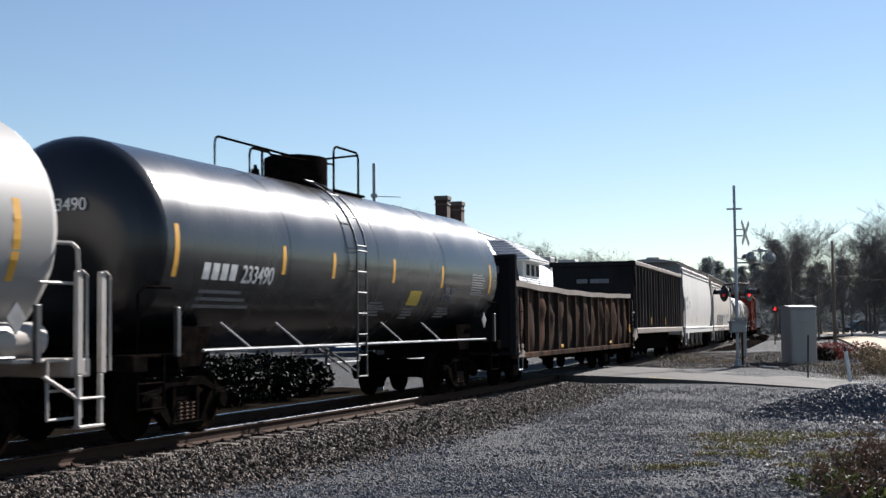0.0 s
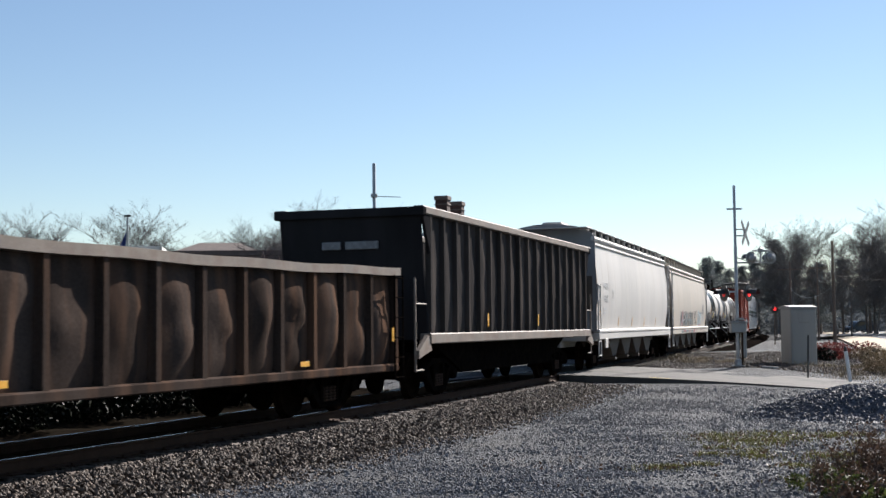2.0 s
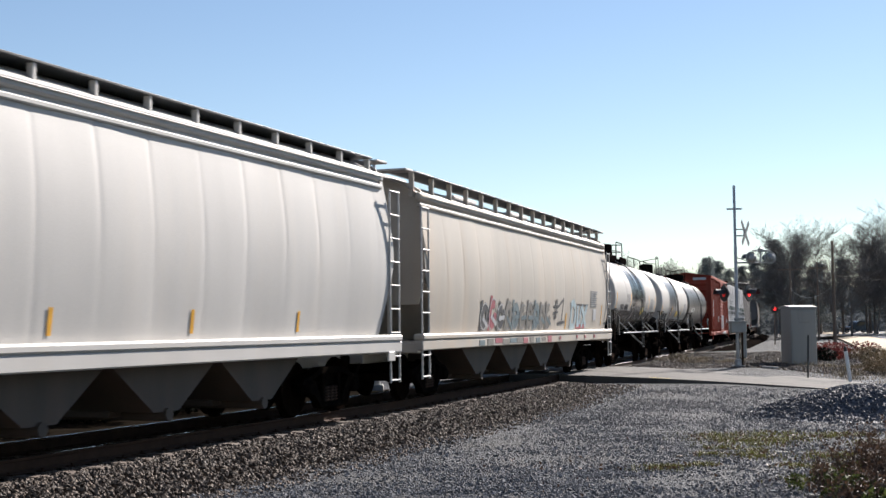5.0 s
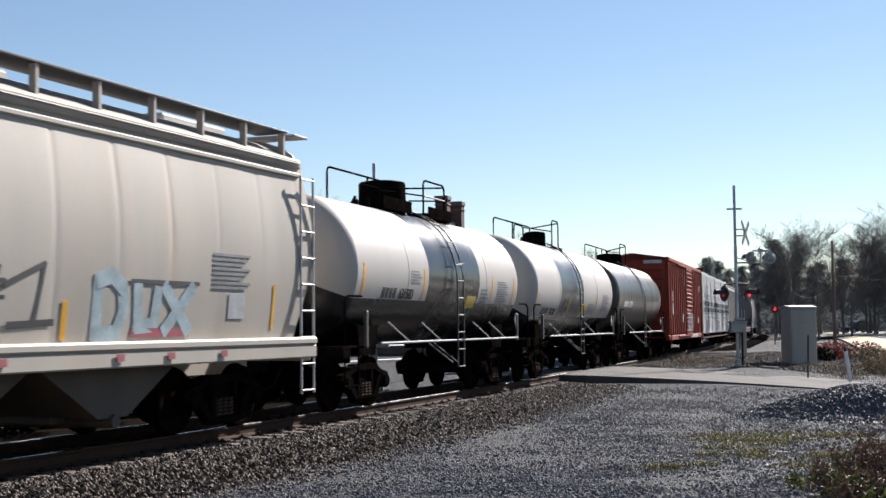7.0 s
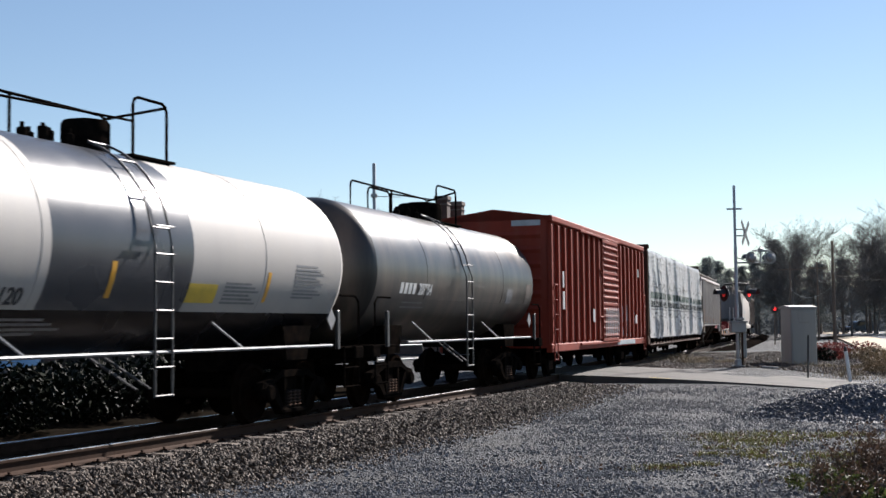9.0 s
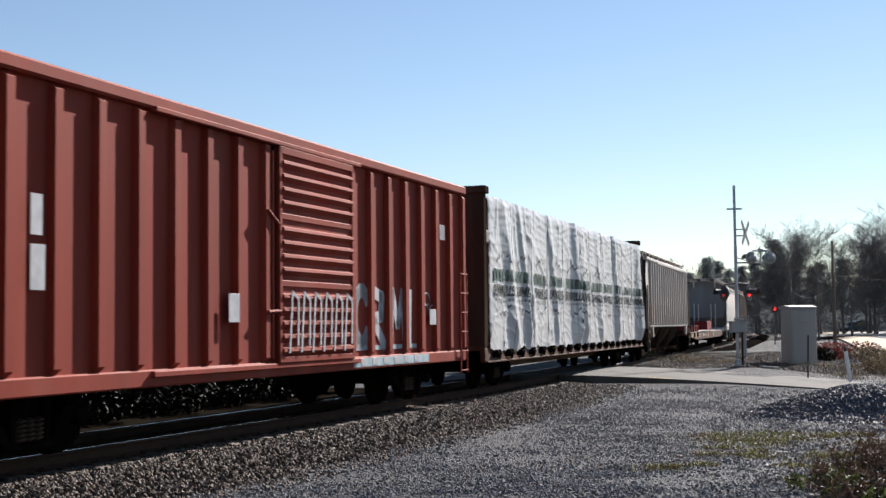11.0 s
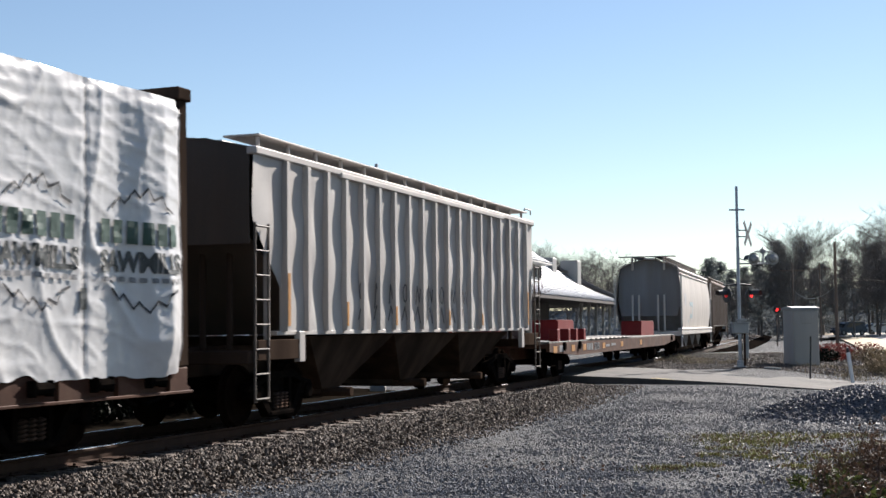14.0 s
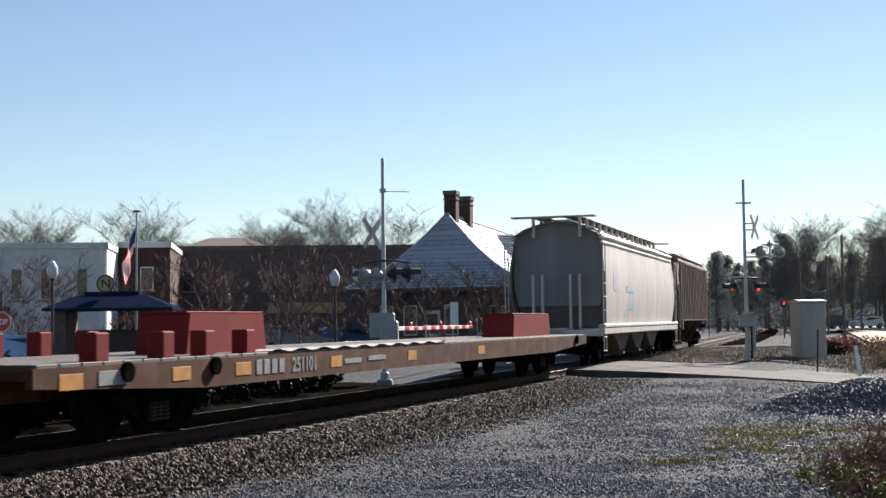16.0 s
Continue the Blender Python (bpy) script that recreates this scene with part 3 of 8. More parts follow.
for x0, x1 in ((-1.9, -0.3), (0.8, 2.3)):
    part("toe_board", Geo().box(x0, x1, -0.6, -0.56, Z2 + R2 - 0.06, Z2 + R2 + 0.2, 0.01), M_DARK, tank_a)
part("end_toe_board", Geo().box(2.28, 2.32, -0.56, 0.5, Z2 + R2 - 0.06, Z2 + R2 + 0.2, 0.01), M_DARK, tank_a)
part("mid_rail", Geo().tube([(0.9, -0.44, Z2 + R2 + 0.45), (2.3, -0.44, Z2 + R2 + 0.45), (2.3, 0.44, Z2 + R2 + 0.5)], 0.02, 6), M_DKBAR, tank_a)

R3, Z3 = 1.36, 2.52
tank_c = tank_car(117.4, 129.2, -5.45, 5.35, R3, Z3, "weathered black tank car with tan dust streaks", M_RUSTTANK, M_RUSTTANK, deck=(-2.5, 2.2, 0.5, 1.9, -3.6, -2.4), dome=(0.55, 0.5, 0.38), lad=-0.55, braces=(-3.0, 1.6))
shell_text(tank_c, "207954", -3.2, 2.1, 0.3, R3, Z3, M_TEXTW, 0.008, 0.85)
for k in range(4):
    on_shell(tank_c, "mark_bar", -4.2 + k * 0.23, -4.04 + k * 0.23, 2.1, 2.31, R3, Z3, M_TEXTW, 2)
shell_bars(tank_c, "stencil_bar", -3.9, 1.95, 1.5, 2, R3, Z3, M_TEXTG, 0.03, 0.09)
on_shell(tank_c, "pale_patch", 3.0, 3.5, 2.0, 2.35, R3, Z3, M_TEXTG)
on_shell(tank_c, "pale_patch", 4.7, 5.2, 2.05, 2.5, R3, Z3, M_HOPTAN)


# ---- open cars
def rib(x, y, z0, z1, w=0.09, d=0.13):
    return Geo().slab([(x - w / 2, z0), (x + w / 2, z0), (x + w / 2, z1), (x - w / 2, z1)], y - d, y)


def bulged_side(g, x0, x1, z0, z1, y, n, amp, seed):
    """A side sheet pushed out between its ribs, with dents."""
    nx, nz = n * 8, 10

    def f(u, v):
        x, z = x0 + (x1 - x0) * u, z0 + (z1 - z0) * v
        b = math.sin(math.pi * ((u * n) % 1.0)) * math.sin(math.pi * v) ** 0.7
        k = 0.6 + 0.8 * noise.noise((math.floor(u * n - 1e-6) * 3.7 + seed, v * 1.6, seed))
        k += 0.5 * noise.noise((x * 2.1, z * 2.3, seed))
        return (x, y - amp * b * max(0.1, k), z)
    return g.grid(nx, nz, f)


def gondola():
    car, L, half = start_car("gondola_car", 20.85, 36.8, 1.9, "rusty brown gondola with bulging ribbed sides")
    n = 14
    side = Geo()
    bulged_side(side, -L + 0.15, L - 0.15, 0.78, 2.38, -1.45, n, 0.19, 3.0)
    part("side_sheet", side, M_RUST, car, smooth=True)
    part("side_sheet", Geo().box(-L + 0.1, L - 0.1, 1.42, 1.47, 0.8, 2.4), M_RUST, car)
    for i in range(n + 1):
        x = -L + 0.15 + (2 * L - 0.3) * i / n
        part("side_post", Geo().slab([(x - 0.06, 0.72), (x + 0.06, 0.72), (x + 0.05, 2.38), (x - 0.05, 2.38)], -1.585, -1.44), M_RUST, car)
        part("side_post", Geo().slab([(x - 0.06, 0.72), (x + 0.06, 0.72), (x + 0.05, 2.38), (x - 0.05, 2.38)], 1.44, 1.6), M_RUST, car)
    bend = lambda u: 2.44 + 0.09 * (2 * u - 1) ** 2 + 0.01 * math.sin(u * 31)
    ring = ((-1, -0.12), (-1, 0.02), (1, 0.02), (1, -0.12), (-1, -0.12))
    for yc in (-1.51, 1.51):
        g = Geo().grid(40, 4, lambda u, v: (-L + 2 * L * u, yc + 0.1 * ring[round(4 * v)][0], bend(u) + ring[round(4 * v)][1]))
        part("top_chord", g, M_SILLRUST, car, smooth=True)
    part("end_wall", Geo().box(-L, -L + 0.12, -1.55, 1.55, 0.75, 3.1, 0.02).box(-L - 0.05, -L + 0.14, -1.6, -1.42, 0.75, 3.14, 0.02).box(-L - 0.06, -L + 0.16, -1.6, 1.6, 3.06, 3.18, 0.02), M_DKEND, car)
    part("end_wall", Geo().box(L - 0.12, L, -1.55, 1.55, 0.75, 2.5, 0.02), M_DKEND, car)
    part("end_gusset", Geo().slab([(-L + 0.1, 2.45), (-L + 0.1, 3.05), (-L + 0.45, 2.55), (-L + 0.45, 2.45)], -1.58, -1.52), M_DKEND, car)
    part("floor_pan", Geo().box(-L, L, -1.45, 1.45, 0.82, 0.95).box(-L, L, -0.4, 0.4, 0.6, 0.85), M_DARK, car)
    part("side_sill", Geo().box(-L + 0.1, L - 0.1, -1.6, -1.44, 0.66, 0.8, 0.02), M_RUST, car)
    for x in (-3.2, 3.9, 7.5):
        part("reflector", bars([(x, x + 0.3, 0.86, 0.94)] if x < 7 else [(x, x + 0.14, 1.2, 1.45)], -1.622 if x > 7 else -1.605), M_YELLOW, car)
    part("ladder", ladder(-L + 0.12, -L + 0.5, -1.66, 0.85, 2.3, 4), M_DARK, car)
    part("ladder", ladder(L - 0.42, L - 0.04, -1.66, 0.5, 2.4, 6), M_DARK, car)
    part("end_placard", bars([(-L + 0.12, -L + 0.7, 0.7, 1.02)], -1.62), M_SILLRUST, car)
    part("step", Geo().tube([(-L + 0.15, -1.6, 0.7), (-L + 0.15, -1.6, 0.4), (-L + 0.55, -1.6, 0.4), (-L + 0.55, -1.6, 0.7)], 0.02, 6), M_SILVER, car)
    part("end_number_bar", Geo().box(-L - 0.062, -L - 0.05, -1.2, -0.5, 2.72, 2.9), M_TEXTG, car)
    return car


def tall_gondola():
    car, L, half = start_car("high_side_gondola", 38.5, 52.8, 1.9, "dark grey high-sided gondola with closely set ribs")
    n = 17
    side = Geo()
    bulged_side(side, -L + 0.05, L - 0.05, 1.32, 3.68, -1.455, n, 0.045, 9.0)
    part("side_sheet", side, M_DKSTEEL, car, smooth=True)
    part("side_sheet", Geo().box(-L, L, 1.38, 1.42, 1.3, 3.7), M_DKSTEEL, car)
    for i in range(n + 1):
        x = -L + 0.08 + (2 * L - 0.16) * i / n
        part("side_post", Geo().slab([(x - 0.05, 1.3), (x + 0.05, 1.3), (x + 0.045, 3.66), (x - 0.045, 3.66)], -1.56, -1.44), M_DKSTEEL, car)
    part("top_chord", Geo().box(-L - 0.45, L + 0.55, -1.585, -1.36, 3.66, 3.82, 0.02).box(-L - 0.45, L + 0.55, 1.36, 1.62, 3.66, 3.82, 0.02), M_SILLRUST, car)
    part("side_sill", Geo().box(-L - 0.1, L + 0.3, -1.6, -1.36, 1.12, 1.33, 0.02), M_SILLRUST, car)
    part("side_sill", Geo().box(-L - 0.1, L + 0.3, 1.36, 1.6, 1.12, 1.33, 0.02), M_SILLRUST, car)
    for d in (-1, 1):
        x = d * L
        part("end_wall", Geo().slab([(x, 1.2), (x + d * 0.45, 3.78), (x + d * 0.38, 3.78), (x - d * 0.07, 1.2)], -1.5, 1.5).box(x + d * 0.3, x + d * 0.5, -1.6, 1.6, 3.62, 3.8, 0.02), M_DKEND, car)
        part("end_gusset", Geo().slab([(x, 2.9), (x + d * 0.45, 3.7), (x, 3.7)], -1.56, -1.5), M_DKEND, car)
        part("end_bracket", Geo().slab([(x + d * 0.2, 1.3), (x + d * 0.75, 1.0), (x + d * 0.75, 0.85), (x, 1.0)], -1.58, -1.5), M_SILLRUST, car)
        part("corner_grab", Geo().tube([(x + d * 0.75, -1.5, 0.6), (x + d * 0.75, -1.5, 2.4)], 0.025, 6).tube([(x + d * 0.75, -1.5, 0.62), (x + d * 0.3, -1.5, 0.62)], 0.02, 6).tube([(x + d * 0.75, -1.5, 1.9), (x + d * 0.1, -1.5, 1.9)], 0.02, 6), M_SILLRUST, car)
    belly = [(-L + 1.2, 1.15), (-L + 3.3, 0.45), (L - 3.3, 0.45), (L - 1.2, 1.15)]
    part("belly", Geo().slab(belly, -1.15, 1.15), M_DARK, car)
    part("centre_sill", Geo().box(-L, L, -0.35, 0.35, 0.7, 1.2), M_DARK, car)
    part("end_mark_bar", Geo().box(-L - 0.38, -L - 0.33, -0.6, 0.1, 3.0, 3.16).box(-L - 0.38, -L - 0.33, 0.2, 0.6, 3.0, 3.16), M_TEXTG, car)
    part("reflector", bars([(-3.3, -3.2, 1.45, 1.75), (1.2, 1.3, 1.45, 1.75)], -1.57), M_YELLOW, car)
    return car


gondola()
tall_gondola()


# ---- covered hoppers
def curved_side(z, z0, z1, y0, bulge):
    u = (z - z0) / (z1 - z0)
    return y0 + bulge * math.sin(math.pi * min(1, u * 1.02)) - 0.06 * u


def sheet_wave(x, z, sg):
    """Shallow buckles of a welded side, with a narrow crease at each seam."""
    d = abs((x / 1.18) % 1.0 - 0.5) * 1.18
    k = 0.5 + noise.noise((math.floor(x / 1.18 + 0.5) * 3.1, z * 0.4, 2.0))
    return 0.014 * noise.noise((x * 0.6, z * 0.5, sg * 7.0)) + 0.003 * noise.noise((x * 2.2, z * 1.1, sg * 3.0)) - 0.009 * max(0.25, k) * math.exp(-(d / 0.045) ** 2)


def round_hopper(s0, s1, paint, bottom, label, near_end=0.0, far_end=0.35, bays=4, eave=4.18, wall_end=True, walk_y=1.25, shaded_end=None):
    car, L, half = start_car("covered_hopper", s0, s1, 1.9, label)
    z0, z1 = 1.3, eave
    xa, xb = -L + near_end, L - far_end
    g = Geo()
    for sg in (-1, 1):
        def f(u, v, sg=sg):
            z = z0 + (z1 - z0) * v
            pinch = 0.55 * max(0.0, 1 - v * 2.2) + 0.22 * max(0.0, v * 2 - 1.2)
            a = xa + (0.0 if wall_end else pinch)
            b = xb - pinch
            x = a + (b - a) * u
            y = curved_side(z, z0, z1, 1.46, 0.12)
            return (x, sg * (y + sheet_wave(x, z, sg)), z)
        g.grid(420, 14, f)
    part("side_sheet", g, paint, car, smooth=True)
    part("roof", Geo().grid(1, 16, lambda u, v: (xa + (xb - xa - 0.3) * u, -1.5 + 3.0 * v, eave + 0.5 * math.sin(math.pi * v) ** 0.9)), paint, car, smooth=True)
    for sg in (-1, 1):
        part("eave_rail", Geo().box(xa - 0.02, xb - 0.25, sg * 1.47, sg * 1.36, eave - 0.08, eave + 0.07, 0.03).box(xa, xb - 0.3, sg * 1.47, sg * 1.38, eave - 0.22, eave - 0.14, 0.02), paint, car)
        part("side_sill", Geo().box(-L, L, sg * 1.6, sg * 1.4, 1.0, 1.2, 0.02).box(-L, L, sg * 1.62, sg * 1.4, 1.2, 1.32, 0.03), paint, car)
    # end walls and slope sheets
    for d, x in ((-1, xa), (1, xb)):
        g = Geo()
        if d < 0 and wall_end:
            poly = [(1.52, 1.25), (1.5, eave)] + [(1.5 * math.cos(t * math.pi / 10), eave + 0.5 * math.sin(t * math.pi / 10)) for t in range(1, 10)] + [(-1.5, eave), (-1.52, 1.25)]
            g.prism(poly, x, x + 0.05)
            g.box(x + 0.75, x + 0.8, -1.3, 1.3, 1.0, 1.3)
        else:
            poly = [(1.3, 1.9), (1.48, 2.6), (1.42, eave)] + [(1.42 * math.cos(t * math.pi / 10), eave + 0.48 * math.sin(t * math.pi / 10)) for t in range(1, 10)] + [(-1.42, eave), (-1.48, 2.6), (-1.3, 1.9)]
            g.prism(poly, x - d * 0.3, x - d * 0.35)
            g.add([(x - d * 0.3, -1.46, 2.3), (x - d * 0.3, 1.46, 2.3), (x - d * 1.5, 1.4, 1.2), (x - d * 1.5, -1.4, 1.2)], [(0, 1, 2, 3)])
        part("end_sheet", g, shaded_end or paint, car)
        ex = d * L
        part("end_platform", Geo().box(ex, ex - d * 0.3, -1.5, 1.5, 0.95, 1.15, 0.02).box(ex, ex - d * 2.6, -0.35, 0.35, 0.75, 1.2, 0.02).box(ex - d * 0.3, ex - d * 1.5, -1.45, -0.8, 1.14, 1.18).box(ex - d * 0.3, ex - d * 1.5, 0.8, 1.45, 1.14, 1.18), paint, car)
        for y in (-1.52, 1.52):
            lx = ex - d * 0.05
            part("end_ladder", ladder(min(lx, lx - d * 0.42), max(lx, lx - d * 0.42), y * 1.03, 0.45, (2.75 if d < 0 and wall_end else eave - 0.2), (6 if d < 0 and wall_end else 9), 0.017), M_WHITEBAR if not (d < 0 and wall_end) else paint, car)
        g = Geo()
        for y in (-0.75, -0.45, 0.45, 0.75):
            g.box(ex - d * 0.4, ex - d * 0.5, y - 0.04, y + 0.04, 1.15, 2.9 if not (d < 0 and wall_end) else 1.3)
        part("end_strut", g, paint, car)
    # bays below the sill
    span = (half - 1.5) * 2 / bays
    for i in range(bays):
        c = -half + 1.5 + span * (i + 0.5)
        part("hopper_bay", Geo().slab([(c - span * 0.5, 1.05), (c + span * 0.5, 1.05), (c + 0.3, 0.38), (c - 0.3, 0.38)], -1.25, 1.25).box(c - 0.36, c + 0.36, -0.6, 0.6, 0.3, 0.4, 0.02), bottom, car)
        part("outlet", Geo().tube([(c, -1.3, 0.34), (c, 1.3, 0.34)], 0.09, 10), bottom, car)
    # roof walk on posts, hatches
    zt = 4.5 if walk_y > 1 else eave + 0.62
    for sg in (-1, 1):
        k = int((xb - xa) / 1.15)
        me = Geo().box(-0.03, 0.03, -0.05, 0.05, eave, zt, 0.006).mesh("walk_post")
        for i in range(k + 1):
            part("walk_post", me, paint, car, at=pose(xa + 0.1 + (xb - xa - 0.6) * i / k, sg * walk_y, 0))
        g = Geo().box(xa + 0.05, xb - 0.4, sg * (walk_y + 0.07), sg * (walk_y - 0.5), zt, zt + 0.035, 0.008)
        part("roof_walk", g, M_DKBAR, car)
    for i in range(bays):
        part("hatch", Geo().box(xa + 1.5 + i * (xb - xa - 3) / (bays - 1) - 0.9, xa + 1.5 + i * (xb - xa - 3) / (bays - 1) + 0.9, -0.32, 0.32, eave + 0.42, eave + 0.6, 0.04), M_HOPGREY, car)
    for d, x in ((-1, xa), (1, xb - 0.3)):
        part("end_walk", Geo().box(x + d * 0.05, x + d * 0.5, -1.35, 1.35, zt - 0.02, zt + 0.02, 0.01), M_HOPGREY, car)
    return car


def hug(ob, eave, base, lift=0.009):
    """Lay a flat print onto the curved near side of a round hopper; base is the plane it was drawn in."""
    for v in ob.data.vertices:
        v.co.y = -curved_side(v.co.z, 1.3, eave, 1.46, 0.12) - sheet_wave(v.co.x, v.co.z, -1) - lift + 0.3 * (v.co.y - base)
    return ob


# End walls out of the sun: blue-grey shade coloured in, streaks are grime.
M_HOPEND = mat("grimy_shade_blue_grey_end", (0.22, 0.225, 0.235), 0.7, spec=0.2, var=0.2, scale=1.0, bump=0.05, streak=True, stain=0.5, stain_col=(0.14, 0.12, 0.105))
h1 = round_hopper(54.45, 71.7, M_HOPPER, M_HOPTAN, "dusty white covered hopper with gently curved sides", 0.0, 0.25, 4, shaded_end=M_HOPEND)
hug(lettering("car_number", "458022", 0.34, M_FAINT, h1, -7.5, -1.6, 2.2, 0.0, 0.85), 4.18, -1.6)
hug(part("mark_bar", bars([(-7.45, -7.32, 2.62, 2.82), (-7.2, -7.08, 2.62, 2.82), (-6.95, -6.83, 2.62, 2.82), (-6.7, -6.58, 2.62, 2.82)], -1.594), M_FAINT, h1), 4.18, -1.594)
hug(part("stencil_bar", bars([(-7.5, -7.0, 1.95, 2.0), (-7.5, -7.1, 1.82, 1.87), (-5.9, -5.6, 2.35, 2.38), (-5.9, -5.6, 2.6, 2.63), (-5.9, -5.87, 2.35, 2.63), (-5.63, -5.6, 2.35, 2.63)], -1.586), M_FAINT, h1), 4.18, -1.586)
hug(part("reflector", bars([(-8.1, -8.02, 1.75, 2.25), (-4.4, -4.32, 1.4, 1.72), (-1.5, -1.42, 1.4, 1.72), (1.5, 1.58, 1.4, 1.72), (4.6, 4.68, 1.4, 1.72)], -1.566), M_YELLOW, h1), 4.18, -1.566)
# Dark sheet that paints deeper shade onto the end wall.
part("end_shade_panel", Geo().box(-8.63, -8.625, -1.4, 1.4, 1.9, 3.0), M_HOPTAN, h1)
part("gusset_plate", Geo().box(-7.75, -7.3, -1.64, -1.6, 0.72, 1.02, 0.01), M_HOPPER, h1)
part("gusset_plate", Geo().box(7.9, 8.2, -1.64, -1.6, 0.85, 1.02, 0.01), M_HOPPER, h1)

h2 = round_hopper(72.75, 91.4, M_HOPPER2, M_HOPTAN, "cream covered hopper with graffiti along its lower side", 0.3, 0.0, 4, eave=4.02, wall_end=False)


def stroke(pts, w, y, name, material, car, d=0.004):
    """A painted graffiti stroke: a band along points (x, z) on a near side."""
    g = Geo()
    for (x0, z0), (x1, z1) in zip(pts, pts[1:]):
        L = math.hypot(x1 - x0, z1 - z0)
        nx, nz = -(z1 - z0) / L * w / 2, (x1 - x0) / L * w / 2
        ex, ez = (x1 - x0) / L * w * 0.3, (z1 - z0) / L * w * 0.3
        g.slab([(x0 + nx - ex, z0 + nz - ez), (x1 + nx + ex, z1 + nz + ez), (x1 - nx + ex, z1 - nz + ez), (x0 - nx - ex, z0 - nz - ez)], y - d, y + d)
    return part(name, g, material, car)


def loop(cx, cz, rx, rz, a0=0, a1=360, n=14):
    return [(cx + rx * math.cos(radians(a0 + (a1 - a0) * k / n)), cz + rz * math.sin(radians(a0 + (a1 - a0) * k / n))) for k in range(n + 1)]


GY = -1.602
hug(stroke([(3.75, 1.4), (3.75, 2.05), (4.0, 2.12), (4.22, 1.98), (4.28, 1.7), (4.15, 1.42), (3.75, 1.4)], 0.2, GY, "graffiti_letter", M_GRAF, h2), 4.02, GY)
hug(stroke([(4.5, 1.42), (5.75, 1.42)], 0.12, GY - 0.002, "graffiti_shadow", M_GRAFR, h2), 4.02, GY)
hug(stroke([(4.55, 1.98), (4.6, 1.5), (4.95, 1.52), (5.0, 1.95)], 0.19, GY - 0.008, "graffiti_letter", M_GRAF, h2), 4.02, GY)
hug(stroke([(5.15, 2.0), (5.75, 1.45)], 0.19, GY - 0.012, "graffiti_letter", M_GRAF, h2), 4.02, GY)
hug(stroke([(5.2, 1.45), (5.8, 2.0)], 0.19, GY - 0.016, "graffiti_letter", M_GRAF, h2), 4.02, GY)
hug(stroke([(4.4, 2.06), (5.95, 2.06)], 0.05, GY - 0.002, "graffiti_outline", M_GRAFK, h2), 4.02, GY)
hug(stroke([(2.1, 1.95), (2.75, 2.2), (2.62, 1.52)], 0.07, GY, "graffiti_letter", M_GRAFK, h2), 4.02, GY)
hug(stroke([(2.2, 1.52), (2.95, 1.55)], 0.08, GY - 0.006, "graffiti_letter", M_GRAFK, h2), 4.02, GY)
hug(stroke([(1.72, 1.65), (1.85, 2.15)], 0.06, GY, "graffiti_letter", M_GRAFK, h2), 4.02, GY)
hug(stroke([(1.88, 1.65), (2.0, 2.15)], 0.06, GY - 0.006, "graffiti_letter", M_GRAFK, h2), 4.02, GY)
hug(stroke([(1.6, 1.8), (2.1, 1.82)], 0.05, GY - 0.010, "graffiti_letter", M_GRAFK, h2), 4.02, GY)
hug(stroke([(1.6, 1.98), (2.1, 2.0)], 0.05, GY - 0.012, "graffiti_letter", M_GRAFK, h2), 4.02, GY)
rng = random.Random(4)
M_GRAFT = mat("muted_tan_graffiti_paint", (0.17, 0.155, 0.135), 0.6, var=0.35, scale=4, bump=0)
M_GRAFB = mat("muted_blue_graffiti_paint", (0.11, 0.16, 0.18), 0.6, var=0.35, scale=4, bump=0)
for k in range(10):
    x = -5.2 + k * 0.66
    m = (M_GRAFK, M_GRAFR)[k % 2] if k < 3 else (M_GRAFT, M_GRAFB, M_GRAFT)[k % 3]
    h = 0.62 + rng.uniform(-0.08, 0.12)
    y = GY - 0.0015 * (k % 4)
    hug(stroke(loop(x + 0.3, 1.38 + h / 2, 0.2, h * 0.36, rng.uniform(0, 90), 340 + rng.uniform(0, 60)), 0.2, y, "graffiti_letter", m, h2), 4.02, GY)
    hug(stroke([(x + 0.05, 1.4), (x + 0.12 + rng.uniform(-0.1, 0.1), 1.4 + h)], 0.16, y - 0.007, "graffiti_letter", m, h2), 4.02, GY)
    hug(stroke([(x + 0.2, 1.4 + h * 0.4), (x + 0.62, 1.42 + rng.uniform(0, 0.3))], 0.1, y - 0.009, "graffiti_letter", (M_GRAFW if k < 3 else M_GRAFB), h2), 4.02, GY)
    hug(stroke(loop(x + 0.3, 1.38 + h / 2, 0.31, h * 0.5, rng.uniform(0, 90), 250 + rng.uniform(0, 90)), 0.03, y - 0.012, "graffiti_outline", (M_GRAFW if k < 3 else M_TEXTG), h2), 4.02, GY)
for k in range(11):
    x = -5.6 + k * 0.62
    w = rng.uniform(0.35, 0.6)
    part("graffiti_patch", bars([(x, x + w, 1.02 + rng.uniform(0, 0.05), 1.15 + rng.uniform(0, 0.04))], -1.604), (M_GRAFB, M_GRAFT, M_GRAFR, M_GRAFT)[k % 4], h2)
hug(part("data_panel", bars([(6.3, 7.3 - 0.1 * (k % 3), 2.46 - k * 0.065, 2.5 - k * 0.065) for k in range(8)], -1.598), M_TEXTG, h2), 4.02, -1.598)
hug(part("pale_patch", bars([(6.75, 7.2, 1.6, 1.95)], -1.592), M_GRAFW, h2), 4.02, -1.592)
hug(part("reflector", bars([(3.1, 3.2, 1.35, 1.8), (8.0, 8.08, 1.45, 2.1)], -1.575), M_YELLOW, h2), 4.02, -1.575)
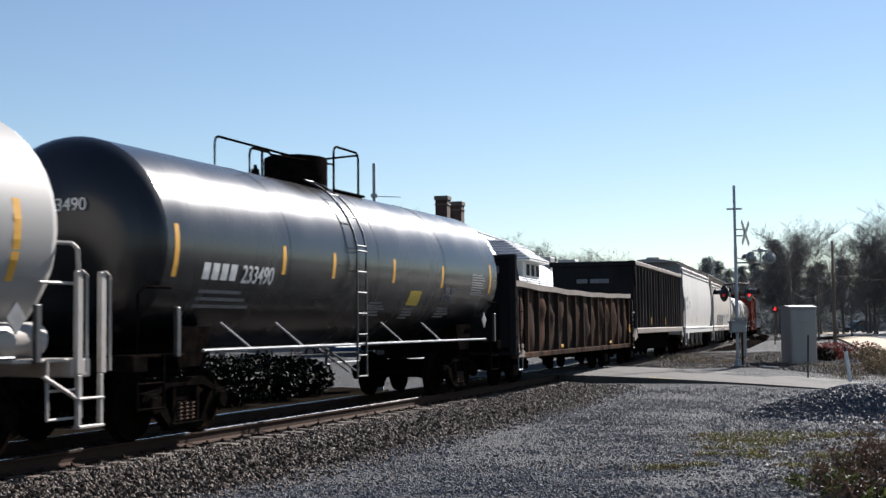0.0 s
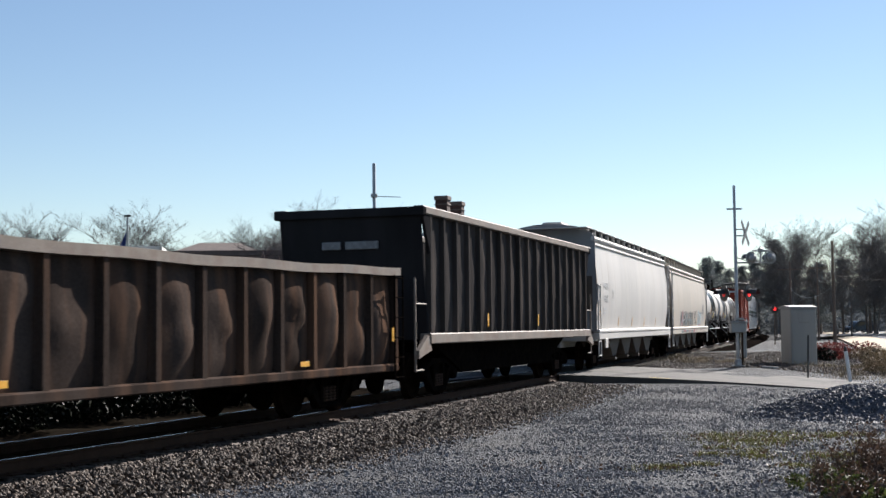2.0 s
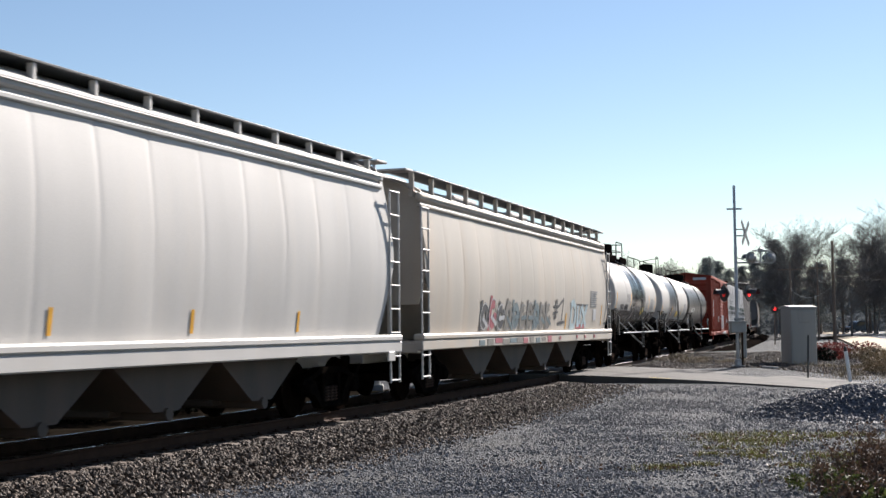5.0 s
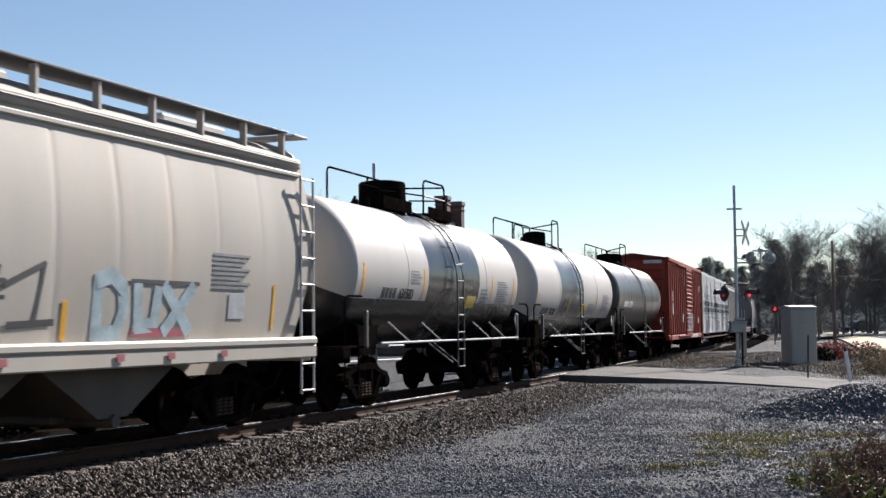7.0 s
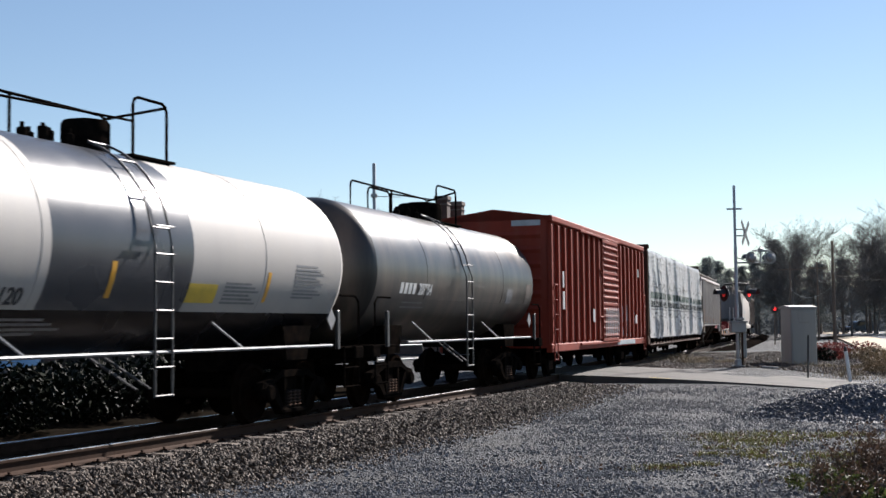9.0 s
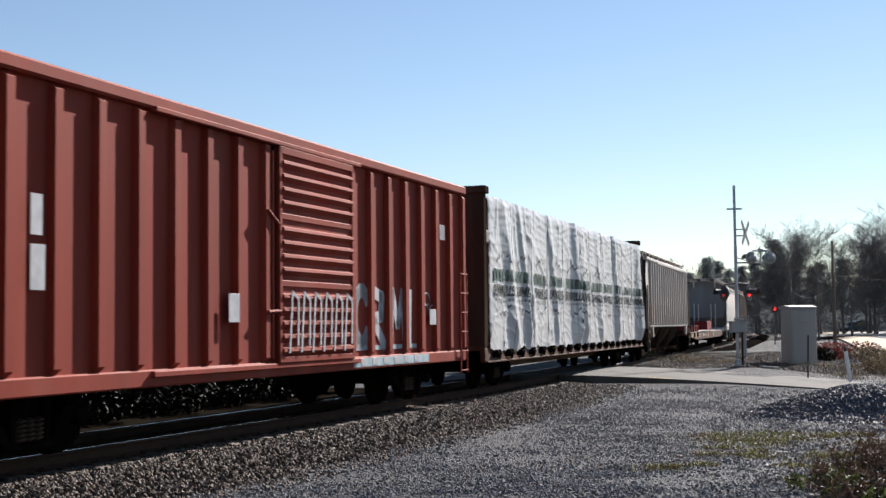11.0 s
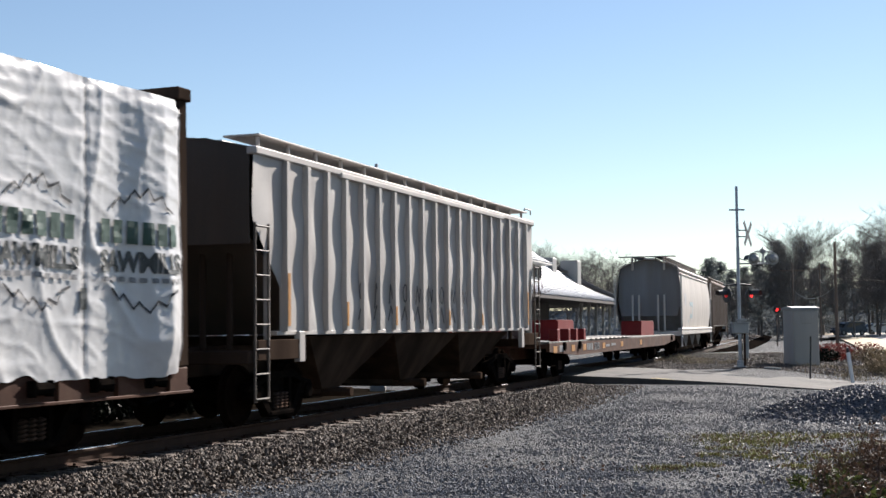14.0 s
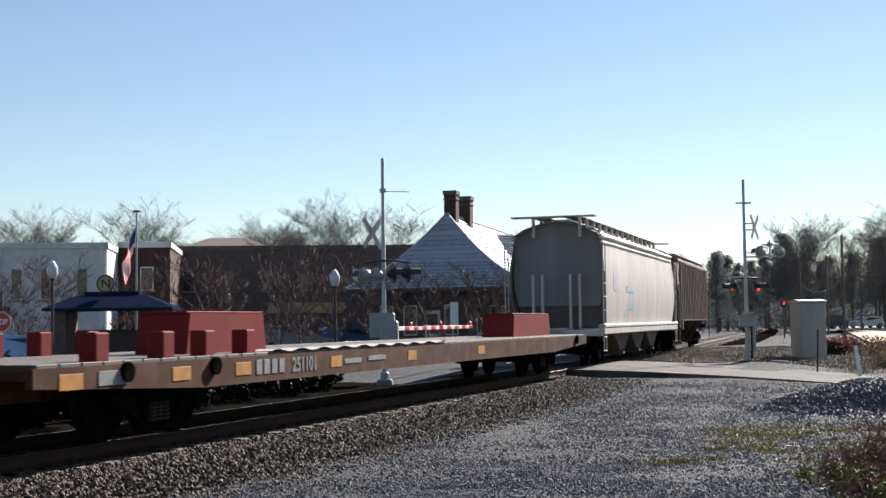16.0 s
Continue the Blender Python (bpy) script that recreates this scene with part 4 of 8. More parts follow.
part("reflector", bars([(x, x + 0.16, 1.08, 1.17) for x in (1.9, 4.0, 5.1, 6.4)], -1.618), M_GRAFR, h2)

h3 = round_hopper(214.1, 231.2, M_HOPDIRT, M_HOPTAN, "dirty cream covered hopper with a rounded roof", 0.5, 0.25, 3, eave=4.08, wall_end=False, walk_y=0.75, shaded_end=M_HOPEND)
hug(stroke([(-4.3, 1.6), (-4.0, 2.5), (-2.6, 2.5), (-2.7, 1.9), (-3.8, 1.9)], 0.22, -1.6, "graffiti_letter", M_GRAF, h3), 4.08, -1.6)
hug(part("pale_patch", bars([(-6.6, -5.9, 2.4, 3.0)], -1.6), M_GRAFW, h3), 4.08, -1.6)


def ribbed_hopper(s0, s1, paint, bottom, label, n, top=4.0, sill=1.42):
    car, L, half = start_car("ribbed_covered_hopper", s0, s1, 1.9, label)
    a, b = -L + 1.15, L - 1.22
    # side walls with cut-back lower corners
    for sg in (-1, 1):
        g = Geo()

        def f(u, v, sg=sg):
            x = -L + 0.15 + (2 * L - 0.6) * u
            z = sill + (top - sill) * v
            lim = min(1.0, max(0.0, (0.62 - v) / 0.4))
            x = max(x, -L + 0.15 + 1.0 * lim)
            x = min(x, L - 0.45 - 0.77 * lim)
            w = 0.018 * noise.noise((x * 1.6, z * 1.3, sg * 5.0)) + 0.013 * math.sin(z * 5.2 + 4.0 * noise.noise((x * 0.9, 0, 2)))
            return (x, sg * (1.485 + w), z)
        g.grid(150, 20, f)
        part("side_sheet", g, paint, car, smooth=True)
        part("top_rail", Geo().box(-L + 0.15, L - 0.45, sg * 1.55, sg * 1.38, top, top + 0.12, 0.02).box(a + 2.0, b - 2.0, sg * 1.585, sg * 1.5, top - 0.04, top + 0.05, 0.01), paint, car)
        part("side_sill", Geo().box(-L + 0.9, L - 0.9, sg * 1.5, sg * 1.38, sill - 0.06, sill + 0.01, 0.01), paint, car)
    for i in range(n):
        x = a + (b - a) * i / (n - 1)
        part("side_post", Geo().slab([(x - 0.05, sill), (x + 0.05, sill), (x + 0.05, top), (x - 0.05, top)], -1.575, -1.44), paint, car)
    part("roof", Geo().grid(1, 10, lambda u, v: (-L + 0.15 + (2 * L - 0.6) * u, -1.5 + 3 * v, top + 0.1 + 0.22 * math.sin(math.pi * v))), paint, car, smooth=True)
    for d in (-1, 1):
        x = -L + 0.17 if d < 0 else L - 0.47
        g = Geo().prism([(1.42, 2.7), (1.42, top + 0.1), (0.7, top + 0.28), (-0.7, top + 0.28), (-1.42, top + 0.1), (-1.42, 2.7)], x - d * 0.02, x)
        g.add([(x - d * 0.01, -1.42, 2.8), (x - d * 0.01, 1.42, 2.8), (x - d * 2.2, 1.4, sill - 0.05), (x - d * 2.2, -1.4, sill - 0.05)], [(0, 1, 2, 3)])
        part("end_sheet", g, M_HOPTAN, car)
        ex = d * L
        part("end_platform", Geo().box(ex, ex - d * 0.3, -1.5, 1.5, 0.95, 1.15, 0.02).box(ex, ex - d * 2.8, -0.35, 0.35, 0.75, 1.2, 0.02).box(ex - d * 0.2, ex - d * 1.6, -1.55, -1.45, 1.0, 1.3, 0.01), bottom, car)
        part("corner_post", Geo().box(ex - d * 1.55, ex - d * 1.75, -1.56, -1.46, 0.95, sill, 0.01), paint, car)
        part("corner_post", Geo().box(ex - d * 0.6, ex - d * 0.68, 1.42, 1.5, 1.1, 2.9, 0.01), paint, car)
        part("corner_post", Geo().box(ex - d * 0.6, ex - d * 0.68, -1.5, -1.42, 1.1, 2.9, 0.01), paint, car)
        lx = ex - d * 0.1
        part("end_ladder", ladder(min(lx, lx - d * 0.42), max(lx, lx - d * 0.42), -1.55, 0.4, top - 1.0, 8, 0.017), M_HOPTAN, car)
        g = Geo()
        for y in (-0.9, -0.45, 0.45, 0.9):
            g.box(ex - d * 0.5, ex - d * 0.58, y - 0.04, y + 0.04, 1.15, 3.2)
        part("end_strut", g, bottom, car)
    for i in range(3):
        c = -3.7 + 3.7 * i
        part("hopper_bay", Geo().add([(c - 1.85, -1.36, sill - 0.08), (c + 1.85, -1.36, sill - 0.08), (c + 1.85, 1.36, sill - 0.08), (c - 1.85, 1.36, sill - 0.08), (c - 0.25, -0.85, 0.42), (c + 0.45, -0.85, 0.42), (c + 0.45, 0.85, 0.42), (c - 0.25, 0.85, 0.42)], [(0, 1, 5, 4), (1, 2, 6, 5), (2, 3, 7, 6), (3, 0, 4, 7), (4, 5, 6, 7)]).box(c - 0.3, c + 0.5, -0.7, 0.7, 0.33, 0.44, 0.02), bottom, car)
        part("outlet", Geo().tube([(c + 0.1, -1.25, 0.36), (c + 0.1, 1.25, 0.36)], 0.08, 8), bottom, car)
    zt = top + 0.34
    for sg in (-1, 1):
        me = Geo().box(-0.025, 0.025, -0.03, 0.03, top + 0.1, zt).mesh("walk_post")
        for i in range(15):
            part("walk_post", me, paint, car, at=pose(-L + 0.7 + (2 * L - 1.4) * i / 14, sg * 1.28, 0))
        part("roof_walk", Geo().box(-L + 0.6, L - 0.4, sg * 1.36, sg * 0.75, zt, zt + 0.03, 0.006), M_HOPGREY, car)
    part("hatch", Geo().box(-L + 1.4, L - 1.4, -0.3, 0.3, top + 0.33, top + 0.45, 0.04), M_HOPGREY, car)
    part("end_rail", Geo().tube([(L - 0.5, -1.3, zt), (L - 0.45, -1.3, zt + 0.12), (L + 0.1, -1.3, zt + 0.12), (L + 0.1, -1.3, zt)], 0.018, 6), paint, car)
    return car


M_SILLYEL = mat("faded_amber_reflector", (0.45, 0.20, 0.04), 0.55, var=0.3, scale=6, bump=0)
# Brown with the shade under the hopper already in its base colour.
M_BAY = mat("shade_dark_brown_bay", (0.05, 0.035, 0.027), 0.8, spec=0.0, var=0.4, scale=1.2, bump=0.15, streak=True, stain=0.5, stain_col=(0.09, 0.062, 0.045))
rh = ribbed_hopper(169.7, 185.4, M_HOPGREY, M_BAY, "weathered grey covered hopper with upright ribs", 19)
for q in [(-6.74, -6.65, 1.5, 2.3), (-4.52, -4.44, 1.5, 1.9), (-2.3, -2.22, 1.5, 1.85), (0.66, 0.74, 1.5, 1.8), (2.88, 2.96, 1.5, 1.75), (6.59, 6.67, 1.5, 2.3)]:
    part("reflector", bars([q], -1.58), M_SILLYEL, rh)
for k in range(9):
    x = -3.9 + k * 0.69
    stroke([(x + 0.05, 1.9 - 0.1 * (k % 2)), (x + 0.12, 2.25), (x + 0.24, 1.95), (x + 0.3, 2.2)] if k % 3 else loop(x + 0.17, 2.1, 0.1, 0.16), 0.025, -1.512, "graffiti_letter", M_TEXTK, rh)
    stroke([(x + 0.02, 1.6), (x + 0.15, 1.85), (x + 0.3, 1.55)], 0.02, -1.508, "graffiti_letter", M_TEXTK, rh)
part("end_mark_bar", Geo().box(-7.29, -7.26, -1.0, -0.3, 3.45, 3.62).box(-7.29, -7.26, 0.0, 0.6, 3.45, 3.62), M_TEXTK, rh)
ribbed_hopper(232.2, 247.0, M_HOPBROWN, M_BAY, "dark brown ribbed covered hopper at the train's end", 18)


# ---- box car
def box_car():
    car, L, half = start_car("box_car", 129.7, 145.4, 2.0, "red box car with a corrugated sliding door and graffiti")
    z0, z1, d0, d1 = 0.95, 4.25, -0.85, 1.9
    part("side_sheet", Geo().box(-L, L, -1.5, -1.44, 0.8, 4.3), M_BOX, car)
    part("side_sheet", Geo().box(-L, L, 1.44, 1.5, 0.8, 4.3), M_BOX, car)
    k = 0
    for a, b in ((-L + 0.1, d0 - 0.25), (d1 + 0.1, L - 0.1)):
        n = round((b - a) / 0.85)
        for i in range(n + 1):
            x = a + (b - a) * i / n
            part("side_post", Geo().prism([(-1.5, z0), (-1.6, z0 + 0.08), (-1.6, z1 - 0.08), (-1.5, z1)], x - 0.07, x + 0.07), M_BOX, car)
    for sg in (-1, 1):
        part("side_sill", Geo().box(-L, L, sg * 1.58, sg * 1.42, 0.74, 0.96, 0.02), M_BOX, car)
        part("eave_rail", Geo().box(-L, L, sg * 1.62, sg * 1.42, 4.24, 4.42, 0.03), M_BOX, car)
    part("roof", Geo().prism([(-1.56, 4.4), (0, 4.62), (1.56, 4.4), (1.5, 4.3), (-1.5, 4.3)], -L, L), M_BOX, car)
    for i in range(13):
        x = -L + 0.4 + (2 * L - 0.8) * i / 12
        part("roof_rib", Geo().prism([(-1.5, 4.415), (0, 4.64), (1.5, 4.415), (1.5, 4.39), (0, 4.6), (-1.5, 4.39)], x - 0.05, x + 0.05), M_BOX, car)
    door = part("sliding_door", Geo().box(d0, d1, -1.62, -1.56, 0.98, 4.2, 0.01), M_BOX, car)
    n = 15
    for i in range(n):
        z = 1.12 + (3.95 - 1.12) * i / (n - 1)
        if i in (5, 10):
            part("door_band", Geo().box(d0 + 0.02, d1 - 0.02, -1.65, -1.62, z - 0.05, z + 0.05), M_BOX, door)
        else:
            part("door_corrugation", Geo().prism([(-1.62, z - 0.085), (-1.69, z - 0.01), (-1.68, z + 0.03), (-1.62, z + 0.06)], d0 + 0.1, d1 - 0.1), M_BOX, door)
    part("door_frame", Geo().box(d0, d0 + 0.1, -1.66, -1.56, 0.98, 4.2).box(d1 - 0.1, d1, -1.66, -1.56, 0.98, 4.2).box(d0, d1, -1.66, -1.56, 4.08, 4.2).box(d0, d1, -1.66, -1.56, 0.94, 1.04), M_BOX, door)
    part("door_rail", Geo().box(-4.2, d1 + 0.3, -1.64, -1.56, 0.86, 0.94).box(-4.2, d1 + 0.3, -1.66, -1.56, 4.2, 4.27), M_BOX, car)
    part("lock_bar", Geo().tube([(d0 - 0.12, -1.6, 1.0), (d0 - 0.12, -1.6, 4.1)], 0.025, 6).tube([(d0 - 0.3, -1.62, 1.7), (d0 + 0.1, -1.64, 1.72)], 0.03, 6).tube([(d0 - 0.3, -1.62, 3.2), (d0 + 0.05, -1.64, 3.0)], 0.025, 6), M_BOX, car)
    for d in (-1, 1):
        x = d * L
        part("end_wall", Geo().prism([(-1.5, 0.85), (1.5, 0.85), (1.5, 4.38), (0, 4.58), (-1.5, 4.38)], x - d * 0.06, x), M_BOX, car)
        for i in range(8):
            z = 1.1 + i * 0.4
            part("end_rib", Geo().slab([(x, z - 0.1), (x + d * 0.06, z), (x, z + 0.1)], -1.3, 1.3), M_BOX, car)
        lx = x - d * 0.08
        part("ladder", ladder(min(lx, lx - d * 0.4), max(lx, lx - d * 0.4), -1.63, 0.5, 2.6, 6), M_BOX, car)
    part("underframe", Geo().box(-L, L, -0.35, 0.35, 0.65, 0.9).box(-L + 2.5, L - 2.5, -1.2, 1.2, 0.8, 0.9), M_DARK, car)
    part("end_number_bar", Geo().box(-L - 0.005, -L + 0.0, -1.3, -0.5, 4.15, 4.3), M_GRAFW, car)
    # graffiti, blank label plates
    for j, (x, w) in enumerate(((2.1, 0.75), (2.95, 0.75), (3.8, 0.75), (4.6, 0.5))):
        m = M_GRAFW
        if j == 0:
            stroke(loop(x + 0.4, 1.65, 0.32, 0.45, 40, 320), 0.24, -1.512, "graffiti_letter", m, car)
        elif j == 1:
            stroke([(x, 1.15), (x, 2.1), (x + 0.45, 2.0), (x + 0.4, 1.65), (x + 0.05, 1.6), (x + 0.55, 1.15)], 0.22, -1.514, "graffiti_letter", m, car)
        elif j == 2:
            stroke([(x, 1.15), (x + 0.1, 2.1), (x + 0.35, 1.5), (x + 0.6, 2.1), (x + 0.7, 1.15)], 0.2, -1.516, "graffiti_letter", m, car)
        else:
            stroke([(x + 0.1, 1.15), (x + 0.15, 2.1)], 0.24, -1.514, "graffiti_letter", m, car)
        stroke([(x, 1.1), (x + w, 1.1)], 0.08, -1.508, "graffiti_shadow", M_GRAF, car)
    for i in range(6):
        x = -0.6 + i * 0.4
        stroke([(x, 1.1), (x + 0.1, 2.0), (x + 0.3, 1.9), (x + 0.28, 1.2)], 0.05, -1.694, "graffiti_letter", M_GRAFW, door)
    part("graffiti_band", bars([(2.0, 5.6, 0.78, 0.93)], -1.582), M_GRAF, car)
    part("graffiti_band", bars([(2.3 + k * 0.5, 2.55 + k * 0.5, 0.8, 0.92) for k in range(6)], -1.588), M_GRAFW, car)
    part("label_plate", bars([(-2.3, -2.0, 1.55, 1.95), (-6.6, -6.35, 1.9, 2.4), (-6.6, -6.4, 2.5, 2.95), (5.6, 5.95, 1.5, 1.8)], -1.61), M_GRAFW, car)
    part("tag", bars([(6.2, 6.5, 3.2, 3.5)], -1.608), M_TEXTG, car)
    for k in range(4):
        stroke(loop(5.7 + 0.15 * k, 2.0 - 0.12 * k, 0.16, 0.12, 20 * k, 300), 0.03, -1.508, "tag", M_GRAFK if k % 2 else M_GRAFW, car)
    return car


box_car()


# ---- flat car with a wrapped lumber load
def lumber_car():
    car, L, half = start_car("lumber_flat_car", 146.9, 168.1, 2.5, "brown centre-beam flat car loaded with lumber")
    part("side_sill", Geo().box(-L, L, -1.5, -1.38, 0.66, 0.98, 0.02), M_FLAT, car)
    part("side_sill", Geo().box(-L, L, 1.38, 1.5, 0.66, 0.98, 0.02), M_FLAT, car)
    part("deck", Geo().box(-L, L, -1.45, 1.45, 0.9, 1.02).box(-L + 2.5, L - 2.5, -0.5, 0.5, 0.4, 0.9), M_FLAT, car)
    part("sill_lip", Geo().box(-L, L, -1.58, -1.42, 0.64, 0.68, 0.008), M_FLAT, car)
    for i in range(19):
        x = -L + 0.8 + (2 * L - 1.6) * i / 18
        g = Geo().tube([(x - 0.14, -1.57, 0.83), (x + 0.14, -1.57, 0.83)], 0.07, 8)
        g.box(x - 0.17, x - 0.13, -1.62, -1.48, 0.74, 0.92).box(x + 0.12, x + 0.16, -1.62, -1.48, 0.74, 0.92)
        part("winch", g, M_DARK, car)
        part("deck_bracket", Geo().slab([(x + 0.3, 0.66), (x + 0.75, 0.66), (x + 0.75, 0.72), (x + 0.3, 0.9)], -1.56, -1.5), M_FLAT, car)
    for d in (-1, 1):
        x = d * L
        part("bulkhead", Geo().slab([(x, 1.0), (x - d * 0.3, 1.0), (x - d * 0.22, 4.6), (x - d * 0.06, 4.6)], -1.5, 1.5).box(x - d * 0.32, x, -1.55, 1.55, 4.45, 4.62, 0.02), M_BAY, car)
    for x in (-8.8, -4.1):
        part("sill_panel", bars([(x, x + 0.9, 0.7, 0.94)], -1.503), M_SILLYEL, car)
    lettering("car_number", "67275", 0.27, M_TEXTG, car, -6.1, -1.508, 0.71, 0.01, 0.9)
    part("mark_bar", bars([(-7.3, -7.12, 0.71, 0.9), (-7.05, -6.87, 0.71, 0.9), (-6.8, -6.6, 0.71, 0.9)], -1.508), M_TEXTG, car)
    lettering("car_lettering", "TRAILER TRAIN", 0.27, M_TEXTG, car, 0.2, -1.508, 0.71, 0.008, 0.95)
    part("sill_placard", bars([(4.6, 5.2, 0.68, 0.95)], -1.52), M_GRAFW, car)
    # the load: wrapped bundles, draped in folds
    wrap = part("lumber_wrap", Geo(), M_WRAP, car, "white plastic wrap with printed lettering, creased and torn")
    rng = random.Random(11)
    folds = [(-L + 0.5 + rng.uniform(0, 2 * L - 1), rng.uniform(0.3, 0.65), rng.uniform(0.07, 0.18), rng.uniform(-1.1, 0.4)) for _ in range(12)]
    seams = [-L + 0.35 + (2 * L - 0.7) * i / 11 for i in range(12)]

    def drape(x, v):
        z = 0.9 + 3.52 * v
        y = 1.53
        for fx, w, a, sl in folds:
            dd = (x - fx - sl * (v - 0.3)) / w
            if -1 < dd < 1:
                k = (1 + dd) / 0.7 if dd < -0.3 else (1 - dd) / 1.3
                y += a * k * (0.35 + 0.65 * (1 - v)) * min(1, v * 5 + 0.4)
        y += 0.012 * noise.noise((x * 0.9, z * 0.9, 3.0))
        r1 = 1 - abs(noise.noise((x * 0.8 + z * 0.4, z * 0.5 - x * 0.3, 8.0)))
        r2 = 1 - abs(noise.noise((x * 3.6 - z * 1.1, z * 2.2 + x * 0.9, 2.0)))
        r3 = 1 - abs(noise.noise((x * 0.7, z * 3.5 + x * 0.9, 6.0)))
        y += 0.026 * r1 ** 12 + 0.007 * r2 ** 9 + 0.012 * r3 ** 12
        for zk in (1.55, 1.78, 2.42, 3.02, 3.36, 3.7):
            y += 0.006 * math.exp(-((z - zk - 0.05 * noise.noise((x * 0.5, zk, 1.0))) / 0.028) ** 2) * (0.5 + noise.noise((x * 0.6, zk * 3, 4.0)))
        if v > 0.6:
            y += 0.009 * (v - 0.6) * math.sin(z * 34 + 5 * math.sin(x * 1.1) + 2.5 * noise.noise((x * 0.9, z, 7.0)))
        for sx in seams:
            y -= 0.02 * math.exp(-((x - sx) / 0.03) ** 2)
        y -= 0.03 * max(0, v - 0.96) / 0.04
        z += (0.1 * noise.noise((x * 1.3, 5.0, 0)) + 0.07 * noise.noise((x * 3.7, 9.0, 0))) * (1 - v) ** 4 + 0.05 * noise.noise((x * 0.9, 1.0, 4)) * v
        return y, z
    g = Geo()
    for sg in (-1, 1):
        def f(u, v, sg=sg):
            x = -L + 0.34 + (2 * L - 0.68) * u
            y, z = drape(x, v)
            return (x, sg * y, z)
        g.grid(520 if sg < 0 else 60, 104 if sg < 0 else 6, f)
    g.grid(100, 6, lambda u, v: (-L + 0.34 + (2 * L - 0.68) * u, -1.4 + 2.8 * v, 4.40 + 0.06 * noise.noise((u * 30, v * 3, 2)) + 0.05 * math.sin(math.pi * v)))
    for x in (-L + 0.34, L - 0.34):
        g.grid(8, 20, lambda u, v: (x + 0.05 * noise.noise((u * 4, v * 5, x)), -1.42 + 2.84 * u, 1.0 + 3.4 * v))
    me = g.mesh("lumber_wrap", True)
    me.materials.append(M_WRAP)
    wrap.data = me

    def on_wrap(name, rects, material):
        """Printed bars (x0, x1, z0, z1) that follow the draped wrap."""
        gg = Geo()
        for x0, x1, z0, z1 in rects:
            nx, nz = max(2, int((x1 - x0) / 0.05)), max(1, int((z1 - z0) / 0.06))
            gg.grid(nx, nz, lambda u, v: (x0 + (x1 - x0) * u, -drape(x0 + (x1 - x0) * u, (z0 + (z1 - z0) * v - 0.9) / 3.52)[0] - 0.02, drape(x0 + (x1 - x0) * u, (z0 + (z1 - z0) * v - 0.9) / 3.52)[1]))
        return part(name, gg, material, wrap)
    def fine(me, limit):
        """Split the long edges of a flat print, so that it can follow the folds."""
        bm = bmesh.new()
        bm.from_mesh(me)
        for _ in range(3):
            bmesh.ops.triangulate(bm, faces=bm.faces)
            long_edges = [e for e in bm.edges if e.calc_length() > limit]
            if long_edges:
                bmesh.ops.subdivide_edges(bm, edges=long_edges, cuts=1)
        bm.to_mesh(me)
        bm.free()

    for i in range(11):
        x = seams[i] + 0.28
        rows = []
        for k in range(6):
            a = x + k * 0.24
            rows.append((a, a + 0.17, 2.5, 2.78))
        on_wrap("print_block", rows, M_GREEN)
        t = lettering("print_word", "SAWMILLS", 0.34, M_PRINTK, wrap, 0, 0, 0, 0.012, 0.93)
        fine(t.data, 0.06)
        for v in t.data.vertices:
            zz = 2.17 + v.co.z
            y, z = drape(x + v.co.x, (zz - 0.9) / 3.52)
            v.co = (x + v.co.x, -y - 0.016 + 0.3 * v.co.y, z)
        on_wrap("print_bar", [(x + 0.05 + 0.16 * k, x + 0.15 + 0.16 * k, 2.04, 2.10) for k in range(9)], M_TEXTG)["kind"] = "stuff"
        peaks = ((0.2, 0.0), (0.36, 0.14), (0.44, 0.07), (0.6, 0.24), (0.68, 0.15), (0.82, 0.28), (0.92, 0.14), (1.08, 0.2), (1.14, 0.06), (1.32, 0.0))
        for foot, way in ((2.92, 1), (1.96, -1)):
            gg = Geo()
            for (x0, h0), (x1, h1) in zip(peaks, peaks[1:]):
                for k in range(4):
                    quad = []
                    for u, side in ((k / 4, -1), ((k + 1) / 4, -1), ((k + 1) / 4, 1), (k / 4, 1)):
                        px, pz = x + x0 + (x1 - x0) * u, foot + way * (h0 + (h1 - h0) * u) + side * 0.018
                        y, z = drape(px, (pz - 0.9) / 3.52)
                        quad.append((px, -y - 0.02, z))
                    gg.add(quad, [(0, 1, 2, 3)])
            part("print_outline", gg, M_TEXTK, wrap)
    for sx in seams:
        on_wrap("strap", [(sx - 0.012, sx + 0.012, 1.05, 4.3)], M_WRAPSEAM)
    for q in ((6.0, 6.12, 3.3, 3.6), (-1.2, -1.1, 1.5, 1.62), (8.3, 8.42, 1.7, 1.95)):
        on_wrap("tear", [q], M_PRINTK)
    return car


lumber_car()


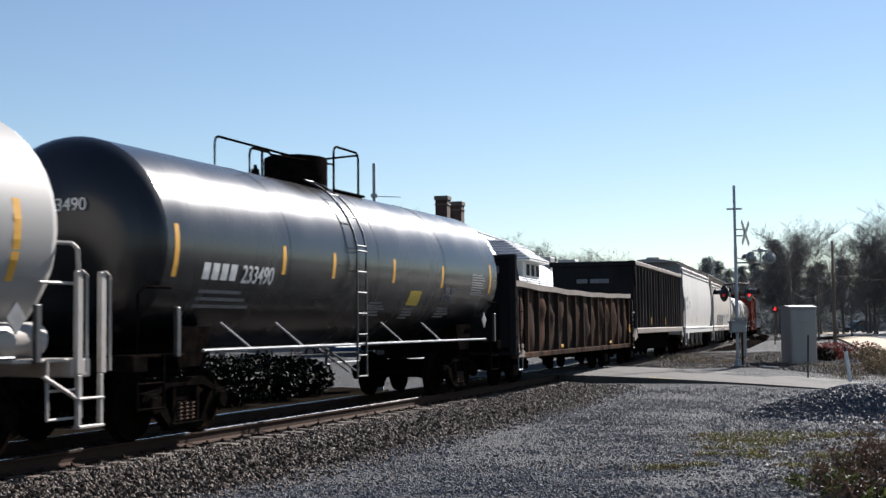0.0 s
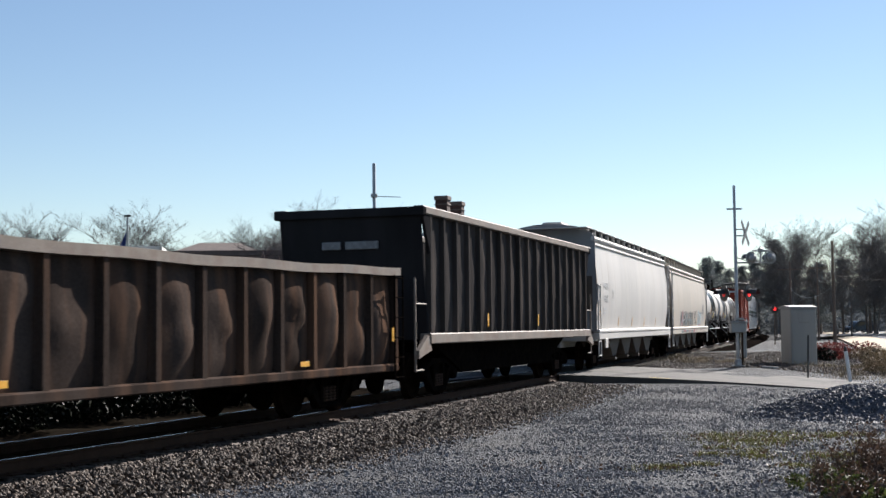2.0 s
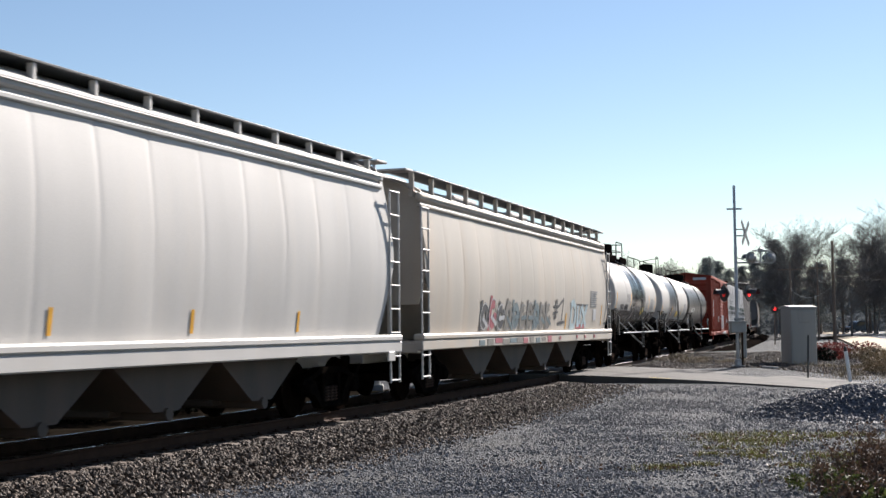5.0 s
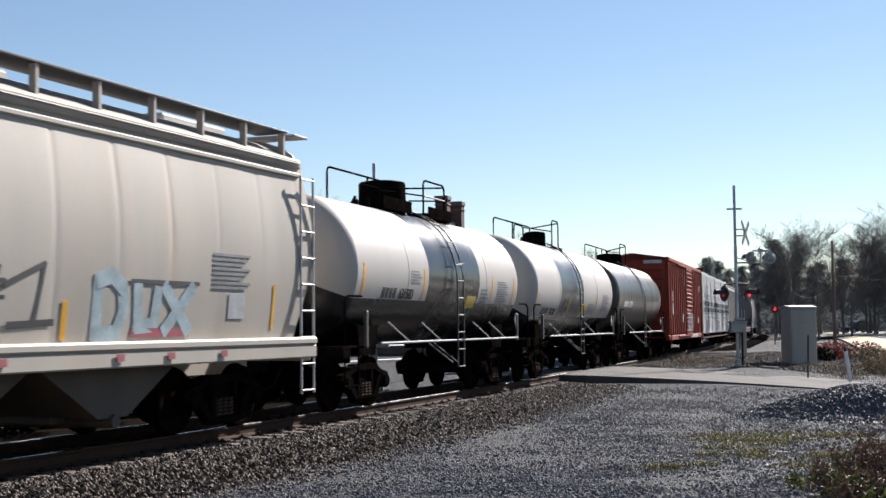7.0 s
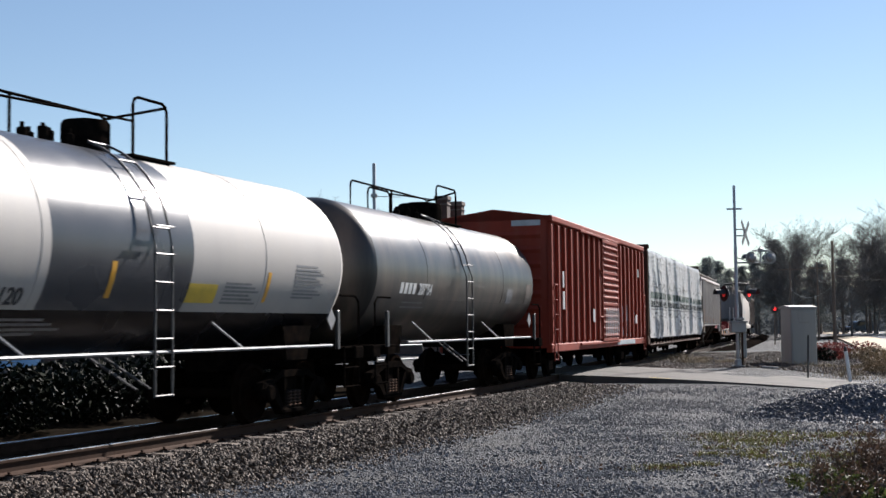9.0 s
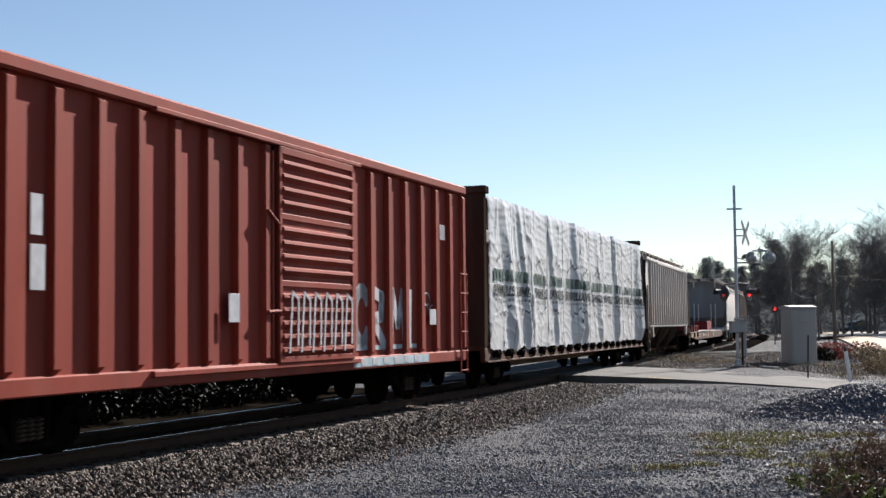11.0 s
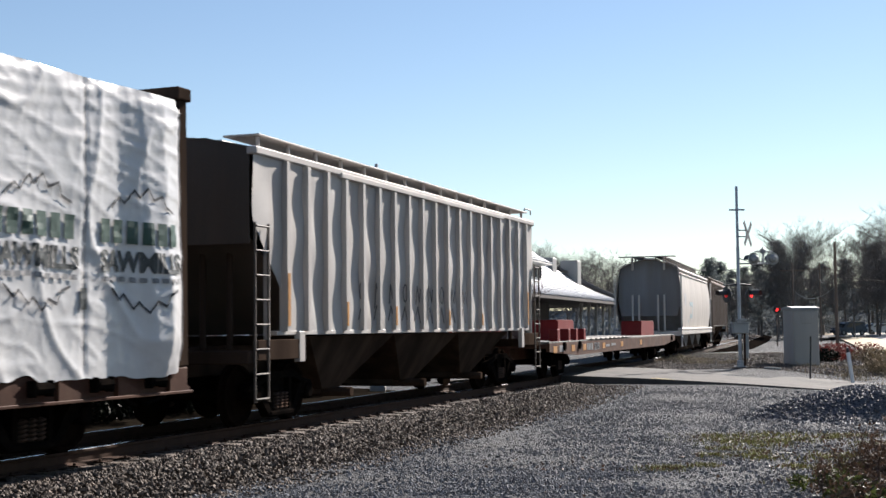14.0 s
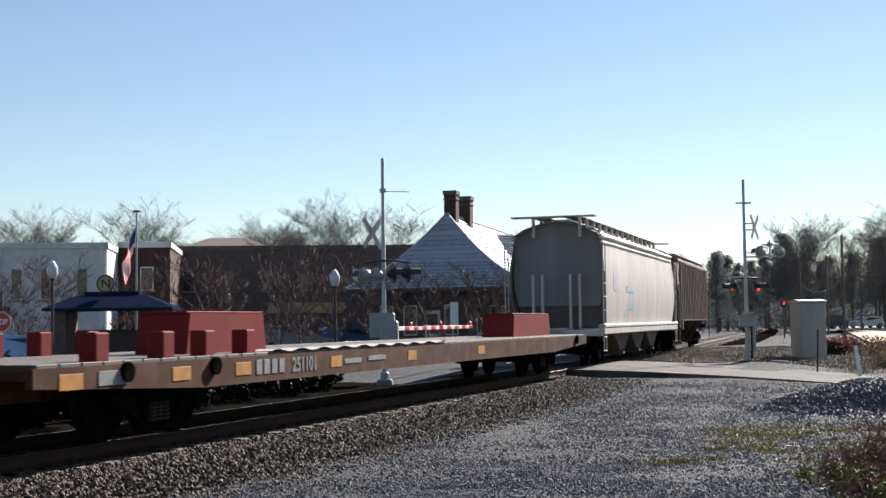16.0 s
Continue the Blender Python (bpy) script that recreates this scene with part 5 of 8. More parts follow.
# ---- empty flat car
def flat_car():
    car, L, half = start_car("flat_car", 186.4, 211.7, 3.2, "faded brown empty flat car with red bulkhead boxes")
    sill = [(-L, 1.0), (L, 1.0), (L, 0.78), (L - 3.6, 0.62), (-L + 3.6, 0.62), (-L, 0.78)]
    for y0, y1 in ((-1.5, -1.4), (1.4, 1.5)):
        part("side_sill", Geo().slab(sill, y0, y1), M_FLAT, car)
    part("deck_frame", Geo().box(-L, L, -1.42, 1.42, 0.86, 0.98).box(-L, L, -0.4, 0.4, 0.55, 0.9), M_FLAT, car)
    n = 60
    board = Geo().box(-0.195, 0.195, -1.46, 1.46, 0.98, 1.04, 0.008).mesh("deck_board")
    for i in range(n):
        part("deck_board", board, M_DECK, car, at=pose(-L + 0.3 + (2 * L - 0.6) * i / (n - 1), 0, 0))
    for x0, x1 in ((-8.25, -5.85), (7.8, 11.4)):
        part("bulkhead_box", Geo().slab([(x0, 1.04), (x1, 1.04), (x1 - 0.1, 1.62), (x0 + 0.1, 1.62)], -0.75, 0.1), M_REDBOX, car)
        part("box_cap", Geo().box(x0 + 0.06, x1 - 0.06, -0.72, 0.07, 1.62, 1.65, 0.01), M_REDBOX, car)
    for x in (-11.3, -9.85, -8.8, -7.65):
        part("stop_block", Geo().box(x - 0.14, x + 0.14, -1.45, -1.2, 1.0, 1.38, 0.02), M_REDBOX, car)
        part("stop_block", Geo().box(x - 0.14, x + 0.14, 1.2, 1.45, 1.0, 1.38, 0.02), M_REDBOX, car)
    part("deck_edge", Geo().grid(60, 1, lambda u, v: (-7.1 + 7.7 * u, -1.5 + 0.3 * v, 1.06 + 0.02 * math.sin(u * 60))), M_PALEWOOD, car)
    for x in (-12.2, -9.85, -8.2, -5.05, -1.6, 2.6):
        part("sill_panel", bars([(x, x + 0.44, 0.74, 0.92)], -1.504), M_SILLYEL, car)
    lettering("car_number", "251101", 0.3, M_TEXTG, car, -6.45, -1.506, 0.73, 0.008, 0.98)
    part("mark_bar", bars([(-7.6 + 0.24 * k, -7.43 + 0.24 * k, 0.73, 0.94) for k in range(4)], -1.506), M_TEXTG, car)
    part("stencil_bar", bars([(-4.5, -3.8, 0.78, 0.86), (-3.5, -2.7, 0.8, 0.88)], -1.506), M_TEXTG, car)
    part("end_placard", bars([(-11.46, -10.87, 0.76, 0.93)], -1.506), M_TEXTG, car)
    for x in (-10.9, -8.8, 11.4):
        part("tie_down", Geo().lathe([(-0.03, 0.001), (-0.03, 0.12), (0.03, 0.12), (0.03, 0.06)], "y", 12), M_DARK, car, at=pose(x, -1.53, 0.9))
    for d in (-1, 1):
        part("corner_step", Geo().tube([(d * (L - 0.2), -1.48, 0.78), (d * (L - 0.2), -1.48, 0.4), (d * (L - 0.7), -1.48, 0.4), (d * (L - 0.7), -1.48, 0.78)], 0.02, 6), M_DARK, car)
    return car


flat_car()


# ======== the place ========
def gravel_mat(name, col, scale):
    """Close-packed crushed stones: a tone and a tilt of its own for each, with muddy patches between."""
    m = bpy.data.materials.new(name)
    m.use_nodes = True
    N, L = m.node_tree.nodes, m.node_tree.links
    b = N["Principled BSDF"]
    b.inputs["Roughness"].default_value, b.inputs["Specular IOR Level"].default_value = 0.85, 0.2
    co = N.new("ShaderNodeTexCoord").outputs["Object"]
    tone = None
    for k, sc in enumerate((scale, scale * 2.3)):
        vo = N.new("ShaderNodeTexVoronoi")
        vo.inputs["Scale"].default_value = sc
        L.new(co, vo.inputs["Vector"])
        sep = N.new("ShaderNodeSeparateColor")
        L.new(vo.outputs["Color"], sep.inputs[0])
        mr = N.new("ShaderNodeMapRange")
        mr.inputs[3].default_value, mr.inputs[4].default_value = (0.45, 1.6) if k == 0 else (0.7, 1.3)
        L.new(sep.outputs[0], mr.inputs[0])
        h = N.new("ShaderNodeMath")
        h.operation = "MULTIPLY_ADD"
        h.inputs[1].default_value = -1.2
        L.new(vo.outputs["Distance"], h.inputs[0])
        L.new(sep.outputs[1], h.inputs[2])
        if tone is None:
            tone, height = mr.outputs[0], h.outputs[0]
        else:
            mu = N.new("ShaderNodeMath")
            mu.operation = "MULTIPLY"
            L.new(tone, mu.inputs[0])
            L.new(mr.outputs[0], mu.inputs[1])
            tone = mu.outputs[0]
            ad = N.new("ShaderNodeMath")
            ad.operation = "MULTIPLY_ADD"
            ad.inputs[1].default_value = 0.4
            L.new(h.outputs[0], ad.inputs[0])
            L.new(height, ad.inputs[2])
            height = ad.outputs[0]
    big = N.new("ShaderNodeTexNoise")
    big.inputs["Scale"].default_value, big.inputs["Detail"].default_value = 0.45, 7.0
    L.new(co, big.inputs["Vector"])
    mud = N.new("ShaderNodeMapRange")
    mud.inputs[1].default_value, mud.inputs[2].default_value, mud.inputs[4].default_value = 0.52, 0.75, 0.45
    L.new(big.outputs[0], mud.inputs[0])
    mx = N.new("ShaderNodeMix")
    mx.data_type = "RGBA"
    mx.inputs[6].default_value, mx.inputs[7].default_value = (*col, 1), (0.055, 0.047, 0.038, 1)
    L.new(mud.outputs[0], mx.inputs[0])
    ml = N.new("ShaderNodeMix")
    ml.data_type, ml.blend_type = "RGBA", "MULTIPLY"
    ml.inputs[0].default_value = 1.0
    L.new(mx.outputs[2], ml.inputs[6])
    L.new(tone, ml.inputs[7])
    L.new(ml.outputs[2], b.inputs["Base Color"])
    bp = N.new("ShaderNodeBump")
    bp.inputs["Strength"].default_value, bp.inputs["Distance"].default_value = 1.0, 0.03
    L.new(height, bp.inputs["Height"])
    L.new(bp.outputs[0], b.inputs["Normal"])
    return m



M_GRAVEL = gravel_mat("grey_crushed_gravel", (0.056, 0.0575, 0.062), 26.0)
# Bed coloured near black to carry the shade under the train.
M_BALLAST = mat("shade_dark_ballast_bed", (0.011, 0.009, 0.008), 0.95, spec=0.0, var=0.5, scale=2, bump=1.0, fine=20, bump_dist=0.06)
M_STONE = mat("ballast_stone", (0.106, 0.080, 0.062), 0.75, spec=0.3, var=0.3, scale=9, bump=0.3, fine=60, island=0.55)
M_STONEG = mat("grey_gravel_stone", (0.15, 0.154, 0.164), 0.85, spec=0.2, var=0.3, scale=9, bump=0.3, fine=60, island=0.45)
M_STONED = mat("dark_blue_grey_stone", (0.085, 0.091, 0.108), 0.65, spec=0.3, var=0.3, scale=9, bump=0.3, fine=60, island=0.5)
M_TIE = mat("weathered_tie_wood", (0.085, 0.060, 0.046), 0.85, var=0.4, scale=4, bump=0.5, fine=40, rand=0.3)
M_RAILRUST = mat("rusty_rail_web", (0.055, 0.031, 0.021), 0.85, spec=0.1, var=0.3, scale=5, bump=0.2)
M_RAILTOP = mat("polished_rail_head", (0.62, 0.62, 0.64), 0.22, metal=1.0, var=0.1, scale=3, bump=0.02)
M_ASPHALT = mat("worn_pale_asphalt", (0.098, 0.091, 0.083), 0.85, spec=0.2, var=0.3, scale=0.6, bump=0.5, fine=60, stain=0.75, stain_col=(0.045, 0.043, 0.042), edge=(0.5, 0.62))
M_PALEST = mat("pale_concrete_street", (0.204, 0.200, 0.191), 0.75, var=0.2, scale=0.4, bump=0.2, fine=40)
# Near-black soil colour standing in for the shade behind the track.
M_BEDSHADE = mat("shade_black_soil", (0.016, 0.013, 0.010), 0.95, spec=0.0, var=0.4, scale=3, bump=0.8, fine=25, bump_dist=0.04)
M_STREET = mat("street_asphalt", (0.075, 0.078, 0.083), 0.65, var=0.2, scale=0.5, bump=0.2, fine=50)
M_LINE = mat("white_road_paint", (0.7, 0.7, 0.68), 0.6, var=0.15, scale=5, bump=0)
M_CONC = mat("pale_concrete", (0.270, 0.265, 0.250), 0.8, var=0.2, scale=2, bump=0.2)
M_CAB = mat("brushed_aluminium_cabinet", (0.290, 0.285, 0.270), 0.55, metal=0.2, var=0.12, scale=1.5, bump=0.03, streak=True, stain=0.25, stain_col=(0.36, 0.33, 0.29))
M_MAST = mat("aluminium_mast", (0.40, 0.405, 0.41), 0.5, metal=0.4, var=0.15, scale=3, bump=0.02)
M_BLKP = mat("flat_black_signal_paint", (0.02, 0.02, 0.022), 0.5, var=0.2, scale=4, bump=0.02)
M_BACK = mat("grey_signal_background", (0.30, 0.30, 0.29), 0.5, metal=0.3, var=0.15, scale=4, bump=0.02)
M_BUCK = mat("weathered_sign_back", (0.340, 0.335, 0.320), 0.7, var=0.25, scale=5, bump=0.05)
M_REDLAMP = mat("lit_red_lens", (1.0, 0.03, 0.03), 0.3, var=0.05, scale=3, bump=0, emit=0.9)
M_REDDIM = mat("dim_red_lens", (0.5, 0.02, 0.02), 0.3, var=0.05, scale=3, bump=0, emit=0.2)
M_WOODPOLE = mat("grey_brown_pole_wood", (0.16, 0.12, 0.095), 0.85, var=0.3, scale=3, bump=0.3, streak=True)
M_BARK = mat("grey_brown_bark", (0.150, 0.135, 0.125), 0.95, var=0.3, scale=4, bump=0.4)
M_TWIG = mat("bare_twigs", (0.145, 0.132, 0.125), 0.9, spec=0.2, var=0.25, scale=2, bump=0)
M_TWIGR = mat("reddish_bare_twigs", (0.13, 0.08, 0.075), 0.9, spec=0.2, var=0.25, scale=2, bump=0)
# Needles paled blue-grey: haze before the woods is put into the colour.
M_PINE = mat("haze_pale_pine_needles", (0.115, 0.135, 0.140), 0.6, var=0.35, scale=1.5, bump=0, island=0.4, trans=0.4)
# Leaf green taken almost to black for the hedge's shaded side.
M_HEDGE = mat("shade_dark_evergreen_leaves", (0.008, 0.011, 0.005), 0.5, spec=0.04, var=0.4, scale=6, bump=0, island=0.6)
M_REDLEAF = mat("red_shrub_leaves", (0.130, 0.026, 0.020), 0.6, var=0.4, scale=6, bump=0, island=0.5, trans=0.3)
M_DRYGRASS = mat("dry_tan_grass", (0.28, 0.21, 0.12), 0.8, var=0.3, scale=4, bump=0, island=0.4)
M_GRASS = mat("yellow_green_grass", (0.110, 0.110, 0.032), 0.6, var=0.35, scale=4, bump=0, island=0.45, trans=0.35)
M_LEAFG = mat("green_weed_leaves", (0.055, 0.07, 0.02), 0.65, spec=0.2, var=0.4, scale=6, bump=0, island=0.5, trans=0.35)
M_DEADLEAF = mat("brown_dead_leaves", (0.100, 0.058, 0.036), 0.6, var=0.35, scale=8, bump=0, island=0.6, trans=0.2)
M_WEED = mat("dead_weed_stems", (0.10, 0.066, 0.045), 0.8, var=0.3, scale=8, bump=0, island=0.4)
M_ROOF = mat("pale_grey_shingles", (0.34, 0.36, 0.40), 0.6, var=0.2, scale=3, bump=0.3, fine=12, island=0.12)
M_BRICK = mat("brown_red_brick", (0.06, 0.028, 0.022), 0.85, var=0.35, scale=2, bump=0.3, fine=14)
M_BRICKD = mat("dark_brown_brick", (0.12, 0.09, 0.078), 0.85, var=0.3, scale=2, bump=0.3, fine=14)
M_WBRICK = mat("white_painted_brick", (0.58, 0.58, 0.57), 0.75, var=0.15, scale=1.5, bump=0.3, fine=10, stain=0.4, stain_col=(0.36, 0.34, 0.31))
M_DWALL = mat("brown_depot_siding", (0.07, 0.058, 0.052), 0.75, var=0.2, scale=2, bump=0.2)
M_TRIM = mat("cream_trim_paint", (0.62, 0.60, 0.55), 0.6, var=0.1, scale=3, bump=0.05)
M_GLASS = mat("dark_window_glass", (0.03, 0.035, 0.04), 0.08, var=0.1, scale=1, bump=0)
M_BLUEROOF = mat("navy_metal_roof", (0.014, 0.022, 0.045), 0.9, spec=0.0, var=0.15, scale=2, bump=0.05)
M_GLOBE = mat("milk_glass_globe", (0.500, 0.500, 0.500), 0.15, var=0.05, scale=3, bump=0)
M_REDP = mat("red_enamel", (0.5, 0.025, 0.025), 0.4, var=0.1, scale=5, bump=0)
M_WHITEP = mat("white_enamel", (0.75, 0.75, 0.74), 0.45, var=0.08, scale=5, bump=0)
M_FLAGB = mat("flag_blue_cloth", (0.03, 0.05, 0.18), 0.8, var=0.1, scale=9, bump=0.1)
M_FLAGR = mat("flag_red_cloth", (0.50, 0.03, 0.045), 0.8, var=0.1, scale=9, bump=0.1, trans=0.45)
M_FLAGW = mat("flag_white_cloth", (0.7, 0.7, 0.7), 0.8, var=0.1, scale=9, bump=0.1, trans=0.45)
M_RUBBER = mat("tyre_rubber", (0.025, 0.025, 0.027), 0.8, var=0.2, scale=6, bump=0.1)
M_TAN = mat("tan_fabric_awning", (0.42, 0.33, 0.16), 0.8, var=0.2, scale=3, bump=0.1)


def smooth(a, b, x):
    t = min(1.0, max(0.0, (x - a) / (b - a)))
    return t * t * (3 - 2 * t)


def near_track(x, y):
    """The track's s and the offset to its right for a place near it."""
    s = (y - 12.12) / 0.95
    for _ in range(6):
        p, h = on_track(max(-200, min(400, s))), heading(s)
        d = Vector((x, y, 0)) - p
        s += d.x * math.sin(h) + d.y * math.cos(h)
        s = max(-200, min(400, s))
    p, h = on_track(s), heading(s)
    return s, (x - p.x) * math.cos(h) - (y - p.y) * math.sin(h)


def ground_z(x, y):
    s, o = near_track(x, y)
    z = -0.44 + 0.30 * smooth(20, 34, s) * (1 - smooth(5.0, 9.5, o)) * (1 - smooth(60, 90, s))
    z += 0.16 * smooth(36, 40, s) * smooth(4, 6, o) * (1 - smooth(9, 13, o)) * (1 - smooth(52, 70, s))
    if o < 0:
        z += 0.1 * smooth(2, 8, -o)
    return z + 0.03 * noise.noise((x * 0.35, y * 0.35, 0)) + 0.012 * noise.noise((x * 1.7, y * 1.7, 3))


# ---- ground, one sheet to the horizon
xs = [-2500, -900, -400, -200, -120, -80, -60] + [-50 + i for i in range(0, 100)] + [52, 60, 75, 100, 150, 250, 500, 1000, 2500]
ys = [-300, -60, -20, -5] + [0.7 * i for i in range(0, 100)] + [72, 75, 80, 88, 100, 120, 150, 200, 300, 450, 700, 1200, 2600]
g = Geo()
g.add([(x, y, ground_z(x, y)) for y in ys for x in xs], [(j * len(xs) + i, j * len(xs) + i + 1, (j + 1) * len(xs) + i + 1, (j + 1) * len(xs) + i) for j in range(len(ys) - 1) for i in range(len(xs) - 1)])
solid("ground", g, M_GRAVEL, "uneven grey crushed gravel lot with muddy patches", "ground", kind="structure", smooth=True)


def sweep(prof, s0, s1, step):
    """A closed profile of (offset, z) drawn along the track."""
    g = Geo()
    n, m = len(prof), int((s1 - s0) / step) + 1
    for i in range(m):
        s = s0 + (s1 - s0) * i / (m - 1)
        g.v += [tuple(on_track(s, o, z)) for o, z in prof]
    g.f += [(i * n + k, i * n + (k + 1) % n, (i + 1) * n + (k + 1) % n, (i + 1) * n + k) for i in range(m - 1) for k in range(n)]
    g.f += [tuple(range(n))[::-1], tuple((m - 1) * n + k for k in range(n))]
    return g


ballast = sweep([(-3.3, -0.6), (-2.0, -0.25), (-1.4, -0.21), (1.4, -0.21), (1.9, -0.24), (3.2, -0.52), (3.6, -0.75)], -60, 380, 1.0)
track = solid("ballast_bed", ballast, M_BALLAST, "raised ballast bed, coloured near black for the train's shade", "ballast", kind="structure", smooth=True)
for o in (-0.7545, 0.7545):
    rail = thing("rail", Matrix(), "rusty steel rail with a polished running surface on wooden ties", "rail", "rails")
    part("rail_web", sweep([(o - 0.07, -0.18), (o + 0.07, -0.18), (o + 0.065, -0.165), (o + 0.012, -0.145), (o + 0.012, -0.05), (o + 0.036, -0.035), (o + 0.036, -0.006), (o - 0.036, -0.006), (o - 0.036, -0.035), (o - 0.012, -0.05), (o - 0.012, -0.145), (o - 0.065, -0.165)], -60, 380, 1.0), M_RAILRUST, rail)
    part("rail_head", sweep([(o - 0.031, -0.006), (o + 0.031, -0.006), (o + 0.022, 0.0), (o - 0.022, 0.0)], -60, 380, 1.0), M_RAILTOP, rail, "shiny worn running surface")


# ---- crossing masts and cabinet
def disc(r, t, n=24):
    return Geo().lathe([(-t, 0.001), (-t, r), (t, r), (t, 0.001)], "y", n)


def flasher(mast, x, y, z, turn, lens):
    head_ = part("flasher", disc(0.29 if lens else 0.23, 0.015), M_BLKP if lens else M_BACK, mast, at=pose(x, y, z, 0, 0, turn), smooth=True)
    part("lamp_case", Geo().lathe([(0.015, 0.16), (0.12, 0.15), (0.2, 0.06), (0.2, 0.001)], "y", 18), M_BLKP if lens else M_BACK, head_, smooth=True)
    part("visor", Geo().lathe([(-0.36, 0.155), (-0.015, 0.165)], "y", 16, radians(-100), radians(100)), M_BLKP, head_, smooth=True)
    part("lens", Geo().lathe([(-0.05, 0.001), (-0.045, 0.08), (-0.02, 0.12), (-0.015, 0.12)], "y", 18), lens or M_BACK, head_, smooth=True)


def crossbuck(mast, x, y, z, turn):
    cb = part("crossbuck", Geo().box(-0.03, 0.03, 0.0, 0.06, -0.2, 0.2), M_MAST, mast, at=pose(x, y, z, 0, 0, turn))
    for a, d in ((45, 0), (-45, 0.012)):
        part("blade", Geo().box(-0.58, 0.58, -0.012 - d, -0.002 - d, -0.09, 0.09, 0.004), M_BUCK, cb, at=pose(0, 0, 0, 0, a, 0))
    return cb


def mast(name, x, y, z0, top, label, turn, lower, upper, buck, lens_lo):
    m = thing(name, pose(x, y, z0), label, "crossing signal", "crossing signals")
    h = top - z0
    part("pole", Geo().lathe([(0, 0.066), (h - 2.2, 0.06), (h - 2.18, 0.05), (h - 0.02, 0.05), (h, 0.04), (h, 0.001)], "z", 16), M_MAST, m, smooth=True)
    part("base", Geo().box(-0.22, 0.22, -0.22, 0.22, -0.4, 0.1, 0.04).box(-0.3, 0.3, -0.3, 0.3, -0.5, -0.2, 0.02), M_CONC, m)
    part("collar", Geo().lathe([(0.1, 0.13), (0.28, 0.12), (0.3, 0.09)], "z", 14), M_MAST, m)
    c, s_ = math.cos(radians(turn)), math.sin(radians(turn))
    for z, w, lens, tn in lower:
        z -= z0
        part("light_arm", Geo().tube([(-w * c, -w * s_, z + 0.32), (-w * c * 0.3, -w * s_ * 0.3, z + 0.36), (w * c * 0.3, w * s_ * 0.3, z + 0.36), (w * c, w * s_, z + 0.32)], 0.03, 8), M_BLKP, m)
        for sg in (-1, 1):
            flasher(m, sg * w * c, sg * w * s_, z, tn if sg > 0 else (tn - 125 if lens is M_REDLAMP else tn), lens if sg > 0 else lens_lo)
    return m


m1 = mast("crossing_signal", 10.5, 46.6, -0.12, 6.42, "tall aluminium crossing signal with crossbuck and red flashers", 8, [(2.53, 0.46, M_REDLAMP, 52)], None, 1, M_REDDIM)
part("cross_arm", Geo().box(-0.28, 0.28, -0.03, 0.03, 5.66, 5.72, 0.01), M_MAST, m1)
crossbuck(m1, 0.36, 0.0, 4.82, 59)
part("bracket", Geo().tube([(0.05, 0, 4.72), (0.3, 0, 4.72)], 0.025, 6).tube([(0.05, 0, 4.95), (0.3, 0, 4.95)], 0.025, 6), M_MAST, m1)
part("upper_arm", Geo().tube([(0, 0, 3.75), (1.3, 0.0, 3.75)], 0.03, 8).tube([(0.0, 0, 3.95), (0.6, 0, 3.75)], 0.018, 6).tube([(0.9, 0, 3.75), (0.9, 0, 4.2)], 0.035, 8).tube([(0.6, 0, 4.18), (1.25, 0, 4.18)], 0.03, 8), M_MAST, m1)
part("junction_knob", Geo().lathe([(4.1, 0.001), (4.12, 0.1), (4.25, 0.1), (4.3, 0.03), (4.36, 0.001)], "z", 12), M_BACK, m1, at=pose(0.9, 0, 0))
flasher(m1, 0.56, 0.0, 3.92, 205, None)
flasher(m1, 1.24, 0.0, 3.92, 190, None)
part("relay_box", Geo().box(-0.26, 0.3, -0.18, 0.18, 1.25, 1.62, 0.03).box(-0.3, 0.34, -0.22, 0.22, 1.6, 1.66, 0.01).box(-0.1, 0.22, -0.2, 0.1, 1.68, 1.78, 0.02), M_BACK, m1)
part("counterweight", Geo().box(0.12, 0.3, -0.1, 0.1, 0.35, 1.25, 0.03), M_BACK, m1)
part("conduit", Geo().tube([(0.14, -0.1, -0.1), (0.15, -0.1, 1.3)], 0.04, 8), M_RAILRUST, m1)
solid("cable_duct", Geo().tube([(11.2, 46.0, ground_z(11.2, 46.0) + 0.01), (11.5, 45.9, ground_z(11.5, 45.9) + 0.02), (11.75, 45.9, ground_z(11.75, 45.9) + 0.01)], 0.07, 10), M_CONC, "pale concrete duct cover lying beside the signal mast", "duct cover", smooth=True)

m2 = mast("crossing_signal", -1.95, 37.0, -0.25, 6.15, "aluminium crossing signal with white crossbuck and gate arm", -6, [], None, 1, M_BACK)
part("light_arm", Geo().tube([(-0.55, -0.08, 3.4), (-0.15, -0.1, 3.46), (0.3, 0.0, 3.46), (0.75, 0.08, 3.4)], 0.03, 8), M_BLKP, m2)
for o in (-0.52, -0.2):
    flasher(m2, o, -0.12, 3.05, 225, None)
for o in (0.28, 0.68):
    flasher(m2, o, 0.1, 3.1, 108, M_REDDIM)
part("antenna_arm", Geo().tube([(0, 0, 5.45), (0.75, 0, 5.42)], 0.012, 6).box(-0.09, 0.09, -0.09, 0.09, 5.42, 5.52, 0.01), M_MAST, m2)
crossbuck(m2, -0.32, -0.1, 4.25, 56)
part("gate_box", Geo().box(-0.4, 0.3, -0.3, 0.3, 1.25, 1.98, 0.04).box(-0.1, 0.4, -0.4, 0.4, 1.1, 1.75, 0.05), M_BACK, m2)
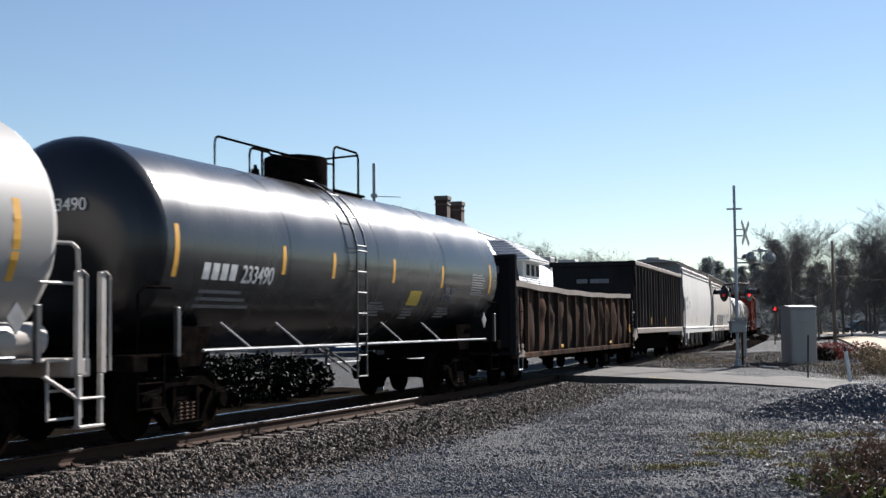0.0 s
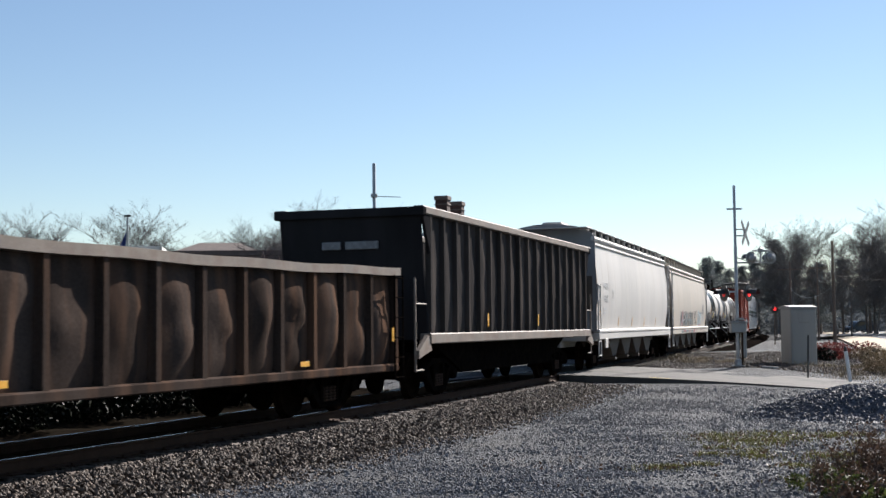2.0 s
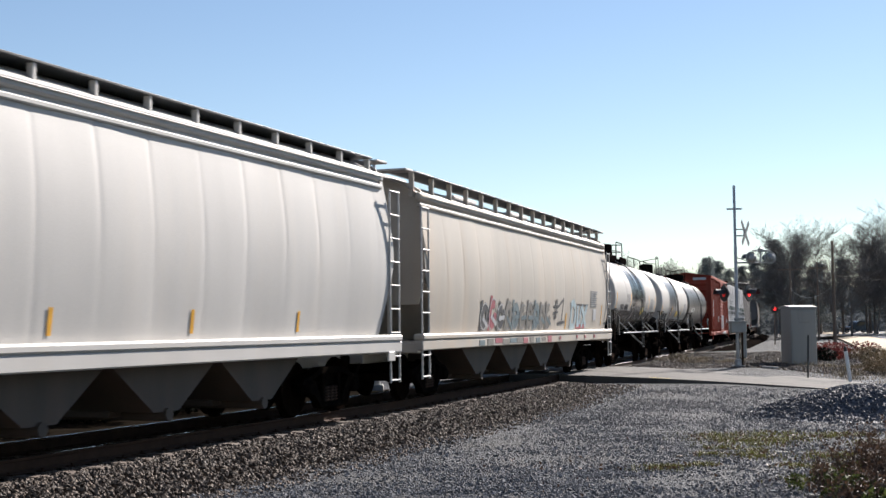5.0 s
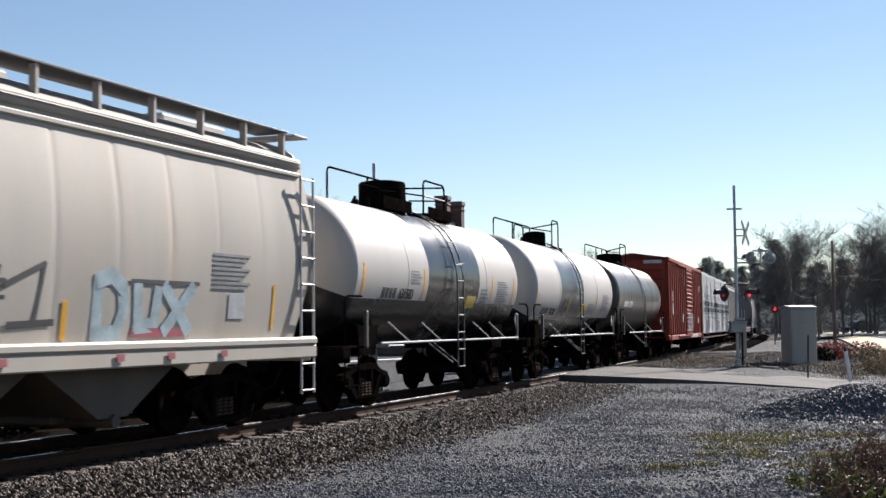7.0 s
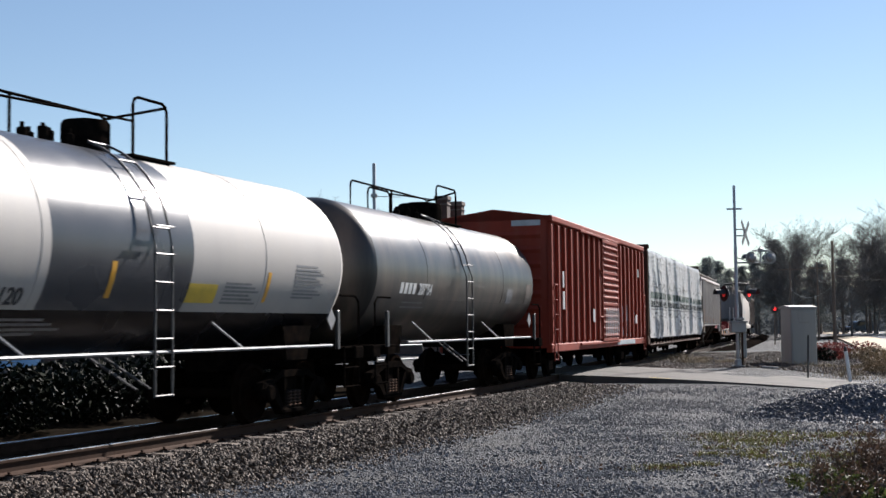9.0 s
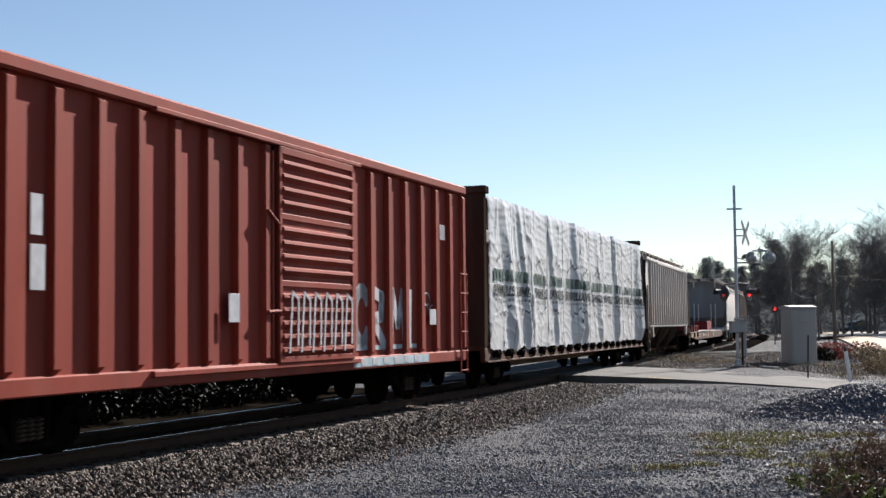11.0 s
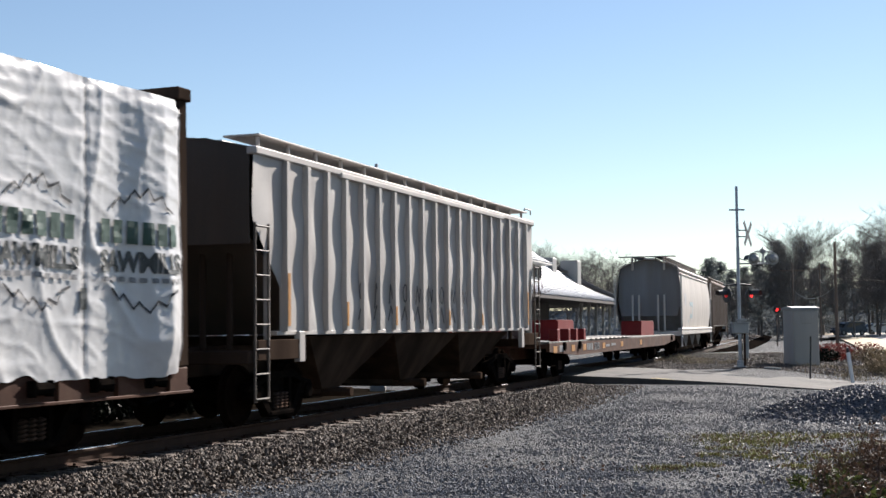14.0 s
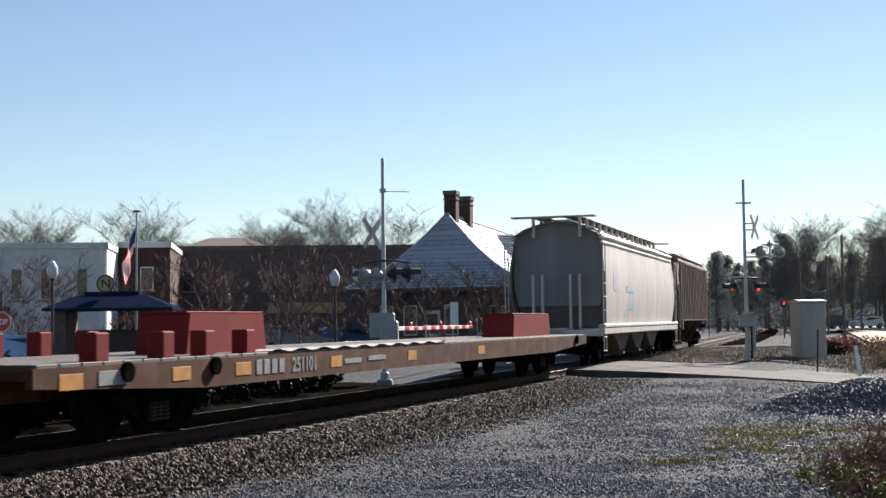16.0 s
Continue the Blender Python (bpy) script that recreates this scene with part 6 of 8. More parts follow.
gate = part("gate_arm", Geo().box(-0.03, 0.03, 0.2, 0.5, -0.06, 0.06), M_WHITEP, m2, at=pose(0.25, 0.1, 1.52, 0, 0, -17))
for k in range(18):
    part("gate_stripe", Geo().box(-0.025, 0.025, 0.5 + k * 0.42, 0.92 + k * 0.42, -0.055, 0.055, 0.004), M_REDP if k % 2 else M_WHITEP, gate)
for k in (2, 9, 17):
    part("gate_lamp", Geo().box(-0.05, 0.05, 0.6 + k * 0.42, 0.75 + k * 0.42, 0.055, 0.18, 0.02), M_REDP, gate)

cab = thing("signal_cabinet", pose(13.45, 49.4, -0.06, 0, 0, 12), "dull aluminium signal cabinet on a gravel pad", "signal cabinet")
part("body", Geo().box(-0.53, 0.53, -0.42, 0.42, -0.14, 2.05, 0.03), M_CAB, cab)
part("lid", Geo().prism([(-0.46, 2.05), (0.46, 2.05), (0.44, 2.12), (0.0, 2.18), (-0.44, 2.12)], -0.57, 0.57), M_CAB, cab)
part("door", Geo().box(-0.48, 0.48, -0.44, -0.42, -0.04, 1.98, 0.008), M_CAB, cab)
part("vent_panel", Geo().box(-0.24, 0.26, -0.455, -0.44, 1.68, 1.96, 0.006), M_CAB, cab)
part("name_plate", Geo().prism([(-0.458, 1.7), (-0.445, 1.7), (-0.445, 1.5), (-0.455, 1.55)], -0.2, 0.2), M_CAB, cab)
part("foot", Geo().box(-0.5, 0.5, -0.4, 0.4, -0.42, -0.14, 0.02), M_CONC, cab)
for k in range(6):
    part("bolt", Geo().box(-0.45 + k * 0.17, -0.4 + k * 0.17, -0.44, -0.42, -0.13, -0.08), M_BLKP, cab)
solid("marker_rod", Geo().tube([(11.75, 42.2, -0.4), (11.8, 42.2, 1.05)], 0.03, 8), M_BLKP, "thin dark steel rod standing in gravel", "post", smooth=True)
post = thing("marker_post", pose(12.75, 41.0, -0.45, 0, -7, 0), "leaning white marker post with a dark cap", "post")
part("shaft", Geo().box(-0.05, 0.05, -0.05, 0.05, 0, 1.0, 0.012), M_WHITEP, post)
part("cap", Geo().lathe([(1.0, 0.055), (1.12, 0.05), (1.16, 0.02), (1.16, 0.001)], "z", 12), M_BLKP, post, smooth=True)

# ---- crossing road
def road_edge(o, near):
    k = o / 10.0
    s = (28.4 if near else 36.6) + (2.2 if not near else -0.6) * 0 + (-0.2 * o if not near and o > 0 else 0.0)
    z = 0.0 if o < 1.2 else -0.03 * (o - 1.2) - 0.003 * (o - 1.2) ** 2
    return on_track(s, o, max(z, -0.6) - 0.005)


g = Geo()
cols = [0.86 + 0.8 * i for i in range(0, 20)]
for o in cols:
    a, b = road_edge(o, True), road_edge(o, False)
    for k in range(7):
        p = a.lerp(b, k / 6)
        g.v.append((p.x, p.y, p.z + 0.035 * math.sin(math.pi * k / 6)))
    g.v += [(a.x, a.y, a.z - 0.5), (b.x, b.y, b.z - 0.5)]
for i in range(len(cols) - 1):
    for k in range(6):
        g.f.append((i * 9 + k, i * 9 + k + 1, (i + 1) * 9 + k + 1, (i + 1) * 9 + k))
    g.f += [(i * 9, i * 9 + 7, (i + 1) * 9 + 7, (i + 1) * 9), (i * 9 + 6, i * 9 + 8, (i + 1) * 9 + 8, (i + 1) * 9 + 6)]
road = solid("road", g, M_ASPHALT, "worn pale asphalt crossing road with dark patches", "road", kind="structure", smooth=True)
part("road_edge_line", Geo().add([tuple(road_edge(o, True).lerp(road_edge(o, False), k) + Vector((0, 0, 0.012))) for o in (3.5, 12) for k in (0.02, 0.035)], [(0, 1, 3, 2)]), M_YPANEL, road)
part("crossing_panel", sweep([(-0.66, -0.2), (0.66, -0.2), (0.66, 0.0), (-0.66, 0.0)], 28.4, 36.6, 0.5), M_ASPHALT, road)
g = Geo()
for o in (-0.86, -4, -8, -14, -30, -60):
    g.v += [tuple(on_track(28.4 - (1.0 if o < -8 else 0), o, -0.01 if o > -2 else -0.29)), tuple(on_track(36.6, o, -0.01 if o > -2 else -0.29))]
g.f += [(2 * i, 2 * i + 1, 2 * i + 3, 2 * i + 2) for i in range(5)]
solid("road", g, M_ASPHALT, "grey asphalt road behind the track", "road", kind="structure")
street = sweep([(14.0, -0.4), (14.0, -0.13), (18.0, -0.08), (22.5, -0.13), (22.5, -0.4)], 45, 395, 4.0)
street = solid("road", street, M_PALEST, "grey asphalt street running beside the railway", "road", kind="structure")
for o in (14.3, 18.1, 22.2):
    part("lane_line", sweep([(o - 0.07, -0.09), (o + 0.07, -0.09), (o + 0.07, -0.066), (o - 0.07, -0.066)] if o == 18.1 else [(o - 0.07, -0.14), (o + 0.07, -0.14), (o + 0.07, -0.115), (o - 0.07, -0.115)], 45, 395, 4.0), M_LINE if o != 18.1 else M_YPANEL, street)
# Strip added to paint the ground behind the track as dark as shade.
solid("shade_strip", sweep([(-7.6, -0.6), (-7.6, -0.29), (-5.0, -0.27), (-2.5, -0.36), (-2.5, -0.6)], -24, 26.5, 1.0), M_BEDSHADE, "added near-black strip that stands for shade behind the track", "planting bed", kind="structure", smooth=True)
solid("verge", sweep([(10.5, -0.5), (10.5, -0.28), (12.5, -0.1), (13.9, -0.12), (13.9, -0.5)], 40, 330, 3.0), M_DRYGRASS, "strip of dry tan grass beside the street", "grass verge", kind="structure", smooth=True)
solid("car_park", Geo().add([(-60, 46, -0.3), (0, 58, -0.3), (9, 92, -0.3), (-20, 130, -0.3), (-90, 110, -0.3)], [(0, 1, 2, 3, 4)]), M_STREET, "asphalt car park behind the railway", "car park", kind="structure")


# ---- trees
def branch_tree(seed, height, spread, levels, trunk_r, lean=0.0, up=0.5, first=0.25, kids=(5, 5, 5, 4)):
    """Trunk and limbs in one mesh, twigs in another."""
    rng = random.Random(seed)
    limbs, twigs = Geo(), Geo()

    def grow(p, d, length, r, lv):
        n = 4 if lv < 2 else (2 if lv < levels else 1)
        r = max(r, 0.011 if height > 6 else 0.009)
        pts, rad = [p], [r]
        for i in range(n):
            d = (d + Vector((rng.uniform(-1, 1), rng.uniform(-1, 1), rng.uniform(-0.5, 0.9) * up)) * (0.14 if lv < 2 else 0.15)).normalized()
            p = p + d * length / n
            pts.append(p)
            rad.append(r * (1 - (0.75 if lv < levels else 0.3) * (i + 1) / n))
        (limbs if lv < 2 else twigs).tube(pts, rad, 6 if lv < 1 else 4 if lv < 2 else 3)
        if lv >= levels:
            return
        k = kids[lv]
        for j in range(k):
            u = (first if lv == 0 else 0.2) + (1 - (first if lv == 0 else 0.2)) * (j + rng.uniform(0.2, 0.9)) / k
            i = min(n - 1, int(u * n))
            q = pts[i].lerp(pts[i + 1], u * n - i)
            a = rng.uniform(0, 2 * math.pi)
            side = Vector((math.cos(a), math.sin(a), rng.uniform(0.1, 0.7)))
            nd = (d * (0.55 if lv else 0.4) + side * spread).normalized()
            grow(q, nd, length * rng.uniform(0.36, 0.62) * (1.0 if lv else 0.9), r * 0.45 * (1 - 0.5 * u), lv + 1)
    grow(Vector((0, 0, -0.3)), Vector((lean, 0, 1)).normalized(), height, trunk_r, 0)
    return limbs, twigs


def leaf_cloud(geo, rng, centre, rad, n, size, flat=0.6):
    for _ in range(n):
        while True:
            d = Vector((rng.uniform(-1, 1), rng.uniform(-1, 1), rng.uniform(-1, 1)))
            if 0.05 < d.length < 1:
                break
        p = centre + Vector((d.x * rad[0], d.y * rad[1], d.z * rad[2]))
        a = Vector((rng.uniform(-1, 1), rng.uniform(-1, 1), rng.uniform(-1, 1))).normalized() * size * rng.uniform(0.6, 1.3)
        b = a.cross(Vector((rng.uniform(-1, 1), rng.uniform(-1, 1), rng.uniform(-1, 1)))).normalized() * size * flat * rng.uniform(0.5, 1)
        m = b.cross(a).normalized() * size * 0.15
        geo.add([p - a, p + b + m, p + a, p - b + m], [(0, 1, 2), (0, 2, 3)])


def raw(geo, name, material):
    me = bpy.data.meshes.new(name)
    me.from_pydata(geo.v, [], geo.f)
    me.materials.append(material)
    return me


BARE = []
for sd, hh, sp, kd in ((1, 13, 0.8, (13, 9, 8, 7)), (2, 13, 0.62, (14, 9, 8, 7)), (3, 12, 1.0, (13, 9, 8, 7))):
    a, b = branch_tree(sd, hh, sp, 4, 0.24, kids=kd)
    BARE.append((raw(a, "trunk", M_BARK), raw(b, "crown", M_TWIG)))
a, b = branch_tree(9, 3.2, 0.75, 3, 0.06, first=0.1, kids=(12, 9, 8))
SMALL = (raw(a, "trunk", M_BARK), raw(b, "crown", M_TWIGR))


def pine_meshes(seed, h, lower=0.25, wide=0.22):
    rng = random.Random(seed)
    t = Geo().tube([(0, 0, -0.3), (0.1, 0, h * 0.5), (0, 0.1, h)], [0.25, 0.16, 0.03], 6)
    c = Geo()
    for k in range(70):
        u = lower + (1 - lower) * (k / 70) ** 0.9
        a, z = rng.uniform(0, 2 * math.pi), h * u
        R = h * wide * (1 - u) ** 0.7 * rng.uniform(0.5, 1.15) + 0.3
        d = Vector((math.cos(a), math.sin(a), rng.uniform(-0.1, 0.25)))
        t.tube([Vector((0, 0, z)), Vector((0, 0, z)) + d * R], [0.05, 0.015], 3)
        for f in (0.45, 0.75, 1.0):
            leaf_cloud(c, rng, Vector((0, 0, z)) + d * R * f, (0.95, 0.95, 0.5), 22, 0.22, 0.3)
    return raw(t, "trunk", M_BARK), raw(c, "crown", M_PINE)


PINES = [pine_meshes(21, 12, 0.2, 0.24), pine_meshes(22, 13, 0.3, 0.2)]


def tree(meshes, x, y, z, k, turn, label, group, name="tree", wide=1.0):
    m = pose(x, y, z, 0, 0, turn) @ Matrix.Diagonal((k * wide, k * wide, k, 1))
    t = thing(name, m, label, "tree", group)
    part("trunk", meshes[0], M_BARK, t)
    part("crown", meshes[1], M_TWIG, t)
    return t


rng = random.Random(7)
# bare trees beyond the town; heights follow the skyline
for x, y, h, j in ((-52, 150, 13.5, 0), (-44, 140, 13, 2), (-37, 150, 14.5, 1), (-30, 152, 12, 0), (-23.5, 140, 12, 2), (-18, 150, 13, 1), (-13, 128, 12.0, 0), (-9.5, 120, 12.2, 1), (-5, 118, 12.0, 2),
                   (-1, 150, 10, 1), (5, 150, 11, 2), (10.5, 150, 12, 0), (15, 155, 10.5, 1), (19, 165, 11, 2), (24, 180, 9.5, 0), (-60, 160, 14, 1), (-34, 165, 13, 2), (-27, 165, 13, 1), (31, 190, 10, 2), (35.5, 185, 10, 1)):
    tree(BARE[j], x, y, -0.35, h / 17.8, rng.uniform(0, 360), "tall leafless winter tree with fine grey twigs", "bare trees", wide=1.15)
for x, y, h, j in ((40.5, 152, 13.0, 1), (55.5, 160, 14.0, 0), (60, 165, 15.5, 2), (50, 165, 12.5, 1), (63, 170, 16, 1), (45.5, 175, 11, 2), (47, 150, 9.5, 0), (53, 140, 12, 2), (58.5, 150, 14.5, 1), (36.5, 165, 8.5, 0)):
    tree(BARE[j], x, y, -0.35, h / 17.8, rng.uniform(0, 360), "tall leafless winter tree with fine grey twigs", "bare trees", wide=1.1)
for x, y, h, j in ((33.5, 165, 10.5, 0), (38, 180, 10, 1), (36, 176, 9, 0), (42.5, 185, 9.5, 1), (46, 190, 10, 0), (50.5, 185, 10.5, 1), (55, 190, 11, 0), (59, 180, 12, 1), (63, 185, 12, 0), (30, 175, 7, 1), (67, 175, 12, 0), (40.8, 160, 11.5, 1), (48, 200, 11, 1), (53, 200, 11, 0), (44, 170, 10.5, 1), (57, 172, 12.5, 0), (61, 172, 11, 1), (65, 180, 13, 1), (49.5, 174, 9.5, 0), (54, 176, 10, 1), (70, 190, 13, 0), (36, 190, 9.5, 0), (40, 195, 10, 1), (44, 200, 10.5, 0), (74, 195, 14, 1)):
    tree(PINES[j], x, y, -0.35, h / 12.5, rng.uniform(0, 360), "pine at the edge of the woods, paled blue-grey for haze", "pines", "pine_tree")
# Haze over the far trees is mixed into this pale colour.
M_WOODS = mat("haze_tinted_winter_woods", (0.150, 0.165, 0.175), 0.9, var=0.3, scale=0.2, bump=0, island=0.4, spec=0.1, trans=0.4)
woods = Geo()
wr = random.Random(3)
for k in range(760):
    x = wr.uniform(-140, 46) if k < 260 else wr.uniform(44, 120)
    top = 5.5 + 1.5 * noise.noise((x * 0.08, 0, 0)) if x < 46 else 8.5 + 4 * smooth(60, 75, x) + 2.5 * noise.noise((x * 0.12, 0, 0))
    leaf_cloud(woods, wr, Vector((x, 212 + wr.uniform(-8, 8), wr.uniform(0, top))), (2.6, 2.5, 1.9), 46, 0.36, 0.45)
# Ridge colour carries the blue-grey haze of distance.
M_RIDGE = mat("haze_tinted_distant_woods", (0.15, 0.168, 0.18), 0.95, spec=0.0, var=0.35, scale=0.25, bump=0)


def ridge(u, v):
    x = -260 + 520 * u
    h = 4.6 + 3.2 * smooth(36, 60, x) + 1.2 * noise.noise((x * 0.11, 0, 5)) + 0.7 * noise.noise((x * 0.6, 0, 9)) + 0.4 * noise.noise((x * 2.1, 0, 9))
    return (x, 232 + 6 * v + 3 * noise.noise((x * 0.2, v * 2, 1)), -0.6 + (h + 0.6) * v)


solid("backdrop", Geo().grid(520, 8, ridge).grid(520, 2, lambda u, v: (ridge(u, 1)[0], ridge(u, 1)[1] + 12 * v, ridge(u, 1)[2] * (1 - v))), M_RIDGE, "line of distant woods with haze in its blue-grey colour", "woods", kind="structure", smooth=True)
solid("far_woods", raw(woods, "far_woods", M_WOODS), M_WOODS, "distant woods along the horizon, coloured pale for haze", "woods", kind="stuff")
for x, y, h, j in ((1, 165, 10.5, 0), (7.5, 165, 11.5, 1), (13, 168, 11.5, 2), (17, 172, 11, 0), (22, 175, 10.5, 1), (27.5, 190, 11, 2), (33, 195, 11, 0), (-40, 165, 14, 0), (-47.5, 150, 14, 1), (-15.5, 135, 12, 2), (-20.5, 155, 12.5, 0), (56, 172, 14, 2), (62, 158, 15.5, 0), (66, 165, 16, 2), (52.5, 158, 10.5, 0), (42, 158, 12, 2)):
    tree(BARE[j], x, y, -0.35, h / 17.8, rng.uniform(0, 360), "tall leafless winter tree with fine grey twigs", "bare trees", wide=1.1)

# ---- utility poles and wires
def utility_pole(x, y, top, arms):
    p = thing("utility_pole", pose(x, y, -0.4), "brown wooden utility pole", "utility pole", "utility poles")
    part("pole", Geo().lathe([(0, 0.11), (top + 0.4, 0.075), (top + 0.42, 0.001)], "z", 10), M_WOODPOLE, p, smooth=True)
    for z in arms:
        part("cross_arm", Geo().box(-1.1, 1.1, -0.05, 0.05, z + 0.35, z + 0.45, 0.01), M_WOODPOLE, p)
        for k in (-1.0, -0.5, 0.5, 1.0):
            part("insulator", Geo().lathe([(0, 0.03), (0.1, 0.05), (0.14, 0.001)], "z", 8), M_GLASS, p, at=pose(k, 0, z + 0.45))
    return p


utility_pole(22.5, 75, 6.15, ())
utility_pole(38.0, 132, 7.6, (7.0,))
utility_pole(31.5, 118, 7.0, (6.3,))
for p0, p1, sag in (((22.5, 75, 4.1), (60, 82, 3.2), 0.5), ((22.5, 75, 5.2), (38, 132, 6.0), 0.9), ((22.5, 75, 3.6), (31.5, 118, 4.6), 0.8), ((31.5, 118, 6.6), (20, 160, 5.0), 1.2), ((38, 132, 7.4), (60, 200, 8), 1.0)):
    a, b = Vector(p0), Vector(p1)
    solid("wire", Geo().tube([a.lerp(b, k / 10) - Vector((0, 0, sag * 4 * (k / 10) * (1 - k / 10))) for k in range(11)], 0.018, 4), M_BLKP, "thin overhead cable strung between poles", "cable", "overhead wires")
far_sig = thing("crossing_signal", pose(25.4, 100, -0.2), "distant crossing signal with a lit red flasher", "crossing signal", "crossing signals")
part("pole", Geo().lathe([(0, 0.05), (3.3, 0.045), (3.3, 0.001)], "z", 10), M_WOODPOLE, far_sig)
flasher(far_sig, 0.0, -0.1, 2.75, 5, M_REDLAMP)



# ---- depot
def depot():
    dirv, left = Vector((0.276, 0.961, 0)), Vector((-0.961, 0.276, 0))
    m = Matrix.Translation((2.9, 70, -0.3)) @ Matrix.Rotation(math.atan2(dirv.y, dirv.x), 4, "Z")   # local x away, y to the left
    d = thing("depot", m, "old railway depot with steep pale shingle roof and chimneys", "station building")
    L, W, E, R = 45.0, 9.2, 3.6, 8.0
    A = -1.4   # the eave on the track side
    roof_label = "pale grey shingles in courses"

    def courses(name, a0, a1, b0, b1, n=20, parent=None, flare=0.0):
        """A roof face from the eave a0-a1 up to the ridge b0-b1, in overlapping courses."""
        a0, a1, b0, b1 = (Vector(v) for v in (a0, a1, b0, b1))
        g = Geo()
        nn = (a1 - a0).cross(b0 - a0).normalized()
        if nn.z < 0:
            nn = -nn
        for k in range(n):
            u0, u1 = k / n, min(1.0, (k + 1.12) / n)
            f = lambda u: Vector((0, 0, -flare * math.sin(math.pi * u)))
            p, q = a0.lerp(b0, u0) + f(u0) + nn * 0.06, a1.lerp(b1, u0) + f(u0) + nn * 0.06
            r_, s_ = a1.lerp(b1, u1) + f(u1), a0.lerp(b0, u1) + f(u1)
            g.add([p, q, r_, s_, p - nn * 0.06, q - nn * 0.06], [(0, 1, 2, 3), (4, 5, 1, 0)])
        return part(name, raw(g, name, M_ROOF), M_ROOF, parent or d, roof_label)
    courses("roof", (0, A, E), (0, W, E), (4.6, W / 2, R), (4.6, W / 2, R), 18, flare=0.5)
    courses("roof", (0, A, E), (L, A, E), (4.6, W / 2, R), (L - 16, W / 2, R - 0.4), 18, flare=0.8)
    courses("roof", (0, W, E), (L, W, E), (4.6, W / 2, R), (L - 16, W / 2, R - 0.4), 18, flare=0.6)
    courses("roof", (L, A, E), (L, W, E), (L - 16, W / 2, R - 0.4), (L - 16, W / 2, R - 0.4), 18, flare=0.3)
    part("eave_board", Geo().box(0.02, L, A, A + 0.12, E - 0.22, E - 0.02, 0.01).box(0.02, L, W - 0.12, W, E - 0.22, E - 0.02, 0.01).box(0.0, 0.12, A, W, E - 0.22, E - 0.02, 0.01).box(L - 0.12, L, A, W, E - 0.22, E - 0.02, 0.01), M_DWALL, d)
    part("soffit", Geo().box(0.1, L - 0.1, A + 0.1, W - 0.1, E - 0.14, E - 0.08), M_DWALL, d)
    part("wall", Geo().box(1.6, 26, 2.6, W - 1.6, 0, E - 0.1, 0.02), M_DWALL, d)
    part("plinth", Geo().box(1.5, 26.1, 2.5, W - 1.5, 0, 0.9, 0.03), M_BRICKD, d)
    for k in range(6):
        x = 27 + k * 3.4
        for y in (0.4, W - 1.6):
            part("canopy_post", Geo().box(x - 0.09, x + 0.09, y - 0.09, y + 0.09, 0, E - 0.14, 0.015), M_TRIM, d)
            part("canopy_brace", Geo().tube([(x, y, E - 1.1), (x + 0.8, y, E - 0.2)], 0.05, 6), M_TRIM, d)
    for y in (3.2, 5.6, 7.0):
        w = part("window", Geo().box(1.56, 1.62, y - 0.05, y + 0.75, 1.0, 2.7), M_TRIM, d)
        part("pane", Geo().box(1.54, 1.57, y + 0.02, y + 0.68, 1.08, 2.62), M_GLASS, w)
    dr = part("door", Geo().box(1.56, 1.62, 4.2, 5.1, 0.1, 2.4), M_TRIM, d)
    part("pane", Geo().box(1.54, 1.57, 4.35, 4.95, 1.1, 2.2), M_GLASS, dr)
    for k in range(7):
        w = part("window", Geo().box(3.5 + k * 3.0, 4.6 + k * 3.0, 2.55, 2.62, 1.0, 2.7), M_TRIM, d)
        part("pane", Geo().box(3.58 + k * 3.0, 4.52 + k * 3.0, 2.53, 2.57, 1.08, 2.62), M_GLASS, w)
    sg = part("name_board", Geo().box(1.48, 1.55, 3.3, 6.2, 2.95, 3.45, 0.01), M_BLKP, d)
    cu = bpy.data.curves.new("board_text", "FONT")
    cu.body, cu.size, cu.extrude = "CROSS", 0.45, 0.004
    tmp = bpy.data.objects.new("tmp", cu)
    me = bpy.data.meshes.new_from_object(tmp)
    bpy.data.objects.remove(tmp)
    part("board_text", me, M_TEXTG, sg, at=pose(1.47, 5.5, 3.04, 90, 0, -90))
    # dormer facing the track
    dm = part("dormer", Geo().box(13.2, 18.4, 1.5, 5.0, E + 0.3, 6.02, 0.02), M_TRIM, d, "cream dormer with windows under a hipped roof")
    for y in (1.9, 3.0):
        w = part("window", Geo().box(13.12, 13.2, y, y + 0.85, 4.95, 5.8), M_TRIM, dm)
        part("pane", Geo().box(13.1, 13.13, y + 0.07, y + 0.78, 5.0, 5.75), M_GLASS, w)
    for x in (13.8, 15.3, 16.8):
        w = part("window", Geo().box(x, x + 1.1, 1.43, 1.5, 4.95, 5.8), M_TRIM, dm)
        part("pane", Geo().box(x + 0.07, x + 1.03, 1.41, 1.44, 5.0, 5.75), M_GLASS, w)
    e2, r2 = 6.02, 7.45
    courses("dormer_roof", (12.5, 0.9, e2), (12.5, 5.6, e2), (14.8, 3.2, r2), (14.8, 4.6, r2), 8, dm)
    courses("dormer_roof", (12.5, 0.9, e2), (19.1, 0.9, e2), (14.8, 3.2, r2), (16.8, 3.2, r2), 8, dm)
    courses("dormer_roof", (19.1, 0.9, e2), (19.1, 5.6, e2), (16.8, 3.2, r2), (16.8, 4.6, r2), 8, dm)
    part("dormer_eave", Geo().box(12.5, 19.1, 0.9, 5.0, e2 - 0.12, e2 - 0.02, 0.01), M_TRIM, dm)
